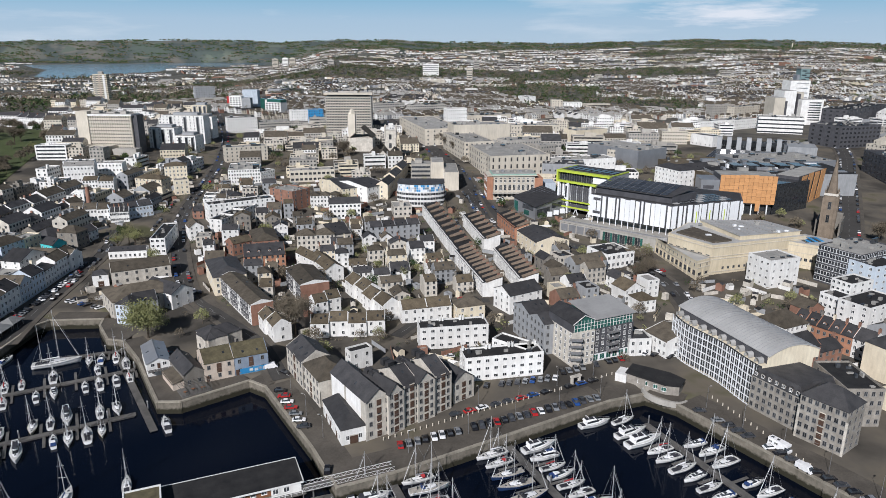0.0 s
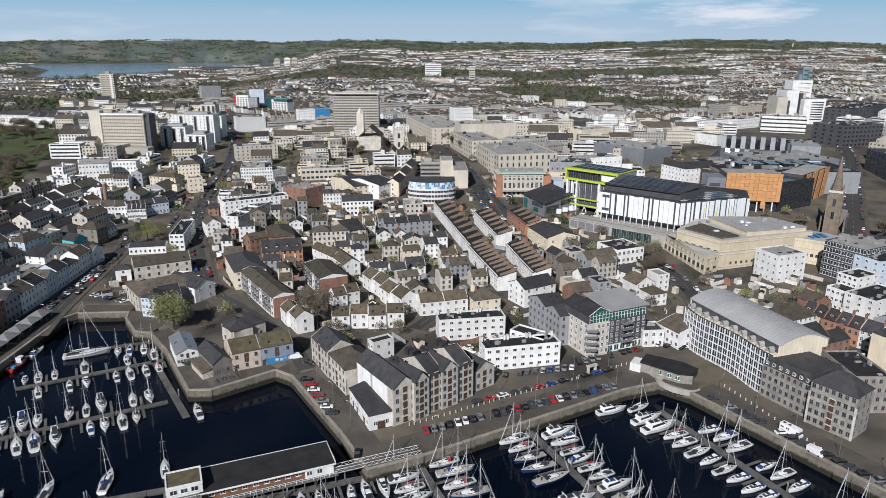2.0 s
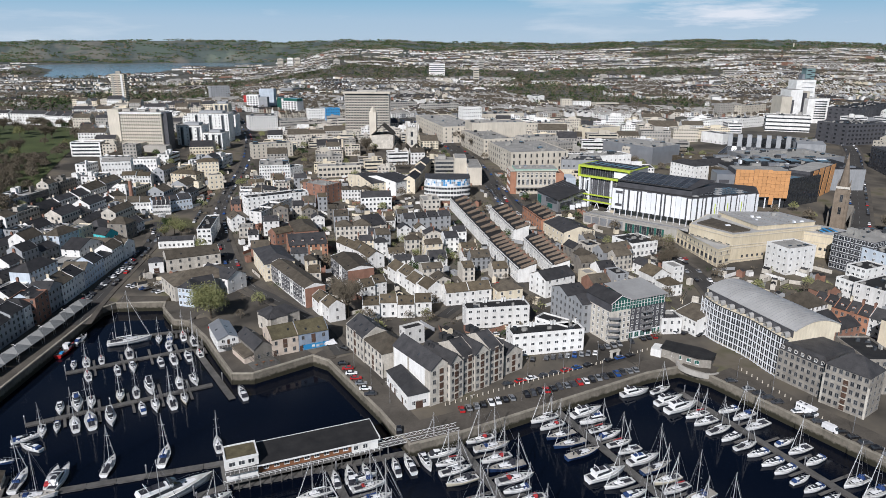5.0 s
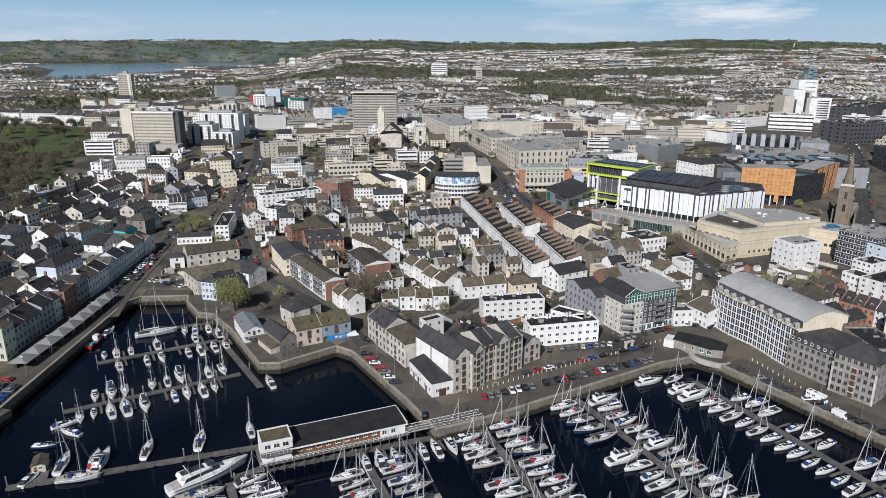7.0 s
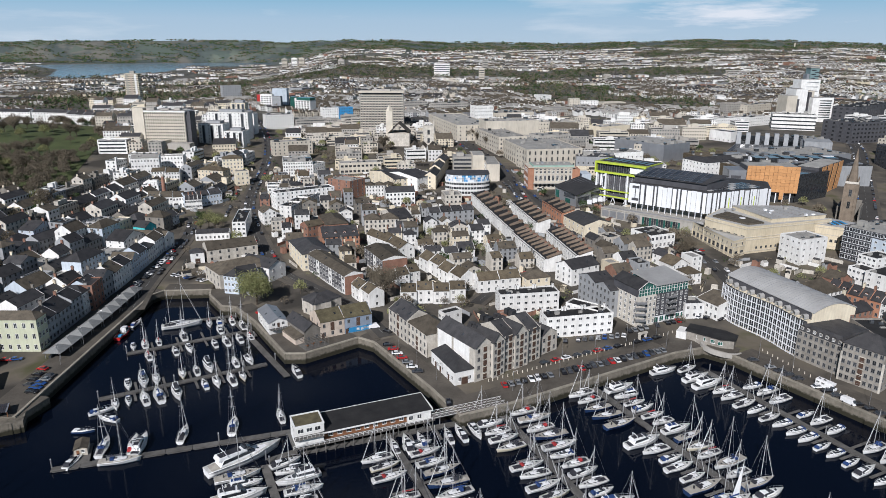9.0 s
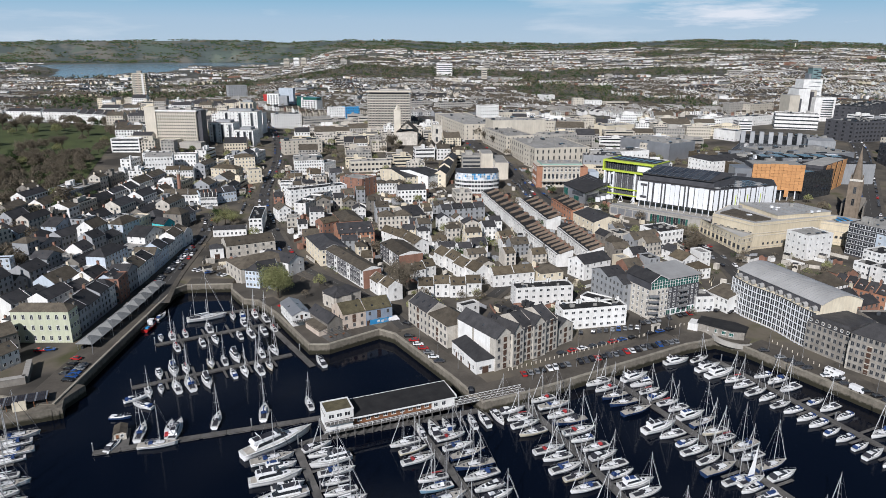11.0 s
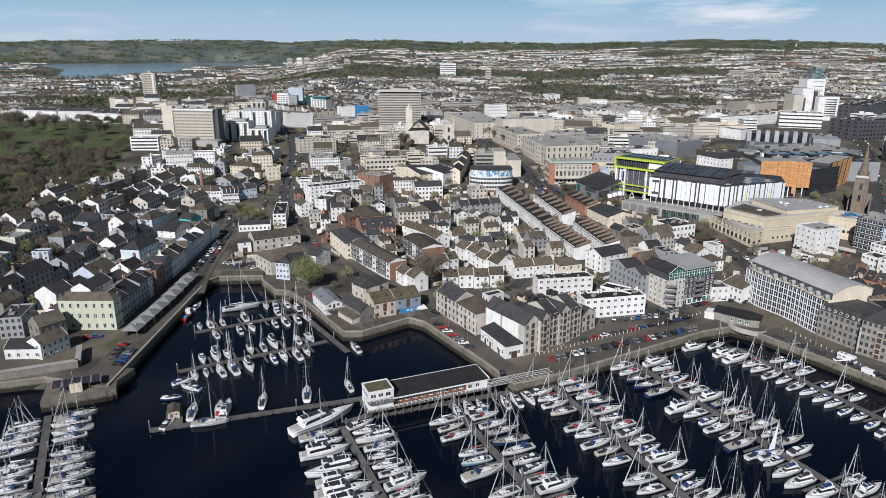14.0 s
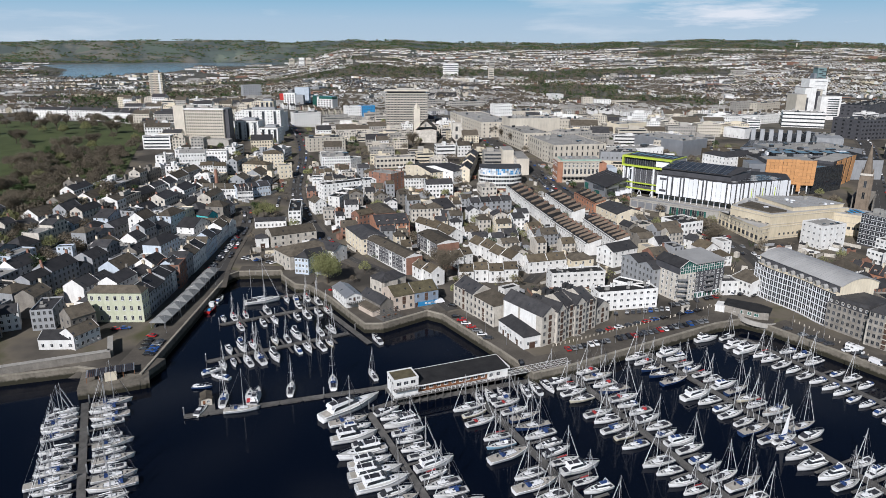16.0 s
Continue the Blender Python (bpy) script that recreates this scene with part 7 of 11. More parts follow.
def curved_office():
    """White office with a bowed front and a patterned blue top floor."""
    t = empty("office", pose(-16, 478, ground(-16, 478)), "white curved office with a blue patterned top storey", "office")
    claim(-16, 482, 4, 48, 30)
    arc = lambda r, n=14: [(r * 1.45 * math.cos(math.pi * (1.04 + 0.92 * i / n)), r * 0.8 * math.sin(math.pi * (1.04 + 0.92 * i / n)) + 3) for i in range(n + 1)]
    rear = [(17.2, 17), (-17.2, 17)]
    part("wall", prism(arc(12.0) + rear, -5, 10.2), WHITE, t)
    part("top_storey", prism(arc(11.5) + [(16.4, 16.4), (-16.4, 16.4)], 10.2, 15.2), WHITE_P, t, "white panelled top storey")
    part("roof", prism(arc(11.8) + [(16.8, 16.8), (-16.8, 16.8)], 15.2, 15.6), SLATE, t, "dark flat roof")
    ring, deck = arc(12.05, 22), arc(11.55, 32)
    for z, h in ((1.2, 1.7), (4.5, 1.7), (7.8, 1.5)):
        for (x0, y0), (x1, y1) in zip(ring, ring[1:]):
            bm = bmesh.new()
            p, q = Vector((x0, y0, z)).lerp(Vector((x1, y1, z)), 0.08), Vector((x0, y0, z)).lerp(Vector((x1, y1, z)), 0.92)
            slab(bm, (p, q, q + Vector((0, 0, h)), p + Vector((0, 0, h))), 0.1)
            part("window", bm, GLASS, t)
    rnd = random.Random(6)
    for (x0, y0), (x1, y1) in zip(deck, deck[1:]):
        u, w = math.atan2(y1 - y0, x1 - x0), math.hypot(x1 - x0, y1 - y0)
        for z in (10.5, 12.1, 13.7):
            if rnd.random() < 0.62:
                ob = part("panel", boxes((0.1, -0.1, 0, w - 0.1, 0.04, 1.4)), rnd.choice((PALE_BLUE, PALE_BLUE, ZINC, BLUE_P)), t)
                ob.matrix_local = Matrix.Translation((x0, y0, z)) @ Matrix.Rotation(u, 4, 'Z')
    b_ = empty("office", pose(-6, 543, ground(-6, 543), 0, 0, 2), "stepped grey-brown post-war concrete offices", "office")
    claim(-6, 548, 2, 44, 26)
    for r, m in (((-20, 0, -5, -4, 16, 15), CONCRETE), ((-4, -6, -5, 6, 18, 17.5), PORTLAND), ((6, -26, -5, 17, 16, 13), PORTLAND), ((-17, 3, 15, -11, 10, 18), CONCRETE)):
        part("block", boxes(r), m, b_)
        part("roof", boxes((r[0] + 0.5, r[1] + 0.5, r[5], r[3] - 0.5, r[4] - 0.5, r[5] + 0.2)), ROOF_G, b_)
    for k in range(4):
        part("ribbon_window", boxes((-19.5, -0.08, 1.6 + 3.4 * k, -4.5, 0.02, 3.2 + 3.4 * k)), GLASS, b_)
        for i in range(6):
            put_window(b_, window_mesh(1.5, 1.5), 6, -24 + i * 3.2, 1.4 + 2.9 * k, -math.pi / 2)


def hotel():
    """Long slab with banded windows, a blank pylon at one end and an end darkened for shade at the other."""
    t = empty("hotel", pose(-336.0, 632.4, 26.0, 0, 0, -4.0), "long cream hotel slab with rows of banded windows", "hotel")
    claim(-306, 640, -4, 64, 22)
    part("pylon", boxes((0, -1.0, -6, 11, 14, 35.0)), PORTLAND, t, "blank cream stair pylon")
    part("slab", boxes((11, 0, -6, 51.5, 15, 31.2)), PORTLAND, t)
    # east end away from the sun; its shade is put into the dark colour
    part("stair_end", boxes((51.5, 2, -6, 56, 14, 32)), DARK_R, t, "dark clad stair end")
    part("roof_band", boxes((8, -0.9, 31.2, 52.5, 15.6, 32.6)), WHITE, t, "white roof band")
    part("roof", boxes((8.5, -0.4, 32.6, 52, 15.0, 32.8)), ROOF_G, t)
    for r in ((12, 4, 32.8, 20, 10, 35.2), (26, 5, 32.8, 34, 11, 34.2), (40, 3, 32.8, 46, 9, 35)):
        part("roof_plant", boxes(r), CONCRETE, t)
    for k in range(10):
        z = 0.6 + 3.05 * k
        part("window_band", boxes((11.3, -0.14, z + 1.25, 51.2, 0.02, z + 2.45)), GLASS, t)
        part("spandrel", boxes((11.3, -0.3, z - 0.35, 51.2, 0.0, z + 1.2)), PORTLAND, t)
    pier = mesh("pier", boxes((0, -0.45, -2, 0.9, 0, 31.0)), PORTLAND)
    for i in range(9):
        part("pier", pier, None, t).location = (14.6 + 4.45 * i, 0, 0)
        part("pier", pier, None, t).location = (12.6 + 4.45 * i, 0, 0)
    part("podium", boxes((-12, -22, -6, 36, -2, 5.5), (-10, -20, 5.5, 2, -6, 9)), PORTLAND, t, "low cream podium")
    part("podium", boxes((38, -14, -6, 60, -3, 3.0)), CONCRETE, t, "low grey podium wing")


def civic_tower():
    t = empty("civic_tower", pose(-134.0, 789.0, 19.0, 0, 0, 0.5), "tall concrete civic tower gridded with windows", "tower")
    W, D, H = 51.5, 17.0, 47.5
    claim(-108, 797, 0, W + 4, D + 6)
    part("core", boxes((0.5, 0.5, -4, W - 0.5, D, H - 3)), GLASS, t, "dark glazing behind the grid")
    part("end_wall", boxes((-0.3, 0, -4, 0.6, D, H - 3)), CONCRETE, t)
    part("end_wall", boxes((W - 0.6, 0, -4, W + 0.3, D, H - 3)), CONCRETE, t)
    post = mesh("mullion", boxes((-0.32, -0.35, 2, 0.32, 0.5, H - 3)), CONCRETE)
    for i in range(29):
        part("mullion", post, None, t).location = (0.6 + (W - 1.2) * i / 28, 0, 0)
    for k in range(15):
        part("spandrel", boxes((0.6, -0.15, 2 + 2.95 * k, W - 0.6, 0.5, 3.3 + 2.95 * k)), PORTLAND, t)
    part("recess", boxes((2, 2, H - 3, W - 2, D - 2, H - 0.6)), DARK_R, t, "dark recessed top floor")
    part("canopy", boxes((-1.5, -2.0, H - 0.6, W + 1.5, D + 2, H + 0.9)), PORTLAND, t, "pale oversailing roof canopy")
    part("roof_plant", boxes((14, 5, H + 0.9, 36, 12, H + 3)), CONCRETE, t)


def slim_tower():
    t = empty("tower_block", pose(-569.0, 1137.0, 24.0, 0, 0, 8.0), "slim cream residential tower with pale vertical piers", "tower")
    claim(-556, 1146, 8, 26, 20)
    part("wall", boxes((0, 0, -10, 21.5, 17, 48.5)), CREAM, t)
    for x, m in ((3.6, CONCRETE), (10.2, PINK_R), (17.2, WHITE)):
        part("pier", boxes((x - 1.6, -0.3, 0, x + 1.6, 0, 48.0)), m, t)
    for k in range(16):
        part("window_band", boxes((0.6, -0.15, 1.6 + 2.95 * k, 21, 0.05, 3.0 + 2.95 * k)), GLASS, t)
        part("side_band", boxes((21.4, 1, 1.6 + 2.95 * k, 21.65, 16, 3.0 + 2.95 * k)), GLASS, t)
    part("roof_plant", boxes((8, 4, 48.5, 15, 11, 53)), CONCRETE, t)


TEAL_C = mat("grey_teal_cladding", (0.13, 0.20, 0.21), (0.20, 0.28, 0.28), 0.5, 0.2, 3, 0.05)


def college():
    """Stepped white slabs, blank but for dark slots between them, with a slim green tower behind."""
    t = empty("college_tower", pose(0, 0, 19.3), "stepped blank white slabs of a college tower", "college")
    for x, y, w, d, h, rot, m in ((430, 903, 14.0, 24, 37.5, 4, PORTLAND), (446, 916, 4.0, 18, 32, 4, DARK_R), (456, 932, 16.5, 26, 44.5, 4, WHITE), (474, 938, 4.0, 16, 40, 4, DARK_R), (489, 930, 30.0, 16, 33, 4, WHITE), (505, 1004, 29.0, 22, 54.0, 4, WHITE), (484, 968, 22, 18, 40, 4, PORTLAND)):
        claim(x, y, rot, w, d)
        part("slab", boxes((-w / 2, -d / 2, -8, w / 2, d / 2, h)), m, t).matrix_local = pose(x, y, 0, 0, 0, rot)
        part("roof", boxes((-w / 2 + 0.4, -d / 2 + 0.4, h, w / 2 - 0.4, d / 2 - 0.4, h + 0.25)), ROOF_G, t).matrix_local = pose(x, y, 0, 0, 0, rot)
    for k in range(5):
        part("slot", boxes((492, 992.6, 50 - 6.5 * k, 517, 992.95, 50.7 - 6.5 * k)), GREY_R, t)
    for k in range(8):
        part("window_band", boxes((477, 921.7, 6 + 3.2 * k, 501, 921.95, 7.2 + 3.2 * k)), GLASS, t)
    g = empty("tower_block", pose(556, 1082, 24), "slim blue-green clad residential tower", "tower")
    claim(556, 1086, 0, 20, 20)
    part("wall", boxes((-7, 0, -10, 7, 15, 63)), TEAL_C, g)
    part("wing", boxes((-11, 2, -10, -7, 14, 54)), ZINC, g)
    part("cap", boxes((-8, -1, 63, 8, 16, 65.4)), CONCRETE, g)
    for k in range(19):
        part("window_band", boxes((-5 + (k % 2) * 5, -0.15, 3 + 3.1 * k, 2 + (k % 2) * 5, 0.05, 4.6 + 3.1 * k)), GLASS, g)
    bm = bmesh.new()
    tube(bm, (0, 7, 65.4), (0, 7, 84), 0.5, 0.15, 6)
    part("mast", bm, STEEL, g)


def bay_flats():
    """White modern flats beside the hotel: stepped blocks with grey window bays."""
    for i, (x, y, rot, w, d, h) in enumerate(((-270, 668, -6, 26, 17, 20), (-246, 664, -6, 20, 18, 15.5), (-266, 712, -4, 44, 15, 27), (-290, 830, 2, 18, 17, 25), (-262, 752, -4, 26, 14, 22))):
        t = empty("apartment_block", pose(x, y, ground(x, y), 0, 0, rot), "white modern apartment block with grey window bays", "apartments")
        claim(x, y, rot, w, d)
        part("wall", boxes((-w / 2, -d / 2, -6, w / 2, d / 2, h)), WHITE if i != 3 else CREAM, t)
        part("roof", boxes((-w / 2 + 0.5, -d / 2 + 0.5, h, w / 2 - 0.5, d / 2 - 0.5, h + 0.25)), ROOF_G, t)
        part("penthouse", boxes((-w / 4, -d / 4, h, w / 3, d / 3, h + 2.6)), GREY_R, t, "grey set-back top storey")
        for u in (-0.28, 0.06, 0.36):
            part("bay", boxes((u * w - 1.5, -d / 2 - 0.7, 0, u * w + 1.5, -d / 2, h - 1)), GREY_R, t, "grey window bay")
            part("bay_glass", boxes((u * w - 1.1, -d / 2 - 0.76, 1, u * w + 1.1, -d / 2 - 0.7, h - 1.6)), GLASS, t)
        face_windows(t, w, d, h, int(h / 3), int(w / 4), 3, (1.1, 1.4), which="fr", far=True)


def student_blocks():
    """Tall flats on the far side of the centre: white slabs with sides greyed for shade, a red pavilion and green
    glazing.
    """
    t = empty("student_flats", pose(-307.8, 999.6, 20), "tall white student flats with side walls coloured as shaded", "flats")
    part("slab", boxes((0, 0, -6, 17.5, 12, 29)), WHITE, t)
    # the slab's shaded right side, its shade given by grey render
    part("dark_side", boxes((17.5, 1, -6, 30, 13, 26)), GREY_R, t, "dark grey side block")
    part("rear_tower", boxes((12, 26, -6, 34, 40, 36)), PALE_BLUE, t, "pale grey-blue rear tower")
    part("red_roof", boxes((-14, 34, 16, 6, 46, 26)), RED_P, t, "bright red upper block")
    for k in range(9):
        part("window_band", boxes(*[(1.2 + 4.1 * i, -0.1, 1.4 + 3 * k, 3.6 + 4.1 * i, 0.02, 3.0 + 3 * k) for i in range(4)]), GLASS, t)
    g = empty("student_flats", pose(-264, 1004, 20, 0, 0, -28), "white and green glazed student flats", "flats")
    part("slab", boxes((0, 0, -6, 37, 14, 24)), WHITE, g)
    part("glazed_end", boxes((-0.2, -0.3, -2, 8, 6, 25.5)), GLASS_G, g, "green glazed end")
    part("glazed_top", boxes((12, -0.2, 21, 37.2, 12, 25)), GLASS_G, g, "green glazed top floor")
    for k in range(6):
        part("window_band", boxes(*[(10 + 5.4 * i, -0.12, 2 + 3.2 * k, 13 + 5.4 * i, 0.02, 3.8 + 3.2 * k) for i in range(5)]), GLASS, g)
    for x, y, w, m in ((-289, 1008, 34, 0), (-247, 996, 38, 0)):
        claim(x, y, 0, w, 26)


def orange_mall():
    """Shopping mall with faceted walls of orange panels."""
    t = empty("shopping_mall", pose(187.6, 456.0, 10.4, 0, 0, -8.9), "shopping mall with walls of orange square panels", "shopping mall")
    claim(206, 464, -8.9, 46, 26)
    claim(258, 500, 20, 60, 50)
    claim(240, 530, 0, 110, 60)
    part("grey_wing", boxes((-12, 1, -4, 0, 20, 22.5)), ZINC, t, "grey stone wing")
    part("wing_sign", boxes((-10.5, 0.8, 16.4, -3.5, 1.0, 18.6)), DARK_R, t)
    part("core", boxes((0, 1.2, 6.4, 36.5, 22, 25.4)), DARK_R, t)
    part("entrance", boxes((1, 4, -4, 36, 20, 6.4)), GLASS, t, "dark glazed entrance below")
    for i in range(5):
        part("column", boxes((12 + i * 5, 1.2, -4, 12.7 + i * 5, 1.9, 6.4)), WHITE_P, t)
    part("glass_front", prism([(36.5, 4), (66, 26), (62, 40), (36.5, 24)], -4, 20), GLASS, t, "dark green glazed entrance hall")
    pane = mesh("panel", boxes((0.05, -0.3, 0.05, 2.95, 0, 2.4)), ORANGE)
    for i in range(12):
        shift = (0, 0.45, -0.15)[i // 4]
        for k in range((-2 if i == 8 else 0), 8):
            ob = part("panel", pane, None, t)
            ob.matrix_local = Matrix.Translation((0.2 + i * 3.04, 1.0 - 0.35 * (i // 4 % 2) - 0.1 * k, 6.8 + k * 2.45 + shift)) @ Matrix.Rotation(radians(2), 4, 'X')
    side = empty("mall_wing", pose(249.7, 468.5, 8.5, 0, 0, 43.8), "mall wing with leaning orange panel walls", "shopping mall")
    part("core", boxes((0, 2.4, -4, 50, 18, 24)), DARK_R, side)
    part("roof", boxes((0.4, 2.8, 24, 49.6, 17.6, 24.3)), ROOF_G, side)
    part("roof", boxes((0.6, 1.6, 25.4, 36.2, 21.6, 25.7)), ROOF_G, t)
    for i in range(16):
        for k in range(10 if i % 4 != 3 else 0):
            ob = part("panel", pane, None, side)
            ob.matrix_local = Matrix.Translation((0.2 + i * 3.1 + 0.1 * k, 2.0 - 0.16 * k, k * 2.45 + 0.2 + 0.5 * (i // 4 % 2))) @ Matrix.Rotation(radians(3.5), 4, 'X')
    m = empty("mall_roof", pose(215, 505, 10.4), "wide grey shopping mall roof with plant", "shopping mall")
    part("block", boxes((-10, 0, -4, 95, 62, 18)), GREY_R, m)
    part("roof", boxes((-9.5, 0.5, 18, 94.5, 61.5, 18.3)), FELT, m)
    rnd = random.Random(8)
    for i in range(60):
        x, y, w = rnd.uniform(-5, 85), rnd.uniform(3, 55), rnd.uniform(1.5, 9)
        part("roof_plant", boxes((x, y, 18.3, x + w, y + rnd.uniform(2, 6), 18.3 + rnd.uniform(0.6, 3.0))), rnd.choice((STEEL, ZINC, WHITE_P, DARK_R, ROOF_G, SLATE, GLASS)), m)
    for i in range(6):
        part("pitched_light", prism([(10 + i * 12, 20), (18 + i * 12, 20), (18 + i * 12, 34), (10 + i * 12, 34)], 18.3, 21.0), GLASS, m)
    f = empty("finned_hall", pose(262, 655, 17, 0, 0, -22), "grey hall with a row of tall slanted fins", "shopping mall")
    claim(290, 650, -22, 66, 40)
    part("block", boxes((0, 0, -4, 64, 36, 13)), GREY_R, f)
    part("roof", boxes((0.5, 0.5, 13, 63.5, 35.5, 13.3)), FELT, f)
    part("end_block", boxes((60, -16, -4, 84, 14, 16)), GREY_R, f, "plain grey end block")
    for i in range(7):
        bm = bmesh.new()
        v = [bm.verts.new(p) for p in ((i * 8.6, -5, 0), (i * 8.6 + 4.2, -5, 0), (i * 8.6 + 4.2, 6, 0), (i * 8.6, 6, 0), (i * 8.6, -1, 20), (i * 8.6 + 4.2, -1, 20), (i * 8.6 + 4.2, 6, 20), (i * 8.6, 6, 20))]
        for q in ((4, 5, 6, 7), (0, 1, 5, 4), (1, 2, 6, 5), (2, 3, 7, 6), (3, 0, 4, 7)):
            bm.faces.new([v[j] for j in q])
        part("fin", bm, GREY_R, f)
        part("glazing", boxes((i * 8.6 + 4.2, 0, 2, i * 8.6 + 8.6, 0.4, 17)), GLASS, f)
    bm = bmesh.new()
    slab(bm, ((-8, -24, 4), (60, -22, 4), (62, -4, 9), (0, -4, 9)), 0.3)
    part("atrium_roof", bm, GLASS, f, "dark glass atrium roof")
    for i in range(14):
        bm = bmesh.new()
        tube(bm, (-8 + i * 5.2, -24, 4.1), (i * 4.76, -4, 9.1), 0.15, 0.15, 4)
        part("atrium_rib", bm, ZINC, f)


def theatre():
    """Cream theatre: a high plain hall, a low windowed front wing and a rear wing, with cornices and stepped flat roofs."""
    claim(157, 360, 18, 66, 46)
    claim(128, 350, -75, 44, 14)
    claim(202, 355, -40, 28, 24)
    up_ = Vector((0, 0, 1))
    for label, pts, top, edges in (("low cream theatre front with deep windows below its cornice", [(129.4, 330.7), (138.4, 336.6), (123.4, 361.8), (128, 375), (121.5, 374)], 15.0, ((4, 0, 10, 2.6, 2.2), (0, 1, 2, 1.4, 2.2))),
                                   ("high cream theatre hall with stepped grey roofs", [(139.3, 338.2), (197.7, 357.5), (186, 383), (143, 386), (124.2, 362.6)], 21.3, ((0, 1, 0, 0, 0), (4, 0, 6, 1.2, 9.4))),
                                   ("cream rear hall with windows and blue roof panels", [(186.6, 354), (201.8, 343.1), (217, 353), (203, 370), (190, 362)], 19.0, ((0, 1, 7, 1.6, 4.0), (1, 2, 7, 1.6, 4.0)))):
        x, y = pts[0]
        g = ground(x, y)
        t = empty("theatre_wing", pose(x, y, g), label, "theatre")
        P = [(a - x, b_ - y) for a, b_ in pts]
        H = top - g
        cx, cy = sum(p[0] for p in P) / len(P), sum(p[1] for p in P) / len(P)
        grow = lambda k: [(cx + (a - cx) * k, cy + (b_ - cy) * k) for a, b_ in P]
        part("wall", prism(P, -6, H - 0.6), BATH, t)
        part("parapet", prism(grow(1.004), H - 0.6, H), BATH, t)
        part("roof", prism(grow(0.975), H, H + 0.06), METAL_R, t, "grey flat roof with seams")
        for z in (H - 1.6, H * 0.6, 1.4):
            part("cornice", prism(grow(1.012), z, z + 0.35), PORTLAND, t, "pale projecting cornice")
        for i, j, count, tall, z0 in edges:
            a, b_ = Vector((*P[i], 0)), Vector((*P[j], 0))
            u, L = (b_ - a).normalized(), (b_ - a).length
            face = Matrix.Translation(a) @ Matrix.Rotation(math.atan2(u.y, u.x), 4, 'Z')
            for k in range(count):
                q = L * (k + 0.5) / count
                part("pilaster", boxes((q - L / count / 2 - 0.25, -0.3, 0.2, q - L / count / 2 + 0.25, 0.1, H * 0.6)), BATH, t).matrix_local = face
                part("window", window_mesh(min(2.4, L / count * 0.6), tall, GLASS, FRAME_G), None, t).matrix_local = face @ Matrix.Translation((q, -0.02, z0))
                if top < 16:
                    part("window", window_mesh(0.7, 1.5, GLASS, FRAME_G), None, t).matrix_local = face @ Matrix.Translation((q, -0.02, H * 0.6 + 0.8))
            if not count:
                for q in (8, 11.5, 15, 18.5, 22, 25.5):
                    part("window", window_mesh(1.3, 1.4, GLASS, FRAME_G), None, t).matrix_local = face @ Matrix.Translation((q, -0.02, 2.6))
                part("string_course", boxes((0, -0.2, 8.2, L, 0.1, 8.6)), PORTLAND, t).matrix_local = face
        if top > 21:
            part("upper_hall", prism([(18, 10), (55.5, 21), (45, 43), (9, 44)], H, H + 2.4), BATH, t)
            part("upper_roof", prism([(17.6, 9.6), (56, 20.8), (45.2, 43.4), (8.6, 44.4)], H + 2.4, H + 2.65), METAL_R, t, "raised pale grey roof")
            part("stage_roof", prism([(2, 4), (13, 8), (2, 34), (-11, 24)], H + 0.06, H + 1.0), SLATE_B, t, "brown-grey lower roof")
            for k in range(6):
                part("roof_seam", prism([(18 + k * 6.4, 11 + k * 1.9), (18.3 + k * 6.4, 11.1 + k * 1.9), (9.3 + k * 6.0, 43.8), (9 + k * 6.0, 43.8)], H + 2.65, H + 2.8), ROOF_G, t)
            rnd = random.Random(9)
            for _ in range(16):
                u, v = rnd.uniform(0, 48), rnd.uniform(12, 40)
                h0 = H + (2.65 if u > 20 else 1.0)
                part("roof_plant", boxes((u, v, h0, u + rnd.uniform(0.8, 3), v + rnd.uniform(0.6, 2), h0 + rnd.uniform(0.4, 1.3))), rnd.choice((STEEL, ROOF_G, WHITE_P)), t)
        elif top == 19.0:
            for i in range(6):
                part("roof_panel", boxes((8 + i * 1.9, -2 + i * 0.4, H + 0.06, 9.7 + i * 1.9, 8, H + 0.25)), BLUE_P if i % 2 else GLASS, t, "blue roof panel")


SANDSTONE = mat("brown_sandstone", (0.13, 0.105, 0.08), (0.26, 0.21, 0.16), 0.9, 0.3, 2.0, 0.4)


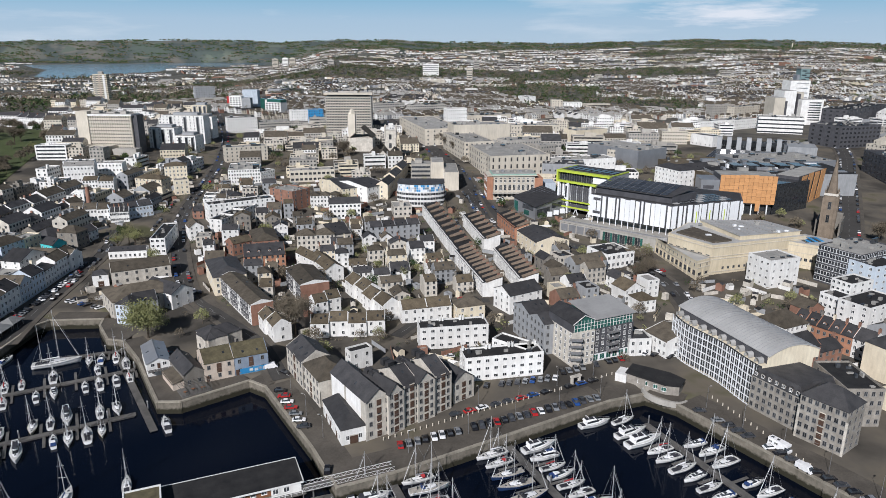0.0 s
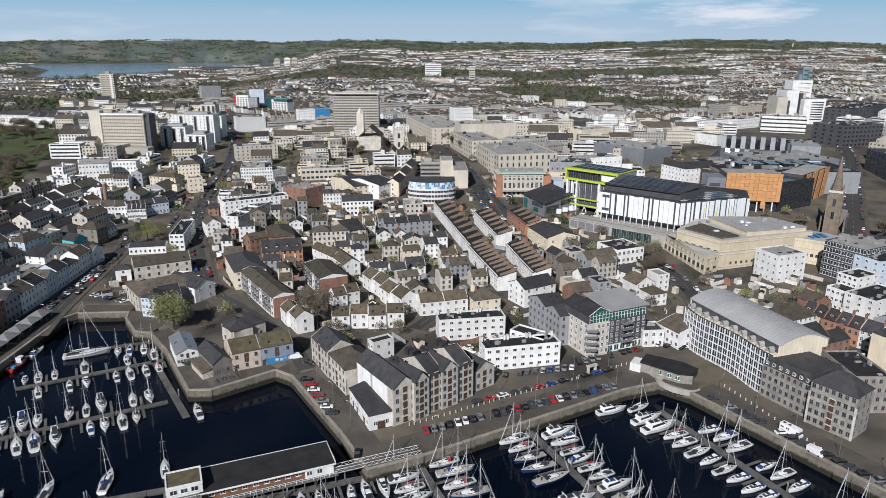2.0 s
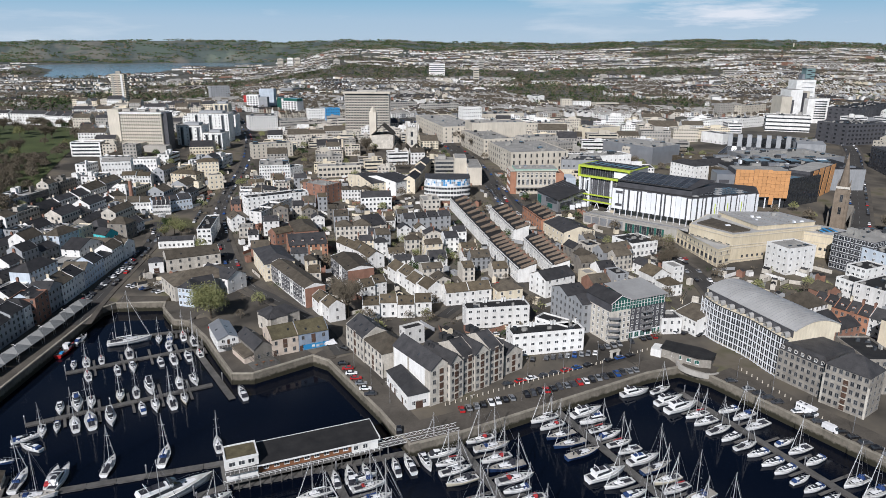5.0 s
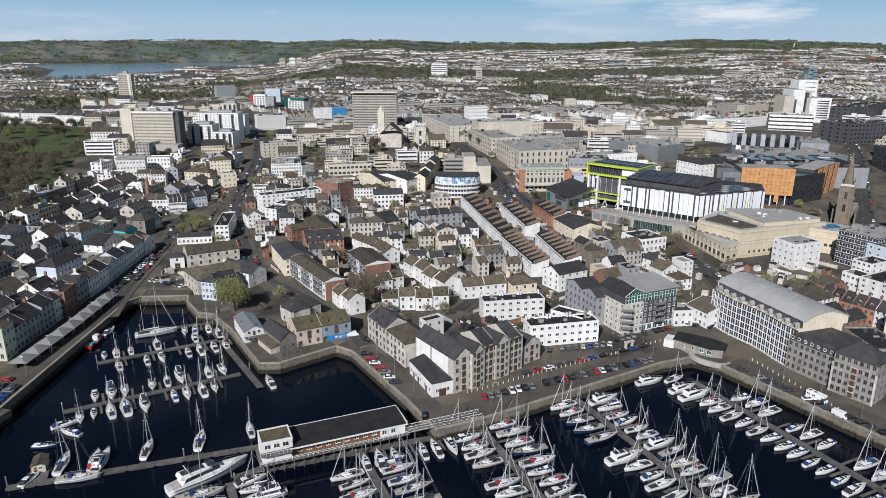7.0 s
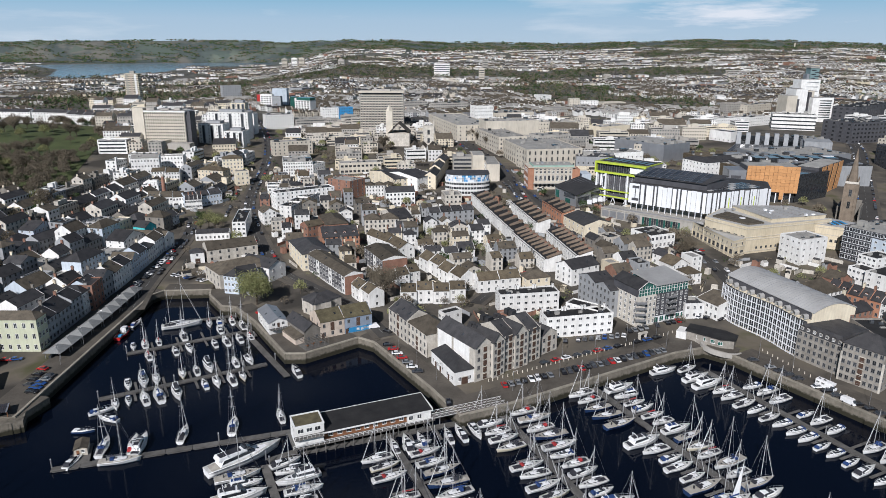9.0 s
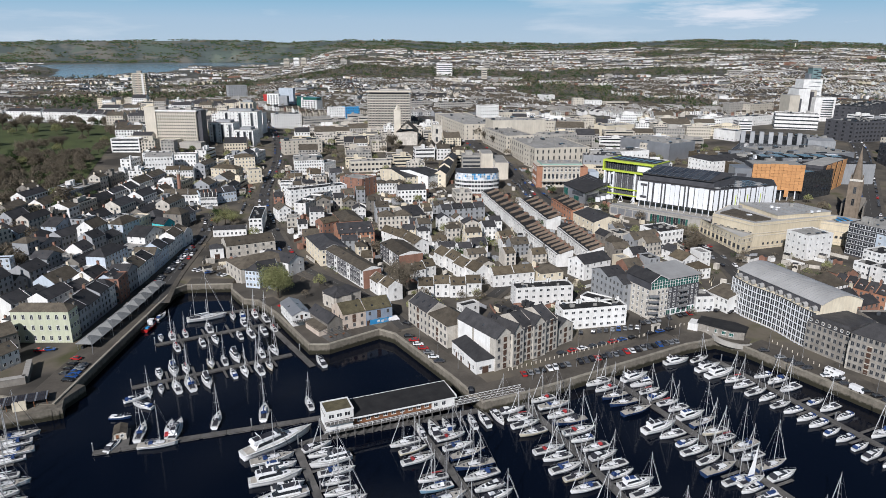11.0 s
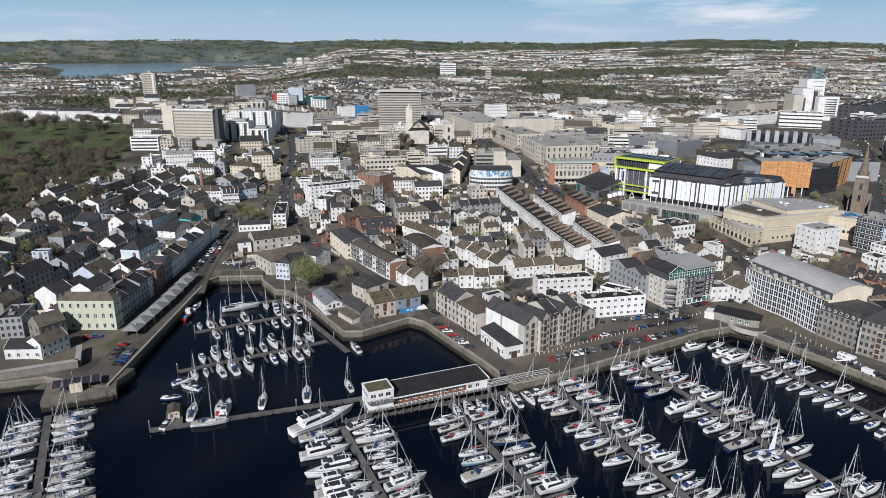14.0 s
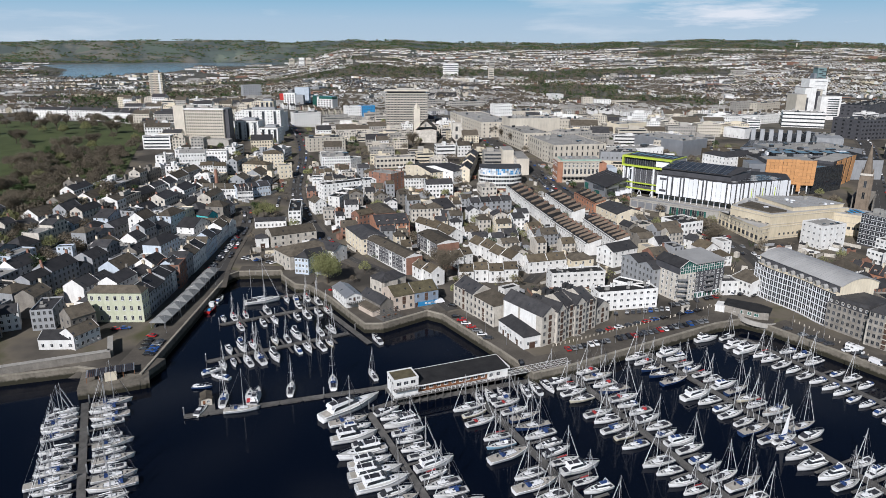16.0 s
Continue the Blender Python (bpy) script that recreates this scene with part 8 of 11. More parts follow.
def ruined_church():
    t = empty("church", pose(234, 403, 10.0, 0, 0, -35), "ruined stone church tower with tall spire", "church")
    claim(237, 410, -35, 16, 34)
    part("tower", boxes((-3.4, -3.4, -4, 3.4, 3.4, 25)), SANDSTONE, t)
    for x in (-1, 1):
        for y in (-1, 1):
            bm = boxes((x * 3.4 - 0.7, y * 3.4 - 0.7, -4, x * 3.4 + 0.7, y * 3.4 + 0.7, 23))
            tube(bm, (x * 3.3, y * 3.3, 23), (x * 3.3, y * 3.3, 29.5), 0.6, 0.05, 4)
            part("buttress", bm, SANDSTONE, t)
    bm = bmesh.new()
    tube(bm, (0, 0, 25), (0, 0, 47), 3.2, 0.08, 8)
    part("spire", bm, SANDSTONE, t, "tapering octagonal stone spire")
    part("parapet", boxes((-3.8, -3.8, 24.4, 3.8, -3.3, 25.8), (-3.8, 3.3, 24.4, 3.8, 3.8, 25.8), (-3.8, -3.3, 24.4, -3.3, 3.3, 25.8), (3.3, -3.3, 24.4, 3.8, 3.3, 25.8)), STONE, t)
    for a in range(4):
        for z in (8, 16):
            ob = part("belfry_window", window_mesh(1.8, 4.6, GLASS, STONE_D), None, t)
            ob.matrix_local = Matrix.Rotation(a * math.pi / 2, 4, 'Z') @ Matrix.Translation((0, -3.42, z))
    part("nave_wall", boxes((-7, 5, -4, -6, 26, 7), (6, 5, -4, 7, 26, 7), (-6, 25, -4, 6, 26, 9)), STONE_D, t, "roofless nave walls")


def minster():
    t = empty("church", pose(-49, 636, 17.5), "old stone church with square tower and gabled aisles", "church")
    claim(-58, 640, 0, 44, 50)
    part("tower", boxes((-5, -4.5, -4, 5, 4.5, 27)), STONE, t)
    for x in (-5, 5):
        for y in (-4.5, 4.5):
            bm = bmesh.new()
            tube(bm, (x, y, 20), (x, y, 32), 0.9, 0.5, 6)
            part("pinnacle", bm, STONE, t)
    for z in (11, 19):
        part("belfry_window", window_mesh(2.4, 4.6, GLASS, STONE_D), None, t).location = (0, -4.5, z)
    for i in range(3):
        x = -14 + i * 9
        bm = bmesh.new()
        slab(bm, ((x - 4.6, -30, 8), (x, -30, 13), (x, 0, 13), (x - 4.6, 0, 8)), 0.2)
        slab(bm, ((x, -30, 13), (x + 4.6, -30, 8), (x + 4.6, 0, 8), (x, 0, 13)), 0.2)
        part("roof", bm, SLATE_B, t)
        bm = boxes((x - 4.4, -29.6, -4, x + 4.4, 0, 8))
        v = [bm.verts.new(p) for p in ((x - 4.4, -29.6, 8), (x + 4.4, -29.6, 8), (x, -29.6, 12.8))]
        bm.faces.new(v)
        part("aisle", bm, STONE, t)
        part("west_window", window_mesh(2.4, 5.0, GLASS, STONE_D), None, t).location = (x, -29.6, 3)
    h = empty("guildhall", pose(-82, 690, 18), "grey stone guildhall with steep roof and slim tower", "hall")
    claim(-82, 690, 0, 30, 36)
    part("hall", boxes((-10, -14, -4, 12, 14, 14)), STONE, h)
    bm = bmesh.new()
    slab(bm, ((-10.5, -14.5, 14), (1, -14.5, 24), (1, 14.5, 24), (-10.5, 14.5, 14)), 0.2)
    slab(bm, ((1, -14.5, 24), (12.5, -14.5, 14), (12.5, 14.5, 14), (1, 14.5, 24)), 0.2)
    part("roof", bm, SLATE_B, h)
    bm = boxes((-13, -4, -4, -6, 4, 36))
    tube(bm, (-9.5, 0, 36), (-9.5, 0, 42), 3.6, 0.4, 4)
    part("tower", bm, PORTLAND, h, "slim pale stone campanile")


def marina_office():
    t = empty("marina_office", pose(-77.5, 141.4, 0, 0, 0, 22.8), "timber-clad marina office on a piled deck over water", "harbour office")
    L, D, Z = 44.0, 12.0, 3.3
    part("deck", boxes((-2, 0, Z - 0.3, L, D, Z)), DECK, t)
    for i in range(16):
        for y in (0.4, D - 0.4):
            bm = bmesh.new()
            x = -1 + i * 2.95
            tube(bm, (x, y, -4), (x, y, Z - 0.3), 0.18, 0.18, 6)
            part("support_post", bm, DECK, t)
    part("timber_wall", boxes((8, 2.4, Z, L - 4, D - 0.6, Z + 3.0)), TIMBER, t, "brown timber boarding")
    part("white_end", boxes((L - 9, 1.4, Z, L - 1, D - 0.6, Z + 3.0)), WHITE, t)
    bm = bmesh.new()
    slab(bm, ((7, 1.2, Z + 3.1), (L - 0.5, 1.2, Z + 3.1), (L - 0.5, D, Z + 3.9), (7, D, Z + 3.9)), 0.2)
    part("roof", bm, FELT, t, "black felt roof")
    part("roof_edge", boxes((6.9, D - 0.05, Z + 3.85, L - 0.4, D + 0.12, Z + 4.05), (L - 0.5, 1.1, Z + 3.0, L - 0.35, D, Z + 3.95)), FRAME_W, t, "white roof edging")
    part("fascia", boxes((6.9, 1.0, Z + 2.75, L - 0.4, 1.2, Z + 3.2)), FRAME_W, t, "white fascia board")
    for i in range(11):
        part("window", window_mesh(1.5, 1.5), None, t).location = (10 + i * 2.9, 2.4 if i < 9 else 1.4, Z + 0.9)
    part("lookout", boxes((-1, 1.0, Z, 7.5, 9.5, Z + 3)), WHITE, t)
    part("lookout_storey", boxes((-1, 2.0, Z + 3, 8.0, 9.5, Z + 6)), WHITE, t)
    part("lookout_deck", boxes((-1.4, -0.4, Z + 2.9, 7.5, 2.0, Z + 3.05)), DECK, t)
    for i in range(8):
        part("rail_post", boxes((-1.3 + i * 1.22, -0.35, Z + 3.05, -1.22 + i * 1.22, -0.27, Z + 4.1)), FRAME_W, t)
    part("handrail", boxes((-1.3, -0.36, Z + 4.05, 7.4, -0.26, Z + 4.15)), FRAME_W, t)
    part("lookout_roof", boxes((-0.6, 2.4, Z + 6.0, 7.6, 9.1, Z + 6.15)), MOSS, t, "mossy flat roof")
    part("parapet", boxes((-1.1, 1.9, Z + 5.9, 8.1, 2.3, Z + 6.4), (-1.1, 9.2, Z + 5.9, 8.1, 9.6, Z + 6.4), (-1.1, 2.3, Z + 5.9, -0.7, 9.2, Z + 6.4), (7.7, 2.3, Z + 5.9, 8.1, 9.2, Z + 6.4)), FRAME_W, t)
    for i in range(3):
        part("window", window_mesh(1.8, 1.4), None, t).location = (0.8 + i * 2.6, 2.0, Z + 4)
        ob = part("window", window_mesh(1.8, 1.4), None, t)
        ob.matrix_local = Matrix.Translation((-1.0, 3.4 + i * 2.2, Z + 4)) @ Matrix.Rotation(-math.pi / 2, 4, 'Z')
    for i in range(30):
        x = -1.9 + i * 1.55
        part("rail_post", boxes((x - 0.06, 0.05, Z, x + 0.06, 0.17, Z + 1.15)), FRAME_W, t)
    for z in (0.6, 1.1):
        part("handrail", boxes((-1.9, 0.06, Z + z, L - 0.5, 0.15, Z + z + 0.08)), FRAME_W, t)
    b_ = empty("footbridge", pose(-37.5, 157.5, 0, 0, 0, 22.8), "white lattice footbridge onto the quay", "bridge")
    part("deck", boxes((0, 0, 4.1, 26, 3, 4.3)), DECK, b_)
    for y in (0.0, 2.9):
        bm = boxes((0, y, 4.3, 26, y + 0.1, 4.4), (0, y, 5.4, 26, y + 0.1, 5.5))
        for i in range(13):
            tube(bm, (i * 2, y + 0.05, 4.4), (i * 2 + 1, y + 0.05, 5.4), 0.05, 0.05, 4)
            tube(bm, (i * 2 + 1, y + 0.05, 5.4), (i * 2 + 2, y + 0.05, 4.4), 0.05, 0.05, 4)
        part("truss", bm, FRAME_W, b_)


def lock_house():
    t = empty("lock_house", pose(66, 221, 4.35, 0, 0, -32), "low stone lock house with dark flat roof", "harbour building")
    claim(74, 220, -32, 22, 12)
    part("wall", prism([(0, 0), (14, -2), (18.4, -0.4), (18.4, 5), (13, 7.5), (0, 7.5)], -4, 3.6), GRANITE, t)
    part("roof", prism([(-0.6, -0.4), (14, -2.6), (19, -0.8), (19, 5.5), (13.2, 8.0), (-0.6, 8.0)], 3.6, 3.95), FELT, t)
    part("white_wing", boxes((-4, -1, -4, 0, 5, 3.0)), WHITE, t)
    for i in range(5):
        part("window", window_mesh(1.8, 1.5, GLASS_G), None, t).location = (2 + i * 2.9, -0.02 - 0.52 * i, 1.2)
    bm = bmesh.new()
    for i in range(16):
        a0, a1 = math.pi * (1.1 + 0.055 * i), math.pi * (1.1 + 0.055 * (i + 1))
        p = [(14 + 8 * math.cos(a), -2 + 6 * math.sin(a)) for a in (a0, a1)]
        slab(bm, ((p[0][0], p[0][1], 1.6 - i * 0.1), (p[1][0], p[1][1], 1.6 - i * 0.1), (p[1][0] * 0.9 + 1.4, p[1][1] * 0.9, 1.6 - i * 0.1), (p[0][0] * 0.9 + 1.4, p[0][1] * 0.9, 1.6 - i * 0.1)), 2.0)
    part("curved_steps", bm, CONCRETE, t, "pale curved steps to the water")


def jetty():
    t = tagged(new("jetty", mesh("jetty", prism([(-191, 146), (-169.5, 155.5), (-174, 166), (-196, 160)], -4, 3.9), QUAY)), "old stone jetty with weathered sides", "jetty", kind="structure")
    s = empty("boat_shed", pose(-190, 151, 3.9, 0, 0, 24), "low open shed with dark slatted roof on the jetty", "shed")
    part("back_wall", boxes((0, 5.2, 0, 16, 5.6, 2.4)), TIMBER, s)
    for x in (0, 4, 8, 12, 15.8):
        part("post", boxes((x, 0, 0, x + 0.2, 0.2, 2.3)), TIMBER, s)
    for i in range(26):
        part("slat", boxes((i * 0.62, -0.4, 2.4, i * 0.62 + 0.5, 6, 2.52)), CANVAS_D if i % 5 else ZINC, s)
    part("gable", prism([(6, -1.2), (10, -1.2), (10, 0), (6, 0)], 0, 3.0), CREAM, s, "cream gabled kiosk")
    for i, (a, b_) in enumerate((((-330, 110), (-224, 158)), ((-224, 158), (-191, 172)), ((-191, 172), (-197, 185)))):
        d = Vector((b_[0] - a[0], b_[1] - a[1], 0))
        w = empty("harbour_wall", pose(a[0], a[1], 0, 0, 0, math.degrees(math.atan2(d.y, d.x))), "thick old stone harbour wall with pale capping", "wall", kind="structure")
        part("wall", boxes((0, -0.8, -4, d.length, 0.8, 7.0)), STONE_D, w)
        part("capping", boxes((-0.1, -1.0, 7.0, d.length + 0.1, 1.0, 7.3)), CONCRETE, w)


CANOPY = mat("grey_canvas_canopy", (0.14, 0.145, 0.145), (0.25, 0.255, 0.25), 0.7, 0.5, 3, 0.0)


def canopies():
    """Low pitched roofs over the market stalls, end to end along the quay."""
    for i in range(9):
        u = i / 8
        x, y = -183.0 - 1.5 * abs(u - 0.5), 203 + 66 * u
        t = empty("market_canopy", pose(x, y, max(4.36, ground(x, y)), 0, 0, 88), "grey pitched market canopy on slim posts", "canopy", "quay canopies")
        bm = bmesh.new()
        slab(bm, ((-4.0, -3.6, 2.7), (4.0, -3.6, 2.7), (1.2, 0, 4.5), (-1.2, 0, 4.5)), 0.1)
        slab(bm, ((4.0, -3.6, 2.7), (4.0, 3.6, 2.7), (1.2, 0, 4.5)), 0.1)
        slab(bm, ((-4.0, 3.6, 2.7), (-4.0, -3.6, 2.7), (-1.2, 0, 4.5)), 0.1)
        slab(bm, ((4.0, 3.6, 2.7), (-4.0, 3.6, 2.7), (-1.2, 0, 4.5), (1.2, 0, 4.5)), 0.1)
        part("roof", bm, CANOPY, t)
        for px in (-3.2, 3.2):
            for py in (-2.9, 2.9):
                part("post", boxes((px - 0.08, py - 0.08, 0, px + 0.08, py + 0.08, 3.0)), STEEL, t)
        part("counter", boxes((-2.6, 1.2, 0, 2.6, 2.2, 1.0)), GLASS, t)


def brick_chimney():
    t = empty("factory_chimney", pose(-234, 440, 12), "tall tapering old brick factory chimney", "chimney")
    claim(-234, 440, 0, 6, 6)
    bm = bmesh.new()
    tube(bm, (0, 0, -2), (0, 0, 19), 1.7, 1.1, 10)
    part("shaft", bm, BRICK, t)
    bm = bmesh.new()
    tube(bm, (0, 0, 18.4), (0, 0, 19.6), 1.3, 1.35, 10)
    part("cap", bm, STONE, t)


def far_towers():
    for i, (x, y, z, w, h, m) in enumerate(((-785, 3300, 20, 26, 36, PORTLAND), (-738, 3300, 20, 26, 40, WHITE), (-704, 3300, 20, 26, 40, PORTLAND), (-40, 2200, 36, 50, 28, WHITE), (70, 1900, 20, 15, 40, PORTLAND), (-430, 2700, 25, 24, 40, CONCRETE), (120, 2600, 30, 20, 38, CONCRETE))):
        t = empty("tower_block", pose(x, y, z), "distant tower block among low houses", "tower")
        part("wall", boxes((-w / 2, -8, -10, w / 2, 8, h)), m, t)
        part("roof_plant", boxes((-w / 6, -3, h, w / 6, 3, h + 4)), CONCRETE, t)
        for k in range(int(h / 6)):
            part("window_band", boxes((-w / 2 + 1, -8.1, 3 + 6 * k, w / 2 - 1, -8, 5 + 6 * k)), GLASS, t)
    t = empty("incinerator", pose(2190, 4600, 60), "far white plant with slim chimney", "plant")
    part("hall", boxes((-70, -20, -40, 60, 20, 22)), WHITE, t)
    bm = bmesh.new()
    tube(bm, (62, 0, -40), (62, 0, 80), 5, 4, 8)
    part("chimney", bm, PORTLAND, t)


def dress_warehouses():
    """Loading bays, pale quoins, roof lanterns and doors on the quayside warehouses."""
    for ob in [o for o in bpy.data.objects if o.parent is None and o.name.split(".")[0] in ("warehouse", "store", "house")]:
        label = ob.get("label", "")
        if "granite" not in label and "limestone" not in label and "white-washed" not in label and "old stone warehouse" not in label and "joining the warehouse" not in label:
            continue
        wall = next(k for k in ob.children if k.name.split(".")[0] == "wall")
        xs_, ys_, zs_ = [v.co.x for v in wall.data.vertices], [v.co.y for v in wall.data.vertices], [v.co.z for v in wall.data.vertices]
        a, b_, top_z = max(xs_), max(ys_), max(zs_)
        if "white-washed" in label:
            part("double_door", boxes((-1.3, -b_ - 0.1, 0, 1.3, -b_, 2.6)), DOOR_D, ob, "dark brown timber double door")
            part("door_arch", boxes((-1.6, -b_ - 0.06, 2.6, 1.6, -b_, 2.9)), STONE, ob)
            for v in (-0.5, 0.2, 0.6):
                part("side_door", boxes((-a - 0.08, b_ * v - 0.6, 0, -a, b_ * v + 0.6, 2.3)), DOOR_D, ob)
            continue
        floors = 5 if "granite" in label else 3
        step = (top_z - 3.2) / floors
        for k in range(floors):
            z = 0.3 + step * k
            part("loading_door", boxes((-0.75, -b_ - 0.14, z, 0.75, -b_, z + step * 0.74)), DOOR_D, ob, "dark timber loading door")
            part("door_lintel", boxes((-1.0, -b_ - 0.1, z + step * 0.74, 1.0, -b_, z + step * 0.74 + 0.3)), PORTLAND, ob, "pale stone lintel")
        for s_ in (-1, 1):
            part("quoin", boxes((s_ * a - 0.35, -b_ - 0.06, -2, s_ * a + 0.35 - 0.7 * (s_ > 0) * 0, -b_ + 0.1, top_z - 3.4)), STONE, ob, "pale quoin stones")
        if "loading-bay gable" in label:
            for v0, v1 in ((-0.7, 0.1), (0.2, 0.95)):
                part("white_side", boxes((-a - 0.06, b_ * v0, 0, -a, b_ * v1, top_z - 3.6)), WHITE, ob, "white rendered side wall")
        elif "granite" in label and "five" not in label:
            for v in (0.3, 1.5):
                bm = boxes((-1.3, b_ * 0.3 + v * 2.2, top_z - 2.2, 1.3, b_ * 0.3 + v * 2.2 + 1.8, top_z - 0.1))
                part("roof_lantern", bm, SLATE, ob, "slate-hung roof lantern")
                part("lantern_glass", boxes((-1.2, b_ * 0.3 + v * 2.2 - 0.08, top_z - 1.6, 1.2, b_ * 0.3 + v * 2.2, top_z - 0.3)), GLASS, ob)


for build in (dress_warehouses, glass_top_flats, barrel_flats, leisure_hall, bus_terminal, brick_office, curved_office, hotel, civic_tower, slim_tower, college, bay_flats, student_blocks, orange_mall, theatre, ruined_church, minster, marina_office, lock_house, jetty, canopies, brick_chimney, far_towers):
    build()


# ---- boats ----
NONSKID = mat("grey_nonslip_deck", (0.44, 0.44, 0.42), (0.62, 0.62, 0.59), 0.75, 0.6, 5, 0.05)


def hull_mesh(L, B, H, keel=-0.35, fullness=0.62, stern=0.75, name="hull", m=None, stripe=None):
    """A lofted hull with flared bow and transom; the sheer rises forward."""
    bm = bmesh.new()
    rows, n = [], 12
    for i in range(n + 1):
        u = i / n
        x = -L / 2 + L * u
        half = B / 2 * (stern + (1 - stern) * min(1, u / 0.45) if u < 0.45 else max(0.0, 1 - ((u - 0.45) / 0.55) ** 2.1))
        half = max(half, 0.03)
        top = H * (0.92 + 0.28 * u * u)
        rake = 0.06 * L * max(0, u - 0.8) / 0.2
        prof = ((0.0, keel * (1 - 0.6 * u)), (fullness * half, 0.02), (0.93 * half, 0.45 * top), (half, top - 0.12), (half * 1.02, top - 0.1), (half, top), (half * 0.94, top))
        row = [bm.verts.new((x + rake * max(0, z) / top, s * y, z)) for s in (-1, 1) for y, z in (prof if s > 0 else prof[:0:-1])]
        rows.append(row)
    k = len(rows[0])
    for a, b_ in zip(rows, rows[1:]):
        for j in range(k - 1):
            f = bm.faces.new((a[j], b_[j], b_[j + 1], a[j + 1]))
            f.material_index = 1 if stripe and j in (2, k - 4) else 0
            f.smooth = True
    bm.faces.new(rows[0])
    bm.faces.new(rows[-1][::-1])
    bmesh.ops.recalc_face_normals(bm, faces=bm.faces)
    return mesh(name, bm, m or GEL, stripe or GEL)


def deck_mesh(L, B, H, stern=0.75, m=None):
    bm = bmesh.new()
    rows, n = [], 12
    for i in range(n + 1):
        u = i / n
        half = B / 2 * (stern + (1 - stern) * min(1, u / 0.45) if u < 0.45 else max(0.0, 1 - ((u - 0.45) / 0.55) ** 2.1)) * 0.95
        top = H * (0.92 + 0.28 * u * u) - 0.04
        x = -L / 2 + L * u + 0.06 * L * max(0, u - 0.8) / 0.2
        rows.append([bm.verts.new((x, y * max(half, 0.03), top + 0.06 * (1 - y * y))) for y in (-1, -0.4, 0.4, 1)])
    for a, b_ in zip(rows, rows[1:]):
        for j in range(3):
            bm.faces.new((a[j], b_[j], b_[j + 1], a[j + 1]))
    return mesh("deck", bm, m or NONSKID)


def wedge(x0, x1, w0, w1, z0, h0, h1, slope=0.5, m=None, name="cabin", band=None, inset=0.12, tall=False):
    """A moulded cabin: raked ends, tumblehome sides, with a dark window band let in along it."""
    bm = bmesh.new()
    lv = ((0.0, 0.0, 0), (0.38, 0.3, 1), (0.78, 0.7, 2), (1.0, 1.0, 3))
    rings = []
    for f, g, _ in lv:
        a, b_ = x0 + slope * 0.35 * f, x1 - slope * f
        s0, s1 = w0 / 2 - inset * f, w1 / 2 - inset * f
        za, zb = z0 + h0 * f, z0 + h1 * f
        rings.append([bm.verts.new(p) for p in ((a, -s0, za), (b_, -s1, zb), (b_ + 0.1 * slope, 0, zb), (b_, s1, zb), (a, s0, za))])
    for k, (r0, r1) in enumerate(zip(rings, rings[1:])):
        for j in range(5):
            bm.faces.new((r0[j], r0[(j + 1) % 5], r1[(j + 1) % 5], r1[j])).material_index = 1 if ((k == 1 or k == 2 and tall) and band and j != 4) else 0
    bm.faces.new(rings[-1])
    return mesh(name, bm, m or GEL, band or GLASS)


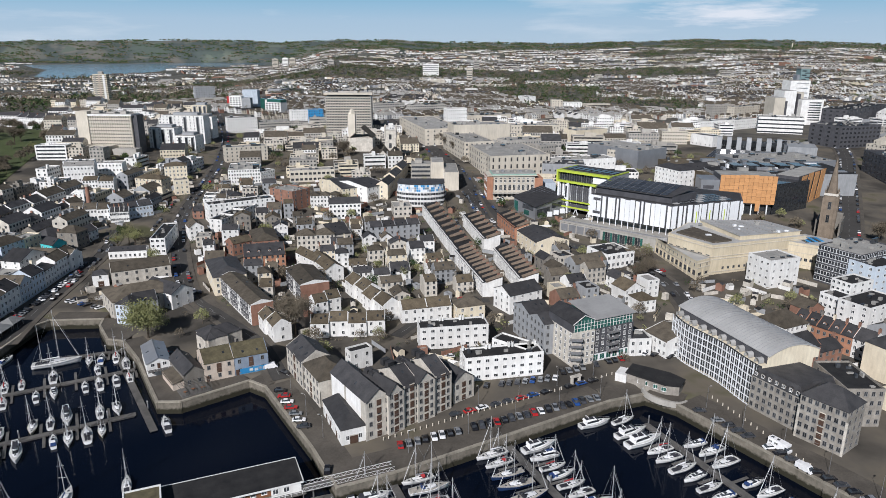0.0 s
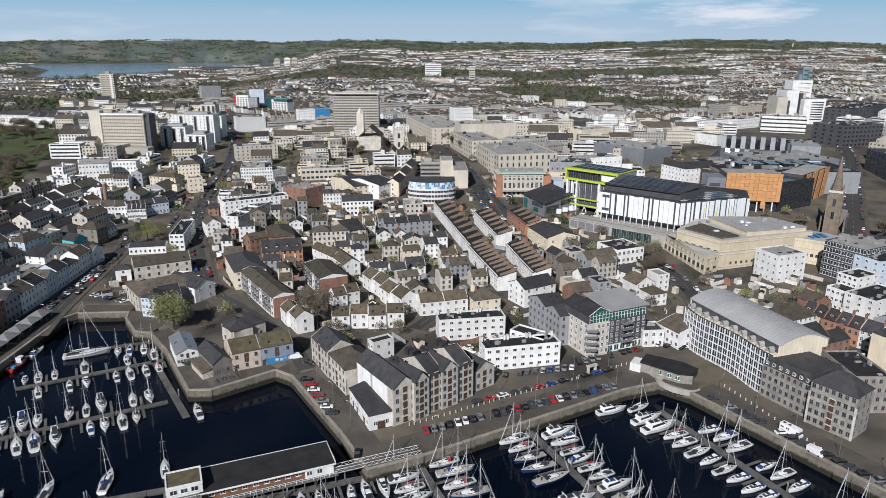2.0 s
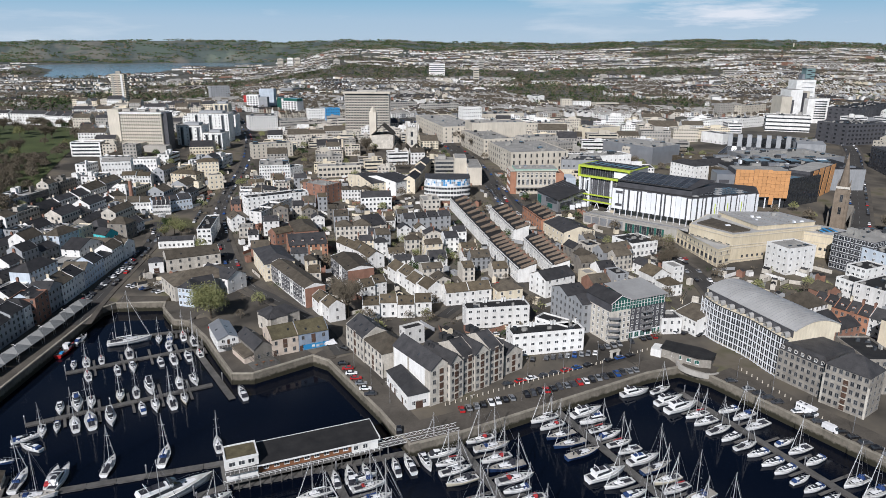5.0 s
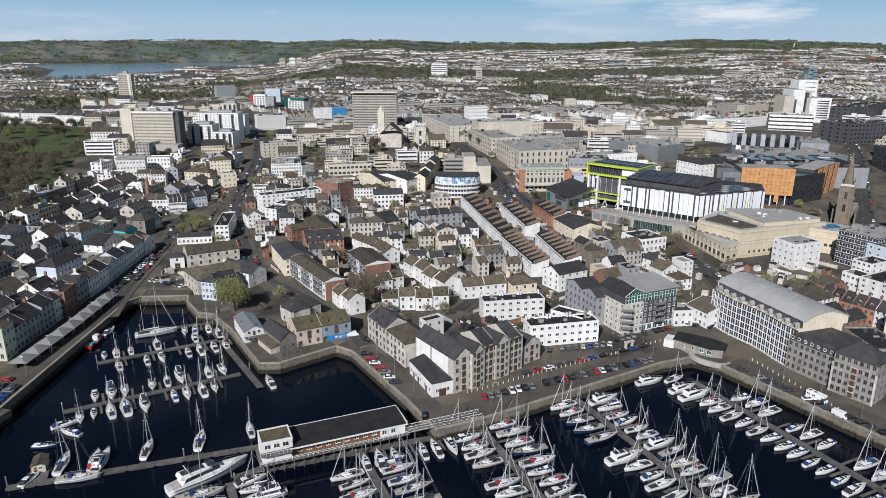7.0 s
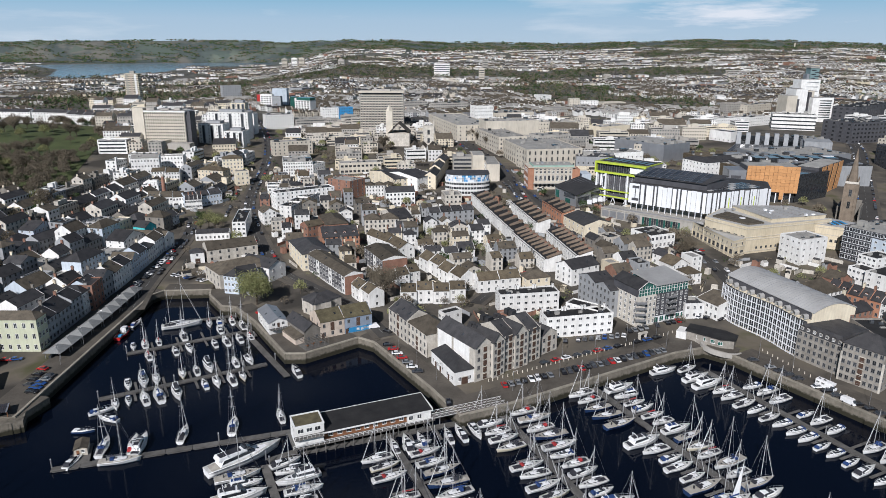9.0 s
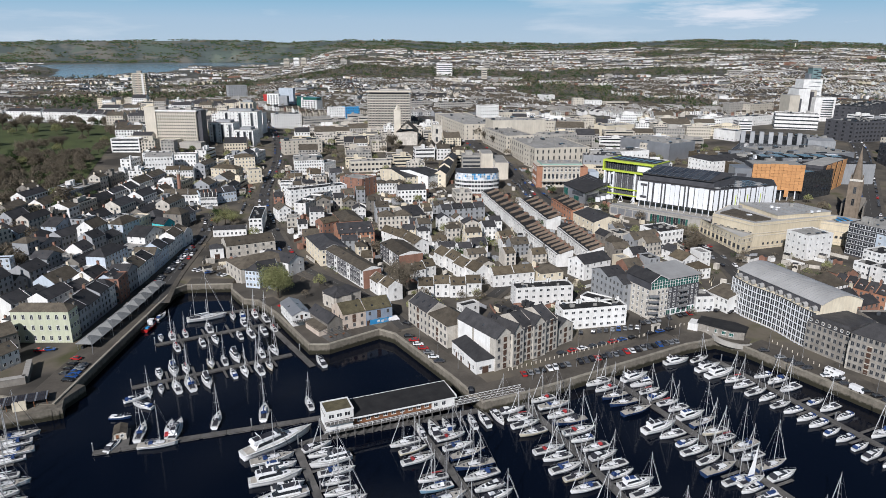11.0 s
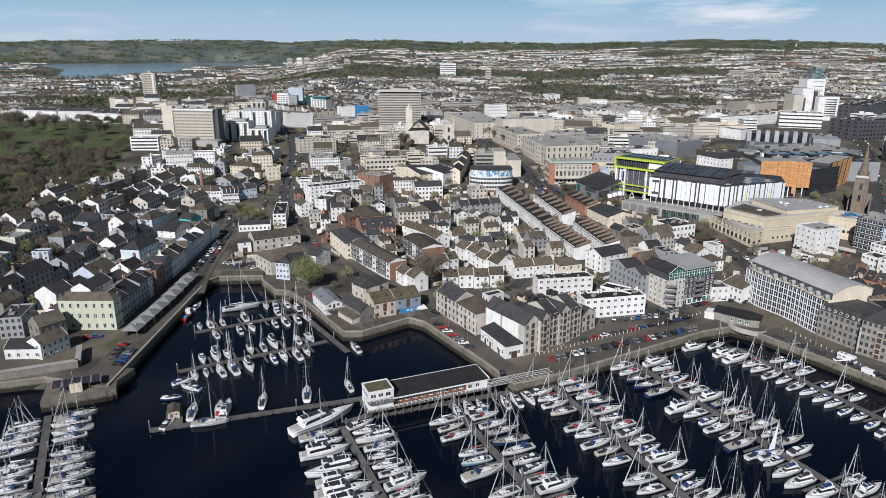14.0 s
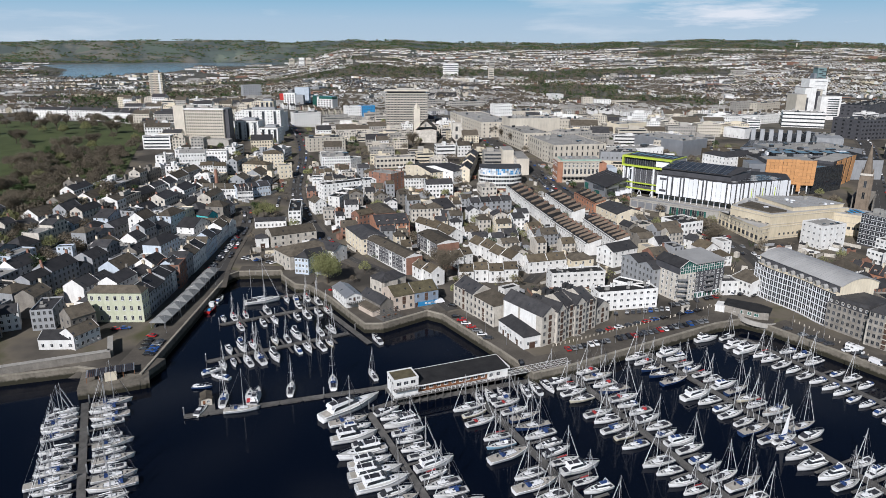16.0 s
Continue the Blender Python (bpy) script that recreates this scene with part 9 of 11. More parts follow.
def yacht(L=10.0, hull=None, cover=None, stripe=None, deck=None, hood=None, two=False):
    """A moored sailing yacht: hull, deck, cabin, cockpit, mast, boom with stowed sail, rigging, rails."""
    B, H = L * 0.32, L * 0.11
    top = empty("sailing_yacht", Matrix.Identity(4), "white sailing yacht with bare mast and stowed sail, moored", "sailing boat", "moored yachts")
    part("hull", hull_mesh(L, B, H, m=hull, stripe=stripe), None, top)
    deck_ = part("deck", deck_mesh(L, B, H, m=deck), None, top)
    cabin = part("cabin", wedge(-0.12 * L, 0.24 * L, B * 0.62, B * 0.42, H * 0.98, 0.5, 0.3, 0.7, GEL, "cabin", GLASS), None, top)
    # solid block for the cockpit well; the dark colour stands for shade inside
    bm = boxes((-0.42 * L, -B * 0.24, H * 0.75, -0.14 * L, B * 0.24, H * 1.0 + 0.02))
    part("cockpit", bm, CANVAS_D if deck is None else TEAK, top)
    part("hatch", boxes((0.29 * L, -0.27, H * 1.08, 0.29 * L + 0.55, 0.27, H * 1.12 + 0.1)), GLASS, deck_, "dark acrylic deck hatch")
    part("hatch", boxes((-0.13 * L, -0.34, H * 0.98 + 0.3, -0.03 * L, 0.34, H * 0.98 + 0.54)), GLASS, cabin, "dark sliding companion hatch")
    mx, mh = 0.08 * L, 1.28 * L
    bm = bmesh.new()
    tube(bm, (mx, 0, H), (mx, 0, H + mh), 0.105, 0.07, 8)
    for z in (0.45, 0.72):
        tube(bm, (mx, -B * 0.3, H + mh * z), (mx, B * 0.3, H + mh * z), 0.035, 0.035, 4)
    part("mast", bm, ALU, top)
    bm = bmesh.new()
    tube(bm, (mx, 0, H + 1.25), (mx - 0.38 * L, 0, H + 1.2), 0.07, 0.07, 6, 1)
    tube(bm, (mx - 0.1, 0, H + 1.5), (mx - 0.2 * L, 0, H + 1.38), 0.22, 0.17, 8)
    tube(bm, (mx - 0.2 * L, 0, H + 1.38), (mx - 0.37 * L, 0, H + 1.3), 0.17, 0.1, 8)
    part("sail_cover", bm, (cover or CANVAS_B, ALU), top, "stowed mainsail under a fabric cover")
    bm = bmesh.new()
    for a, b_ in (((L * 0.52, 0, H * 1.2), (mx, 0, H + mh * 0.97)), ((-L * 0.49, 0, H), (mx, 0, H + mh)), ((mx - 0.1, -B * 0.46, H), (mx, -B * 0.3, H + mh * 0.45)),
                 ((mx - 0.1, B * 0.46, H), (mx, B * 0.3, H + mh * 0.45)), ((mx, -B * 0.3, H + mh * 0.45), (mx, 0, H + mh * 0.95)), ((mx, B * 0.3, H + mh * 0.45), (mx, 0, H + mh * 0.95))):
        tube(bm, a, b_, 0.022, 0.022, 4)
    tube(bm, (L * 0.5, 0, H * 1.25), (mx + 0.15, 0, H + mh * 0.85), 0.075, 0.05, 6, 1)
    part("rigging", bm, (STEEL, cover if two else GEL), top)
    bm = bmesh.new()
    for s in (-1, 1):
        for u in (-0.4, -0.2, 0.0, 0.2, 0.36):
            w = B / 2 * (0.93 if u < 0.05 else 0.93 - (u - 0.05) ** 2 * 5.2)
            tube(bm, (u * L, s * w, H * 0.95), (u * L, s * w, H * 1.05 + 0.6), 0.02, 0.02, 4)
        tube(bm, (-0.4 * L, s * B * 0.46, H + 0.62), (0.05 * L, s * B * 0.46, H + 0.65), 0.018, 0.018, 4)
        tube(bm, (0.05 * L, s * B * 0.46, H + 0.65), (0.46 * L, s * B * 0.1, H * 1.15 + 0.65), 0.018, 0.018, 4)
    part("guard_rail", bm, STEEL, top)
    if L > 11:
        part("wheel_pedestal", boxes((-0.3 * L, -B * 0.05, H, -0.28 * L, B * 0.05, H + 0.9)), CANVAS_D, top)
    if hood:
        part("sprayhood", wedge(-0.2 * L, -0.09 * L, B * 0.6, B * 0.5, H + 0.35, 0.85, 0.5, 0.3, hood, "sprayhood", hood), None, cabin, "canvas sprayhood over the hatch")
    return top


def cruiser(L=12.0, fly=True, hull=None, canvas=None, name="motor_cruiser", label="white motor cruiser with dark windows, moored"):
    B, H = (L * 0.315, L * 0.118) if L < 16 else (L * 0.25, L * 0.095)
    U = L if L < 16 else L * 0.78
    top = empty(name, Matrix.Identity(4), label, "motor boat", "moored motor boats")
    part("hull", hull_mesh(L, B, H, -0.3, 0.8, 0.72, m=hull, stripe=GLASS if L > 13 else None), None, top)
    part("deck", deck_mesh(L, B, H, 0.72), None, top)
    saloon = part("saloon", wedge(-0.34 * L, 0.22 * L, B * 0.72, B * 0.46, H * 0.98, U * 0.1, U * 0.08, 0.17 * L, GEL, "saloon", GLASS, 0.2, True), None, top)
    foredeck = part("foredeck", wedge(0.12 * L, 0.36 * L, B * 0.55, B * 0.25, H * 1.02, 0.35, 0.2, 0.5, GEL, "foredeck", GEL), None, top)
    # filled well: on smaller boats its shade is put into the dark colour
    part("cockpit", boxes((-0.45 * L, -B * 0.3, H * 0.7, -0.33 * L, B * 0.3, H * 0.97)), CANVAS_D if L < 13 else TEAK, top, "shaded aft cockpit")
    part("hatch", boxes((0.2 * L, -0.32, H * 1.02 + 0.2, 0.2 * L + 0.7, 0.32, H * 1.02 + 0.36)), GLASS, foredeck)
    if not fly:
        part("sunroof", boxes((-0.1 * L, -B * 0.2, H * 0.98 + U * 0.094, 0.02 * L, B * 0.2, H * 0.98 + U * 0.094 + 0.12)), GLASS, saloon, "dark sliding sunroof")
    if fly:
        fly_deck = part("flybridge", wedge(-0.36 * L, 0.06 * L, B * 0.6, B * 0.4, H + U * 0.095, U * 0.055, U * 0.05, 0.06 * L, GEL, "flybridge", GEL, 0.1), None, top)
        part("windscreen", wedge(0.0, 0.1 * L, B * 0.5, B * 0.42, H + U * 0.148, U * 0.03, U * 0.03, 0.05 * L, GLASS, "windscreen", GLASS), None, fly_deck)
        part("seating", boxes((-0.32 * L, -B * 0.2, H + U * 0.14, -0.04 * L, B * 0.2, H + U * 0.156)), canvas or CANVAS_D, fly_deck)
        bm = bmesh.new()
        for s in (-1, 1):
            tube(bm, (-0.22 * L, s * B * 0.3, H + U * 0.12), (-0.26 * L, s * B * 0.24, H + U * 0.23), 0.1, 0.08, 6)
        tube(bm, (-0.26 * L, -B * 0.25, H + U * 0.23), (-0.26 * L, B * 0.25, H + U * 0.23), 0.1, 0.1, 6)
        part("radar_arch", bm, GEL, fly_deck)
    else:
        part("cockpit_cover", wedge(-0.42 * L, -0.18 * L, B * 0.72, B * 0.66, H * 0.95, L * 0.08, L * 0.09, 0.3, canvas or CANVAS_D, "cockpit_cover", canvas or CANVAS_D), None, top, "dark canvas cockpit cover")
    bm = bmesh.new()
    for s in (-1, 1):
        tube(bm, (0.05 * L, s * B * 0.45, H + 0.65), (0.3 * L, s * B * 0.36, H * 1.08 + 0.65), 0.025, 0.025, 4)
        tube(bm, (0.3 * L, s * B * 0.36, H * 1.08 + 0.65), (0.52 * L, 0, H * 1.25 + 0.55), 0.025, 0.025, 4)
        for u in (0.05, 0.18, 0.3):
            tube(bm, (u * L, s * B * (0.46 - u * 0.3), H), (u * L, s * B * (0.46 - u * 0.3), H + 0.68), 0.022, 0.022, 4)
    part("bow_rail", bm, STEEL, top)
    return top


def sail_hoisted():
    t = yacht(9.4, cover=CANVAS_B, hood=CANVAS_B)
    t["label"] = "white sailing yacht with a pale sail hoisted, moored"
    bm = bmesh.new()
    slab(bm, ((0.7, 0.0, 2.4), (-1.5, 0.25, 2.5), (0.6, 0.0, 12.2)), 0.05)
    part("sail", bm, GEL, t, "white hoisted sail")
    return t


def fishing_boat():
    L, B, H = 11.0, 3.8, 1.5
    top = empty("fishing_boat", Matrix.Identity(4), "small working fishing boat with wheelhouse, moored", "fishing boat")
    part("hull", hull_mesh(L, B, H, m=CAR[5], stripe=GEL), None, top)
    part("deck", deck_mesh(L, B, H * 0.85, m=DECK), None, top)
    part("wheelhouse", wedge(0.02 * L, 0.26 * L, 2.4, 2.0, 1.2, 2.1, 2.1, 0.25, GEL, "wheelhouse", GLASS), None, top)
    bm = bmesh.new()
    tube(bm, (-0.1 * L, 0, 1.2), (-0.1 * L, 0, 5.8), 0.08, 0.05, 6)
    tube(bm, (-0.1 * L, 0, 3.0), (-0.42 * L, 0, 4.6), 0.06, 0.05, 6)
    part("derrick", bm, STEEL, top)
    part("fish_box", boxes((-0.36 * L, -1.0, 1.2, -0.22 * L, 0.2, 1.7)), BLUE_P, top)
    return top


def stowed_ketch():
    """A two-masted yacht: the second, shorter mast stands aft."""
    t = yacht(16.5, cover=GEL, hood=None)
    t.name, t["label"] = "ketch", "long white two-masted ketch moored at a pontoon"
    bm = bmesh.new()
    tube(bm, (-4.6, 0, 1.8), (-4.6, 0, 17.5), 0.1, 0.06, 8)
    part("mizzen_mast", bm, ALU, t)
    return t


FLEET = {"k0": stowed_ketch(), "s0": yacht(10.5, cover=CANVAS_B, hood=CANVAS_B), "s1": yacht(9.2, cover=GEL, hood=CANVAS_D), "s2": yacht(11.5, hull=GEL_B, cover=CANVAS_D, hood=CANVAS_D, deck=TEAK),
         "s3": yacht(8.4, cover=CANVAS_R, stripe=CAR[5], hood=None), "s4": yacht(12.5, cover=CANVAS_D, stripe=GEL_B, hood=CANVAS_B, deck=TEAK, two=True), "s5": yacht(9.8, cover=GEL, stripe=GEL_B, hood=None),
         "m0": cruiser(9.0, False), "m1": cruiser(12.0, True), "m2": cruiser(14.5, True), "m3": cruiser(8.0, False, canvas=CANVAS_B),
         "m8": cruiser(23.0, True, label="long white motor yacht with raked windows, moored"), "f0": fishing_boat(), "m5": cruiser(10.5, False, canvas=CANVAS_R, label="white motor cruiser under red canvas, moored")}
FLEET.update({"s6": yacht(8.8, hull=mat("cream_gelcoat", (0.55, 0.50, 0.38), (0.68, 0.63, 0.50), 0.3, 0.4, 4, 0.0), cover=CANVAS_D, hood=CANVAS_D), "s7": yacht(9.6, hull=mat("pale_blue_gelcoat", (0.16, 0.30, 0.42), (0.26, 0.42, 0.55), 0.3, 0.4, 4, 0.0), cover=CANVAS_B, hood=GEL),
              "s8": yacht(10.2, cover=mat("grey_canvas", (0.20, 0.21, 0.22), (0.32, 0.33, 0.34), 0.9, 0.6, 6, 0.1), hood=CANVAS_R), "s9": sail_hoisted(), "m6": cruiser(10.0, True, canvas=CANVAS_B), "m7": cruiser(7.0, False, hull=GEL_B, canvas=GEL)})
LENGTH = {"s9": 9.4, "s6": 8.8, "s7": 9.6, "s8": 10.2, "m6": 10, "m7": 7, "k0": 16.5, "s0": 10.5, "s1": 9.2, "s2": 11.5, "s3": 8.4, "s4": 12.5, "s5": 9.8, "m0": 9, "m1": 12, "m2": 14.5, "m3": 8, "m8": 23.0, "m5": 10.5, "f0": 11}
USED = set()


def moor(kind, x, y, heading):
    """Puts a boat of that kind afloat; the first one is the model itself."""
    tilt = random.uniform(-1.2, 1.2)
    size = random.uniform(0.88, 1.1)
    m = pose(x, y, random.uniform(-0.04, 0.04), tilt, 0, heading + random.uniform(-3, 3))
    if kind in USED:
        ob = copy_thing(FLEET[kind], m)
        ob.scale = (size, size * random.uniform(0.96, 1.05), size)
        return ob
    USED.add(kind)
    FLEET[kind].matrix_world = m
    return FLEET[kind]


def finger(parent_row, s, side, long):
    x0, y0, x1, y1 = parent_row
    a = math.atan2(y1 - y0, x1 - x0)
    u, n_ = Vector((math.cos(a), math.sin(a), 0)), Vector((-math.sin(a), math.cos(a), 0)) * side
    p = Vector((x0, y0, 0)) + u * s + n_ * 1.2
    top = empty("finger_pontoon", Matrix.Translation(p) @ Matrix.Rotation(math.atan2(n_.y, n_.x), 4, 'Z'), "narrow grey finger pontoon between two berths", "pontoon", "finger pontoons")
    part("deck", boxes((0, -0.45, 0.3, long, 0.45, 0.5)), DECK, top)


def berths(key, s0, s1, side, kinds, gap=1.35, skip=0.05, bow_in=0.5, fingers=True, skew=0):
    """Boats side by side along one side of a pontoon, in pairs between fingers."""
    x0, y0, x1, y1 = PONTOONS[key]
    a = math.atan2(y1 - y0, x1 - x0)
    u, n_ = Vector((math.cos(a), math.sin(a), 0)), Vector((-math.sin(a), math.cos(a), 0)) * side
    s, i = s0, 0
    while s < s1:
        kind = kinds[random.randrange(len(kinds))] if len(kinds) > 3 else kinds[i % len(kinds)]
        L = LENGTH[kind]
        beam = L * 0.32 + (gap if i % 2 else gap * 0.6)
        if random.random() > skip:
            p = Vector((x0, y0, 0)) + u * (s + beam / 2) + n_ * (1.9 + L / 2 + random.uniform(0, 0.5))
            h = math.degrees(math.atan2(n_.y, n_.x)) + (180 if random.random() < bow_in else 0) + random.uniform(-2, 2) + skew
            moor(kind, p.x, p.y, h)
        s += beam
        if i % 2 and fingers:
            finger(PONTOONS[key], s + 0.1, side, L * 0.75)
            s += 0.9
        i += 1


S = ("s0", "s1", "s3", "s5", "s6", "s1", "s5", "s4", "s7", "s8", "m0")
MIX = ("s0", "s1", "s5", "m0", "s4", "s3", "m1", "s2", "m6", "s8", "s6", "m3")
random.seed(11)
berths("e", 0.5, 4, -1, ("s4",), 0.6, 0, 1.0, False)
berths("e", 5.5, 9, -1, ("m6",), 0.8, 0, 1.0, False)
berths("e", 10, 58, -1, ("m2", "m0", "m1", "m2", "s4", "m1", "m6"), 1.3, 0, 0.95, False)
berths("e", 4, 58, 1, ("m1", "s1", "s0", "s5", "s0", "s3", "s1"), 1.7, 0.04, 0.6)
moor("m8", -94.6, 139.9, 39.6)
moor("m0", -81.6, 138.2, 34)
berths("f", 7, 74, -1, S, 2.0, 0.1, 0.5)
berths("f", 5, 74, 1, MIX, 2.0, 0.1, 0.5)
berths("g", 3, 98, -1, S, 2.0, 0.1, 0.5)
berths("g", 5, 98, 1, MIX, 2.0, 0.1, 0.5)
berths("h", 2, 116, -1, MIX, 2.0, 0.1, 0.5)
berths("h", 4, 116, 1, MIX, 2.0, 0.1, 0.5)
berths("i", 0, 100, -1, ("m0", "s3", "m3", "s1", "m1"), 2.2, 0.12, 0.5)
berths("i", 14, 100, 1, ("m0", "s1", "m1", "s0", "m3"), 2.8, 0.2, 0.5)
berths("j", 2, 66, -1, ("s4", "s0", "s1", "m0", "s5"), 0.9, 0.05, 0.4)
berths("j", 2, 66, 1, ("s4", "s0", "s5", "s4", "m1"), 0.9, 0.05, 0.6)
berths("a", 3, 50, -1, ("s1", "m0", "s0", "m3", "s5", "m1", "s6"), 1.8, 0.14, 0.3)
berths("a", 3, 56, 1, ("m0", "s1", "s5", "s3", "m1", "m6", "s6"), 1.7, 0.14, 0.6)
berths("l", 1, 46, -1, ("m0", "s3", "m0", "s1", "m3"), 2.2, 0.25, 0.4)
berths("l", 1, 46, 1, ("m3", "s1", "m0", "s3"), 2.2, 0.22, 0.5)
berths("b", 16, 28, -1, ("s3", "m3"), 2.2, 0, 0.5)
moor("k0", -150.5, 241.5, 22)
moor("s9", 46.3, 121.5, 26)
moor("s4", -131.5, 139.0, 14)
moor("s0", -139.5, 146, 100)
moor("m1", -128.5, 147, 95)
moor("m0", -145, 139, 80)
moor("s1", -117.5, 153.5, 95)
moor("s0", -103, 158.5, 100)
moor("s5", -89, 165, 110)
moor("m3", -150.5, 168, 40)
moor("m3", -146, 163, 160)
moor("f0", -152, 84, 15)
moor("m0", -90.5, 197.5, 120)
moor("f0", -172, 232, 88)
moor("m3", -171.8, 244, 88)
moor("m1", 50, 199, 20)
moor("s1", 60, 201, 30)
moor("m7", -150.6, 155.4, 8)
berths("k", 26, 54, -1, ("m0", "m3", "m0", "s3"), 1.6, 0.1, 0.5)


# a work raft with a small cabin at the pontoon's end, and a red-covered cruiser beside it
t = empty("work_raft", pose(-144.4, 142.5, 0, 0, 0, 20), "grey work raft with a small cream cabin, moored", "raft")
part("float", boxes((-2.6, -5.5, -0.3, 2.6, 5.5, 0.6)), DECK, t)
cabin_ = part("cabin", boxes((-1.8, -1.0, 0.6, 1.8, 4.5, 3.0)), PORTLAND, t)
bm = bmesh.new()
slab(bm, ((-2.1, -1.3, 2.95), (0, -1.3, 3.8), (0, 4.8, 3.8), (-2.1, 4.8, 2.95)), 0.12)
slab(bm, ((0, -1.3, 3.8), (2.1, -1.3, 2.95), (2.1, 4.8, 2.95), (0, 4.8, 3.8)), 0.12)
part("roof", bm, SLATE_B, t)
part("window", window_mesh(1.0, 1.0), None, cabin_).location = (0.6, -1.0, 1.6)
part("door", boxes((-1.2, -1.08, 0.6, -0.4, -1.0, 2.5)), TIMBER, cabin_)
moor("m5", -130.6, 147.2, 105)


# ---- cars ----
def car(paint, van=False, wheels=True):
    L, W, H = (5.0, 1.95, 2.1) if van else (4.3, 1.8, 1.45)
    top = empty("van" if van else "car", Matrix.Identity(4), "", "van" if van else "car", "parked cars")
    bm = bmesh.new()
    prof = ((-L / 2, 0.35), (-L / 2, 0.8 if not van else H * 0.95), (-L * 0.3, 0.9 if not van else H), (L * 0.16 if not van else L * 0.28, 0.92 if not van else H * 0.98), (L * 0.42, 0.72 if not van else 1.05), (L / 2, 0.6), (L / 2, 0.3))
    a, b_ = [bm.verts.new((x, -W / 2, z)) for x, z in prof], [bm.verts.new((x, W / 2, z)) for x, z in prof]
    n_ = len(prof)
    for i in range(n_):
        bm.faces.new((a[i], a[(i + 1) % n_], b_[(i + 1) % n_], b_[i]))
    bm.faces.new(a[::-1])
    bm.faces.new(b_)
    bmesh.ops.recalc_face_normals(bm, faces=bm.faces)
    bmesh.ops.bevel(bm, geom=list(bm.edges), offset=0.07, segments=2, affect='EDGES')
    part("body", bm, paint, top)
    if not van:
        part("glazing", wedge(-L * 0.4, L * 0.24, W * 0.92, W * 0.9, 0.86, 0.5, 0.5, 0.75, GLASS, "glazing", GLASS, 0.16), None, top)
        part("roof", boxes((-L * 0.27, -W * 0.36, 1.34, L * 0.04, W * 0.36, 1.41)), paint, top)
    else:
        part("windscreen", wedge(L * 0.2, L * 0.43, W * 0.9, W * 0.86, 1.1, 0.8, 0.75, 0.5, GLASS, "windscreen", GLASS, 0.1), None, top)
    for x in (-L * 0.31, L * 0.31) if wheels else ():
        for y in (-W / 2 + 0.08, W / 2 - 0.08):
            bm = bmesh.new()
            tube(bm, (x, y - 0.1, 0.32), (x, y + 0.1, 0.32), 0.32, 0.32, 10)
            part("wheel", bm, TYRE, top)
    return top


GARAGE = [car(c) for c in CAR] + [car(CAR[0], True)]
for ob, colour in zip(GARAGE, ("white", "silver", "black", "dark grey", "blue", "red", "white")):
    ob["label"] = colour + (" panel van parked by the kerb" if ob is GARAGE[-1] else " hatchback car parked on the quay")
PARKED, DISTANT = set(), {}


def park(x, y, heading, kind=None, z=None):
    k = random.choice((0, 0, 1, 1, 2, 2, 2, 3, 3, 3, 4, 5)) if kind is None else kind
    m = pose(x, y, (max(4.36, ground(x, y)) if z is None else z) + 0.02, 0, 0, heading)
    if y > 240 and k < 6:
        if k in DISTANT:
            return copy_thing(DISTANT[k], m)
        DISTANT[k] = car(CAR[k], False, False)
        DISTANT[k]["label"] = GARAGE[k]["label"].replace("on the quay", "in the town")
        DISTANT[k].matrix_world = m
        return DISTANT[k]
    if k in PARKED:
        return copy_thing(GARAGE[k], m)
    PARKED.add(k)
    GARAGE[k].matrix_world = m


def parking(x0, y0, x1, y1, pitch, turn=90, fill=0.85, z=None):
    """A row of parked cars; turn is their angle to the row."""
    a, d = math.degrees(math.atan2(y1 - y0, x1 - x0)), math.hypot(x1 - x0, y1 - y0)
    for i in range(int(d / pitch)):
        if random.random() < fill:
            t = (i + 0.5) * pitch / d
            park(x0 + (x1 - x0) * t + random.uniform(-0.15, 0.15), y0 + (y1 - y0) * t, a + turn + random.uniform(-3, 3) + (180 if random.random() < 0.4 else 0), z=z)


random.seed(5)
parking(-14, 179, 56, 210.5, 2.75, 75, 0.93, 4.36)
parking(2, 196.5, 60, 224, 5.0, 3, 0.9, 4.36)
parking(14, 217, 44, 224, 2.9, 62, 0.85, 4.36)
parking(-34, 166, -20, 172, 3.4, 70, 0.8, 4.36)
parking(40, 226, 70, 240, 3.0, 70, 0.6)
parking(82, 205, 118, 147, 3.6, 62, 0.9, 4.36)
parking(-57.5, 215, -41, 184.5, 4.4, 68, 0.9, 4.36)
parking(-177, 172, -178, 192, 3.0, 80, 0.8, 4.36)
parking(-187, 268, -191, 340, 3.0, 70, 0.9)
parking(-178, 300, -152, 288, 2.8, 80, 0.7)
parking(-121, 250, -104, 240, 3.2, 70, 0.6)
parking(-100, 235, -88, 226, 3.2, 80, 0.5)
parking(-60, 228, -46, 218, 5.5, 0, 0.7)
parking(80, 262, 96, 266, 2.9, 85, 0.9)
parking(78, 244, 92, 240, 3.0, 60, 0.7)
parking(0, 240, 30, 246, 5.4, 0, 0.6)
parking(-180, 396, -200, 520, 7.5, 0, 0.5)
parking(95, 330, 118, 345, 3.0, 85, 0.8)
parking(8, 440, 24, 330, 6.0, 0, 0.7)
park(103, 168, -60, 6)
park(-64, 231, 20, 6)

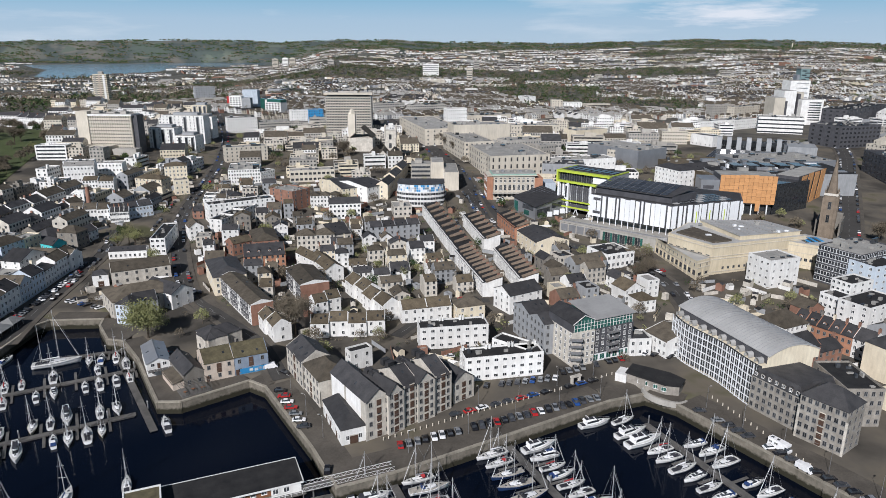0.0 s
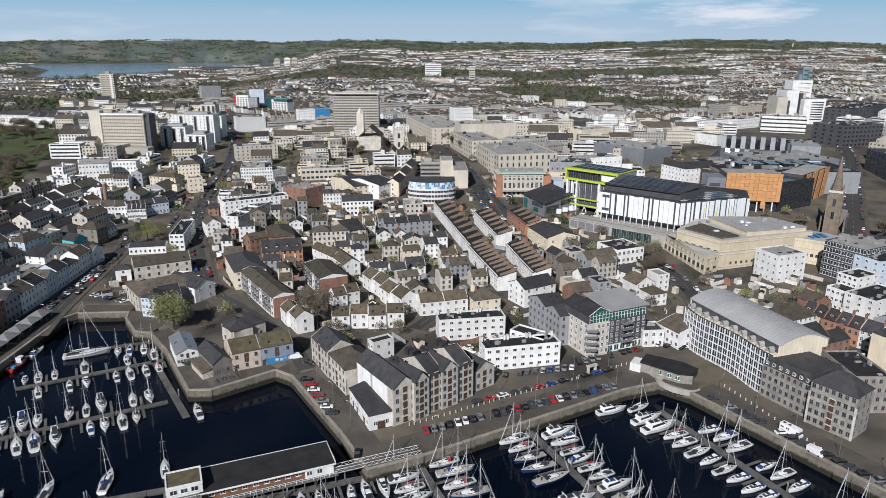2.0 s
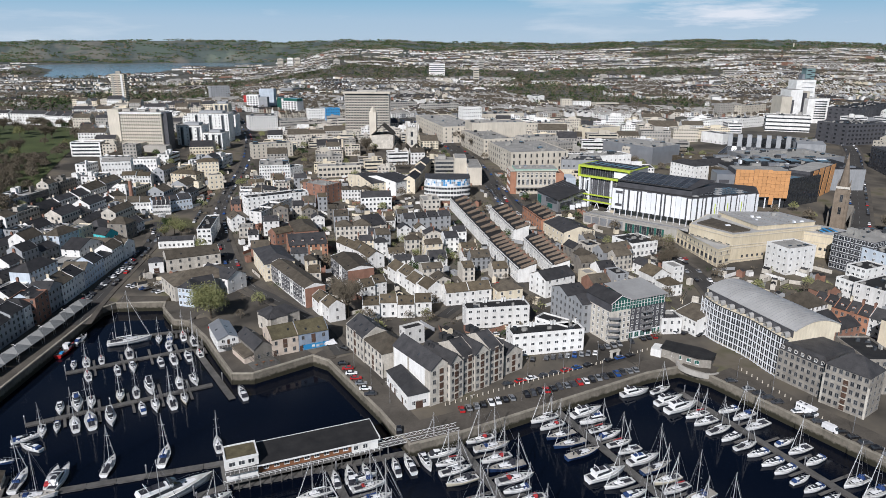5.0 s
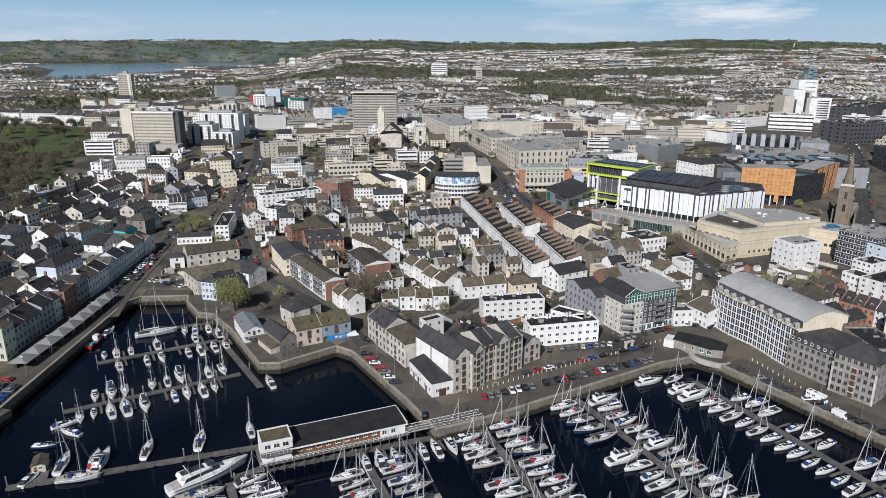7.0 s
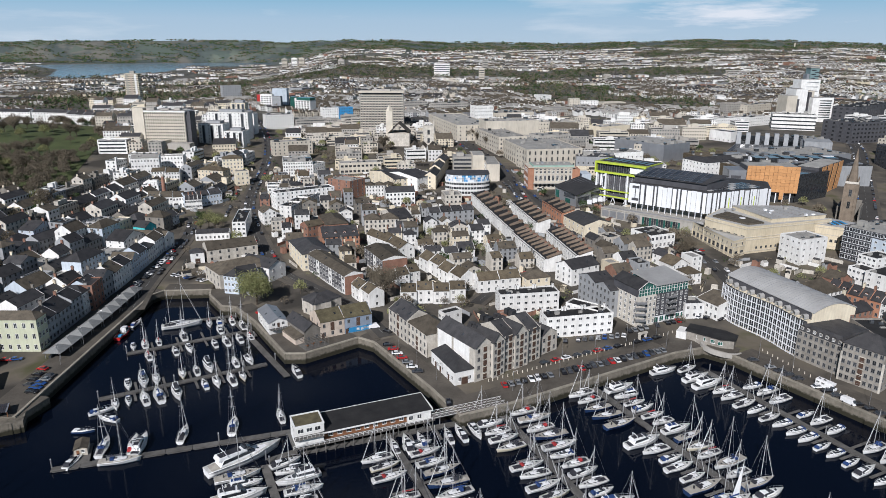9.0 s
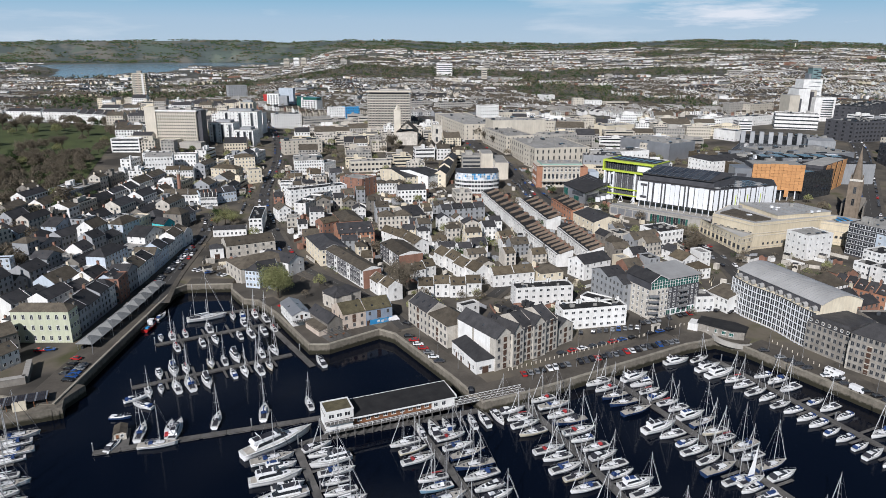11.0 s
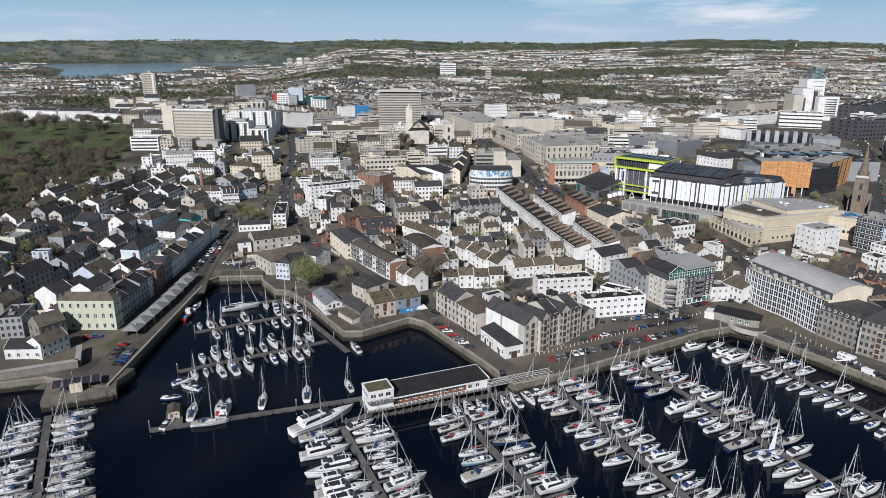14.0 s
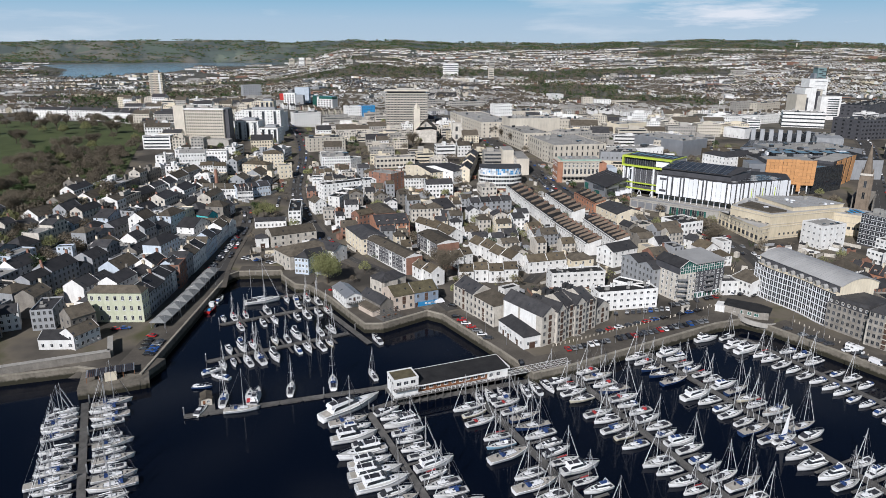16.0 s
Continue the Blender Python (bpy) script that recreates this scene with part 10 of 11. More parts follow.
park(-201, 198.2, 10, 5)
park(-197.5, 199, 12, 4)
for x, y, k in ((-183, 191, 5), (-182.2, 186.5, 2), (-181.6, 182.5, 2), (-180.8, 178.5, 3)):
    park(x, y, 165, k, 4.36)
parking(-183, 300, -166, 300, 2.8, 80, 0.6)
parking(-180, 291, -163, 291, 2.9, 85, 0.6)


def street_cars():
    """Cars along the kerbs of the farther streets, as one mesh."""
    rnd = random.Random(17)
    verts, faces, slots = [], [], []
    for line, wide in LINES:
        for side in (-1, 1):
            s = 0.0
            for a, b_ in zip(line, line[1:]):
                d = b_ - a
                s += d.length
                if a.y < 300 or s < 5.6 or rnd.random() < 0.45:
                    continue
                s = 0.0
                u = d.normalized()
                n_ = Vector((-u.y, u.x, 0)) * side
                c = a + n_ * (wide / 2 - 1.1)
                z = max(4.37, land(c.x, c.y)) + 0.14
                o, paint = len(verts), rnd.choice((0, 0, 1, 2, 2, 3, 3, 4, 5))
                for f, w, h in ((-2.1, 0.88, 0.25), (2.1, 0.85, 0.25), (-2.1, 0.88, 0.85), (-1.5, 0.86, 0.92), (1.0, 0.86, 0.92), (2.1, 0.8, 0.7), (-1.2, 0.68, 1.42), (0.4, 0.68, 1.42)):
                    for k in (-1, 1):
                        p = c + u * f + n_ * (w * k)
                        verts.append((p.x, p.y, z + h))
                for q, m in (((0, 2, 10, 4), 0), ((4, 10, 8, 6), 0), ((1, 5, 11, 3), 0), ((5, 7, 9, 11), 0), ((0, 4, 5, 1), 0), ((4, 6, 7, 5), 0), ((8, 10, 11, 9), 0), ((2, 3, 11, 10), 0),
                             ((6, 8, 14, 12), 6), ((7, 13, 15, 9), 6), ((6, 12, 13, 7), 6), ((8, 9, 15, 14), 6), ((12, 14, 15, 13), 0)):
                    faces.append(tuple(o + i for i in q))
                    slots.append(m or paint)
    me = bpy.data.meshes.new("street_cars")
    me.from_pydata(verts, [], faces)
    for m in CAR + [GLASS]:
        me.materials.append(m)
    me.polygons.foreach_set("material_index", slots)
    tagged(new("street_cars", me), "cars of many colours parked along the town streets", "cars", kind="stuff")


street_cars()


# ---- trees ----
def tree(tall, spread, leaf, dense=420, seed=1, bare=False, label="", drop=0.0):
    """Tapered trunk, forking limbs and a ragged crown of many small leaf clumps or twigs."""
    rnd = random.Random(seed)
    top = empty("tree", Matrix.Identity(4), label, "tree", "town trees")
    bm = bmesh.new()
    tube(bm, (0, 0, -0.6), (0.1, 0, tall * 0.32), tall * 0.03, tall * 0.022, 8)
    tips = []
    for i in range(9):
        a = 6.283 * i / 9 + rnd.uniform(-0.3, 0.3)
        r, z = spread * rnd.uniform(0.35, 0.75), tall * rnd.uniform(0.55, 0.88)
        base = Vector((0.1, 0, tall * rnd.uniform(0.24, 0.34)))
        mid = base.lerp(Vector((math.cos(a) * r, math.sin(a) * r, z)), 0.5) + Vector((0, 0, tall * 0.05))
        end = Vector((math.cos(a) * r, math.sin(a) * r, z))
        tube(bm, base, mid, tall * 0.014, tall * 0.009, 5)
        tube(bm, mid, end, tall * 0.009, tall * 0.003, 5)
        tips += [mid, end]
        for _ in range(4):
            q = end.lerp(mid, rnd.random())
            e = q + Vector((rnd.uniform(-1, 1), rnd.uniform(-1, 1), rnd.uniform(0.1, 1))) * spread * 0.35
            tube(bm, q, e, tall * 0.004, tall * 0.0015, 4)
            tips.append(e)
    part("trunk", bm, BARK, top)
    verts, faces = [], []
    for _ in range(dense):
        c = tips[rnd.randrange(len(tips))] + Vector((rnd.gauss(0, 1), rnd.gauss(0, 1), rnd.gauss(0, 0.8))) * spread * 0.17
        c.z = max(c.z - drop * rnd.random() * tall * 0.4, tall * 0.22)
        if bare:
            d = Vector((rnd.uniform(-1, 1), rnd.uniform(-1, 1), rnd.uniform(-0.1, 1.2))).normalized() * spread * rnd.uniform(0.10, 0.22)
            s = d.cross(Vector((rnd.random(), rnd.random(), rnd.random()))).normalized() * rnd.uniform(0.05, 0.11)
            k = len(verts)
            side = d.cross(s).normalized() * d.length * 0.45
            verts += [c - s, c + s, c + d, c + d * 0.55 - s * 0.6, c + d * 0.55 + s * 0.6, c + d * 0.9 + side]
            faces += [(k, k + 1, k + 2), (k + 3, k + 4, k + 5)]
        else:
            s = spread * rnd.uniform(0.020, 0.052)
            u = Vector((rnd.gauss(0, 1), rnd.gauss(0, 1), rnd.gauss(0, 1))).normalized()
            w = u.cross(Vector((rnd.gauss(0, 1), rnd.gauss(0, 1), rnd.gauss(0, 1)))).normalized()
            k = len(verts)
            verts += [c - u * s, c + w * s * 0.7, c + u * s * 1.2, c - w * s * 0.6 + u.cross(w) * s * 0.4]
            faces += [(k, k + 1, k + 2, k + 3)]
    me = bpy.data.meshes.new("crown")
    me.from_pydata([tuple(v) for v in verts], [], faces)
    me.materials.append(leaf)
    part("crown", me, None, top)
    return top


WOOD = {"willow": tree(13, 6.2, LEAF, 11000, 3, label="broad tree in fresh green spring leaf", drop=0.5),
        "bare0": tree(10, 5.0, TWIG, 3000, 5, True, "bare brown tree before leafing"), "bare1": tree(13, 6.0, TWIG, 3600, 6, True, "tall bare tree with fine brown twigs"),
        "bud": tree(9, 4.0, LEAF, 2200, 8, label="small tree just coming into leaf"), "ever": tree(9, 4.2, LEAF_D, 5200, 9, label="dark green evergreen tree"),
        "pink": tree(7, 3.6, BLOSSOM, 3000, 10, label="small tree with reddish pink blossom")}
GROWN = set()


def plant(kind, x, y, size=1.0, z=None):
    m = pose(x, y, ground(x, y) if z is None else z, 0, 0, random.uniform(0, 360)) @ Matrix.Diagonal((size, size, size, 1))
    if kind in GROWN:
        ob = copy_thing(WOOD[kind], m)
        ob.scale = (size, size, size)
        return ob
    GROWN.add(kind)
    WOOD[kind].matrix_world = m
    return WOOD[kind]


random.seed(21)
for kind, x, y, s in (("willow", -121, 258, 1.3), ("bare1", -61, 260, 1.35), ("bud", -56, 258, 0.5), ("bud", -41, 360, 1.1), ("pink", -85, 350, 0.8), ("bud", -34, 340, 0.9),
                      ("bare0", -27, 348, 0.9), ("bud", -20, 330, 0.8), ("bud", -26, 268, 0.7), ("bare0", 66, 365, 0.9), ("bare0", 100, 330, 1.0), ("bare0", 108, 340, 0.9), ("bare0", 104, 356, 1.0),
                      ("bud", -186, 388, 1.3), ("ever", -193, 396, 0.9), ("bud", -180, 383, 1.2), ("bud", -188, 378, 1.1), ("bare0", -75, 470, 1.0), ("bud", -70, 478, 1.0), ("bare1", 262, 395, 0.9), ("bare0", 275, 410, 0.9),
                      ("bare0", 290, 425, 0.9), ("bud", 20, 640, 1.2), ("bare1", 12, 660, 1.0), ("bare1", 4, 690, 1.0), ("bare1", -6, 720, 1.0), ("bare1", -14, 760, 1.0), ("bud", -110, 640, 1.2), ("bare1", -95, 650, 1.1)):
    plant(kind, x, y, s)
# the hillside park west of the old town
bm = bmesh.new()
rows = [[bm.verts.new((x, y, land(x, y) + 0.25)) for x in (-255 - 0.32 * (y - 270) - k * (14 + 0.03 * (y - 270)) for k in range(15))] for y in range(270, 790, 8)]
for a, b_ in zip(rows, rows[1:]):
    for i in range(14):
        bm.faces.new((a[i], b_[i], b_[i + 1], a[i + 1]))
bmesh.ops.recalc_face_normals(bm, faces=bm.faces)
tagged(new("lawn", mesh("lawn", bm, GRASS)), "sloping park lawn with worn grass", "grass", kind="structure")
for _ in range(26):
    u, v = random.random(), random.random()
    y = 285 + 470 * u
    x = -262 - 0.32 * (y - 285) - 20 - v * (40 + 0.2 * (y - 285))
    plant(random.choice(("bare1", "bare1", "bare0", "ever", "bare0")), x, y, random.uniform(0.9, 1.4))


def wood(name, label, spots, seed, mats, thick=52):
    """Close-standing trees that merge into one brown-green mass: stems and ragged crowns of twigs."""
    rnd = random.Random(seed)
    verts, faces, slots = [], [], []
    for x, y, tall, m in spots:
        z = land(x, y)
        for k in range(5):
            a = rnd.uniform(0, 6.28)
            r = tall * 0.3 * (k > 0)
            q, o = (x + math.cos(a) * r, y + math.sin(a) * r, z + tall * (0.75 if k else 0.5)), len(verts)
            base = (x, y, z - 0.5) if k == 0 else (x, y, z + tall * 0.3)
            t = tall * (0.025 if k == 0 else 0.012)
            verts += [(base[0] - t, base[1], base[2]), (base[0] + t, base[1], base[2]), q, (base[0], base[1] + t, base[2])]
            faces += [(o, o + 1, o + 2), (o + 1, o + 3, o + 2)]
            slots += [0, 0]
        for _ in range(int(thick * tall)):
            a, e = rnd.uniform(0, 6.28), rnd.random() ** 0.5
            rad = tall * 0.42 * e * rnd.uniform(0.85, 1.1)
            up_ = math.sqrt(max(0, 1 - e * e * 0.9)) * rnd.uniform(0.2, 1)
            c = Vector((x + math.cos(a) * rad, y + math.sin(a) * rad, z + tall * (0.36 + 0.6 * up_ * rnd.uniform(0.8, 1.05))))
            d = Vector((rnd.gauss(0, 1), rnd.gauss(0, 1), rnd.gauss(0.3, 1))).normalized() * tall * rnd.uniform(0.03, 0.085)
            w = d.cross(Vector((rnd.gauss(0, 1), rnd.gauss(0, 1), rnd.gauss(0, 1)))).normalized() * tall * rnd.uniform(0.012, 0.034)
            o = len(verts)
            verts += [tuple(c - d - w), tuple(c + w), tuple(c + d)]
            faces.append((o, o + 1, o + 2))
            slots.append(m)
    me = bpy.data.meshes.new(name)
    me.from_pydata(verts, [], faces)
    for m in mats:
        me.materials.append(m)
    me.polygons.foreach_set("material_index", slots)
    return tagged(new(name, me), label, "trees", kind="stuff")


LAWN = [(-300, 380), (-366, 380), (-385, 430), (-405, 470), (-440, 500), (-415, 535), (-366, 562), (-358, 612), (-411, 706), (-497, 772), (-600, 800), (-640, 640), (-560, 500), (-450, 400), (-380, 350)]
spots = []
for _ in range(2600):
    y = random.uniform(262, 830)
    x = -258 - 0.32 * (y - 285) - random.uniform(2, 230 + 0.1 * (y - 285))
    if (not inside(x, y, LAWN) or random.random() < 0.07) and len(spots) < 780:
        spots.append((x, y, random.uniform(8, 14), random.choice((1, 1, 1, 1, 1, 1, 1, 1, 2, 3))))
wood("park_trees", "dense bare brown trees with some evergreens in the park", spots, 3, (BARK, TWIG, LEAF_D, LEAF), 50)


# ---- lesser houses that close the streets ----
def free(x, y, rot, w, d, gap=0.8):
    if inside(x, y, HARBOUR) or (y < 340 and away(x, y, HARBOUR) < 14 + max(w, d) / 2):
        return False
    c, s = math.cos(rot), math.sin(rot)
    mine = [(x + c * u - s * v, y + s * u + c * v) for u in (-w / 2, 0, w / 2) for v in (-d / 2, 0, d / 2)]
    for X, Y, r, W, D in TAKEN:
        if abs(X - x) + abs(Y - y) > (W + D + w + d):
            continue
        c, s = math.cos(r), math.sin(r)
        for px, py in mine:
            a, b_ = (px - X) * c + (py - Y) * s, -(px - X) * s + (py - Y) * c
            if abs(a) < W / 2 + gap and abs(b_) < D / 2 + gap:
                return False
        c2, s2 = math.cos(rot), math.sin(rot)
        for u in (-W / 2, 0, W / 2):
            for v in (-D / 2, 0, D / 2):
                a, b_ = X + c * u - s * v - x, Y + s * u + c * v - y
                if abs(a * c2 + b_ * s2) < w / 2 + gap and abs(-a * s2 + b_ * c2) < d / 2 + gap:
                    return False
    return True


class Mass:
    """Many small far buildings gathered into one mesh."""
    mats = (WHITE, CREAM, GREY_R, PORTLAND, BRICK, SLATE, SLATE_B, TILE_B, ROOF_G, GLASS, CONCRETE, STONE, FELT, STONE_D)

    def __init__(self):
        self.verts, self.faces, self.slots = [], [], []

    def block(self, x, y, z, r, w, d, h, rise, wall, cover, bays, floors, sides=0):
        verts, faces, slots = self.verts, self.faces, self.slots
        c, s = math.cos(r), math.sin(r)
        o = len(verts)
        pts = [(-w / 2, -d / 2, -4), (w / 2, -d / 2, -4), (w / 2, d / 2, -4), (-w / 2, d / 2, -4), (-w / 2, -d / 2, h), (w / 2, -d / 2, h), (w / 2, d / 2, h), (-w / 2, d / 2, h)]
        if rise:
            pts += [(-w / 2, 0, h + rise), (w / 2, 0, h + rise)]
        else:
            k = 0.35
            pts += [(-w / 2 + k, -d / 2 + k, h), (w / 2 - k, -d / 2 + k, h), (w / 2 - k, d / 2 - k, h), (-w / 2 + k, d / 2 - k, h), (-w / 2 + k, -d / 2 + k, h - 0.8), (w / 2 - k, -d / 2 + k, h - 0.8), (w / 2 - k, d / 2 - k, h - 0.8), (-w / 2 + k, d / 2 - k, h - 0.8)]
        verts.extend((x + c * a - s * b_, y + s * a + c * b_, z + k) for a, b_, k in pts)
        f = [((0, 1, 5, 4), wall), ((1, 2, 6, 5), wall), ((2, 3, 7, 6), wall), ((3, 0, 4, 7), wall)]
        if rise:
            f += [((4, 5, 9, 8), cover), ((6, 7, 8, 9), cover), ((5, 6, 9), wall), ((7, 4, 8), wall)]
        else:
            f += [((4 + i, 4 + (i + 1) % 4, 8 + (i + 1) % 4, 8 + i), wall) for i in range(4)] + [((8 + i, 8 + (i + 1) % 4, 12 + (i + 1) % 4, 12 + i), wall) for i in range(4)] + [((12, 13, 14, 15), cover)]
        for q, m in f:
            faces.append(tuple(o + i for i in q))
            slots.append(m)
        ribbon = not rise and int(x * 3 + y) % 3 == 0
        for k in range(floors):
            zz = h * (k + 0.35) / floors
            for n_, L, D, turn in ((bays, w, d, 0), (sides, d, w, 1), (sides, d, w, -1)):
                half = 0.65
                if ribbon and n_ > 2:
                    half, n_ = L * 0.46, 1
                for i in range(n_):
                    u = -L / 2 + L * (i + 0.5) / n_
                    o = len(verts)
                    for a, b_ in ((u - half, zz), (u + half, zz), (u + half, zz + 1.4), (u - half, zz + 1.4)):
                        px, py = (a, -D / 2 - 0.06) if turn == 0 else ((D / 2 + 0.06, a) if turn == 1 else (-D / 2 - 0.06, -a))
                        verts.append((x + c * px - s * py, y + s * px + c * py, z + b_))
                    faces.append((o, o + 1, o + 2, o + 3))
                    slots.append(9)

    def done(self, name, label, category, group="", kind="stuff"):
        me = bpy.data.meshes.new(name)
        at = Vector(self.verts[0]) if kind == "" else Vector()
        me.from_pydata([Vector(v) - at for v in self.verts], [], self.faces)
        for m in self.mats:
            me.materials.append(m)
        me.polygons.foreach_set("material_index", self.slots)
        ob = tagged(new(name, me), label, category, group, kind)
        ob.location = at
        return ob


LOOKS = {"WHITE": "white rendered", "CREAM": "cream rendered", "GREY_R": "grey rendered", "STONE": "stone", "STONE_D": "dark stone", "BRICK": "red-brick", "PALE_BLUE": "pale blue", "CONCRETE": "concrete", "PORTLAND": "pale stone"}
WALLS = {"WHITE": WHITE, "CREAM": CREAM, "GREY_R": GREY_R, "STONE": STONE, "STONE_D": STONE_D, "BRICK": BRICK, "PALE_BLUE": PALE_BLUE, "CONCRETE": CONCRETE, "PORTLAND": PORTLAND}


for x_, y_ in ((-556, 806), (-508, 799), (-460, 792)):
    house("long white terrace on the park's edge", x_, y_, -8, 46, 12, 13, wall=WHITE, cover=SLATE, floors=4, bays=12, side=2, stacks=2, name="terrace", category="terrace", far=True)
house("long white four-storey flats along the main street", -136, 446, 32, 44, 11, 11.5, roof="flat", wall=WHITE, cover=FELT, floors=4, bays=13, side=3, name="apartment_block", category="apartments", far=True)


def quarter(poly, angle, pitch, deep, high, walls_, covers, flat=0.0, skip=0.12, wide=(6, 11), seed=1, limit=400, mass=None, near=0.8):
    """Rows of houses through one quarter of the town, set along its streets and clear of what stands there."""
    rnd = random.Random(seed)
    r = radians(angle)
    u, n_ = Vector((math.cos(r), math.sin(r), 0)), Vector((-math.sin(r), math.cos(r), 0))
    P = [Vector((x, y, 0)) for x, y in poly]
    a0, a1 = min(p.dot(u) for p in P), max(p.dot(u) for p in P)
    b0, b1 = min(p.dot(n_) for p in P), max(p.dot(n_) for p in P)
    made, v, k = 0, b0, 0
    while v < b1:
        s = a0 + rnd.uniform(0, 5)
        base = rnd.choice(walls_)
        while s < a1 and made < limit:
            w, d, h = rnd.uniform(*wide), deep * rnd.uniform(0.75, 1.25), high * rnd.uniform(0.65, 1.3)
            p = u * (s + w / 2) + n_ * (v + rnd.uniform(-0.6, 0.6))
            if inside(p.x, p.y, poly) and rnd.random() > skip and free(p.x, p.y, r, w, d, near):
                look_ = base if rnd.random() < 0.5 else rnd.choice(walls_)
                isflat = rnd.random() < flat
                roof = "flat" if isflat else rnd.choice(("gx", "gx", "gx", "gx", "gy", "hip"))
                cover = rnd.choice((ROOF_G, FELT, ROOF_G)) if isflat else rnd.choice(covers)
                if mass:
                    mass = Mass() if p.y < 720 else CENTRE
                    names = ("WHITE", "CREAM", "GREY_R", "PORTLAND", "BRICK", "", "", "", "", "", "CONCRETE", "STONE", "", "STONE_D")
                    for px, py, pw, pd, ph in [(0, 0, w, d, h)] + [(rnd.uniform(-w, w) * 0.2, rnd.uniform(-d, d) * 0.2, rnd.uniform(0.08, 0.32) * w, rnd.uniform(0.1, 0.4) * d, h + rnd.uniform(0.6, 3.4)) for _ in range(rnd.choice((1, 2, 3, 5)) if isflat else 0)]:
                        q = p + u * px + n_ * py
                        mass.block(q.x, q.y, ground(p.x, p.y), r, pw, pd, ph, 0 if isflat else min(w, d) * 0.3, names.index(look_), rnd.choice((8, 8, 12, 6)) if isflat else rnd.choice((5, 6)), int(w / 2.6) if ph == h else 0, max(2, round(h / 3.2)), int(d / 3.5) if ph == h else 0)
                    if not isflat:
                        for e_ in rnd.sample((-0.42, 0.0, 0.42), 2):
                            q = p + u * (w * e_)
                            mass.block(q.x, q.y, ground(p.x, p.y), r, 0.7, 1.1, h + min(w, d) * 0.3 + 1.2, 0, rnd.choice((4, 1, 11)), 7, 0, 0)
                    if mass is not CENTRE:
                        mass.done("building", LOOKS[look_] + (" town block with a flat roof" if isflat else " town building with a slate roof"), "building", "town blocks", "")
                    TAKEN.append((p.x, p.y, r, w, d))
                    made += 1
                    s += w + (rnd.choice((0.05, 2.0, 5.0)) if near > 0 else rnd.choice((0.05, 0.05, 0.05, 1.5)))
                    continue
                house(LOOKS[look_] + (" building with a flat roof" if isflat else " house with a pitched slate roof") + " in the old streets", p.x, p.y, angle + rnd.uniform(-3, 3), w, d, h, roof, min(w, d) * rnd.uniform(0.25, 0.38), WALLS[look_], cover,
                      max(2, round(h / 3)), max(2, round(w / 3)), 2, stacks=0 if isflat else rnd.choice((0, 1, 1, 2)), which="flr" if p.y > 330 else "fr", group="town houses", far=True)
                made += 1
            s += w + rnd.choice((0.05, 0.05, 0.05, 0.05, 1.2, 3.0))
        k += 1
        v += pitch * (0.7 if k % 2 else 1.0) if pitch < 24 else pitch


CENTRE = Mass()
OLD = ("WHITE", "WHITE", "CREAM", "GREY_R", "STONE", "WHITE", "STONE_D")
HILL = ("WHITE", "STONE", "STONE_D", "WHITE", "GREY_R", "CREAM", "WHITE", "GREY_R", "PALE_BLUE")
quarter([(-310, 165), (-215, 190), (-205, 270), (-205, 400), (-340, 330)], 80, 14.2, 10.5, 8.8, HILL, (SLATE, SLATE, SLATE, SLATE_B), 0.3, 0.02, (8, 20), seed=3, near=-0.25)
quarter([(-330, 330), (-212, 400), (-195, 470), (-215, 600), (-300, 560), (-330, 420)], 84, 15.0, 11.0, 8.5, HILL[:-1], (SLATE, SLATE, SLATE_B), 0.35, 0.03, (9, 24), seed=4, mass=CENTRE, near=-0.3)
quarter([(-150, 300), (-125, 320), (-165, 420), (-190, 520), (-120, 520), (-90, 430), (-60, 300), (-105, 292)], 12, 15, 9.0, 8.0, OLD + ("BRICK", "STONE"), (SLATE, SLATE_B, TILE_B), 0.12, 0.04, seed=5)
quarter([(-60, 285), (-10, 275), (12, 300), (-4, 420), (-60, 420), (-70, 330)], 14, 14.5, 8.5, 6.8, OLD + ("STONE",), (SLATE, SLATE_B, TILE_B), 0.1, 0.06, seed=6)
quarter([(30, 265), (100, 285), (100, 335), (60, 400), (35, 420), (25, 310)], 20, 14.5, 8.5, 6.8, OLD + ("STONE", "BRICK"), (SLATE, SLATE_B, TILE_B), 0.2, 0.06, seed=7)
quarter([(112, 205), (200, 170), (260, 300), (200, 300), (125, 262)], 25, 20, 11, 10, ("WHITE", "WHITE", "CREAM", "BRICK", "GREY_R"), (SLATE, SLATE_B), 0.45, 0.12, (9, 18), seed=8)
quarter([(-215, 470), (-120, 525), (-60, 430), (-20, 430), (0, 560), (-60, 860), (-190, 900), (-260, 640)], 10, 25, 15, 8.6, ("PORTLAND", "WHITE", "CONCRETE", "CREAM", "STONE"), (SLATE, SLATE_B), 0.65, 0.12, (12, 26), seed=9, limit=120, mass=CENTRE)
quarter([(30, 560), (140, 505), (190, 540), (240, 720), (330, 760), (380, 900), (-20, 900), (-30, 800)], -4, 27, 18, 11, ("PORTLAND", "PORTLAND", "CONCRETE", "CREAM", "WHITE"), (SLATE, SLATE_B), 0.9, 0.1, (16, 34), seed=10, limit=130, mass=CENTRE)
quarter([(-330, 560), (-215, 640), (-262, 820), (-340, 1000), (-560, 1000), (-430, 760)], 4, 28, 14, 13, ("WHITE", "WHITE", "CREAM", "CONCRETE", "PORTLAND"), (SLATE, SLATE_B), 0.5, 0.15, (10, 26), seed=11, limit=120, mass=CENTRE)
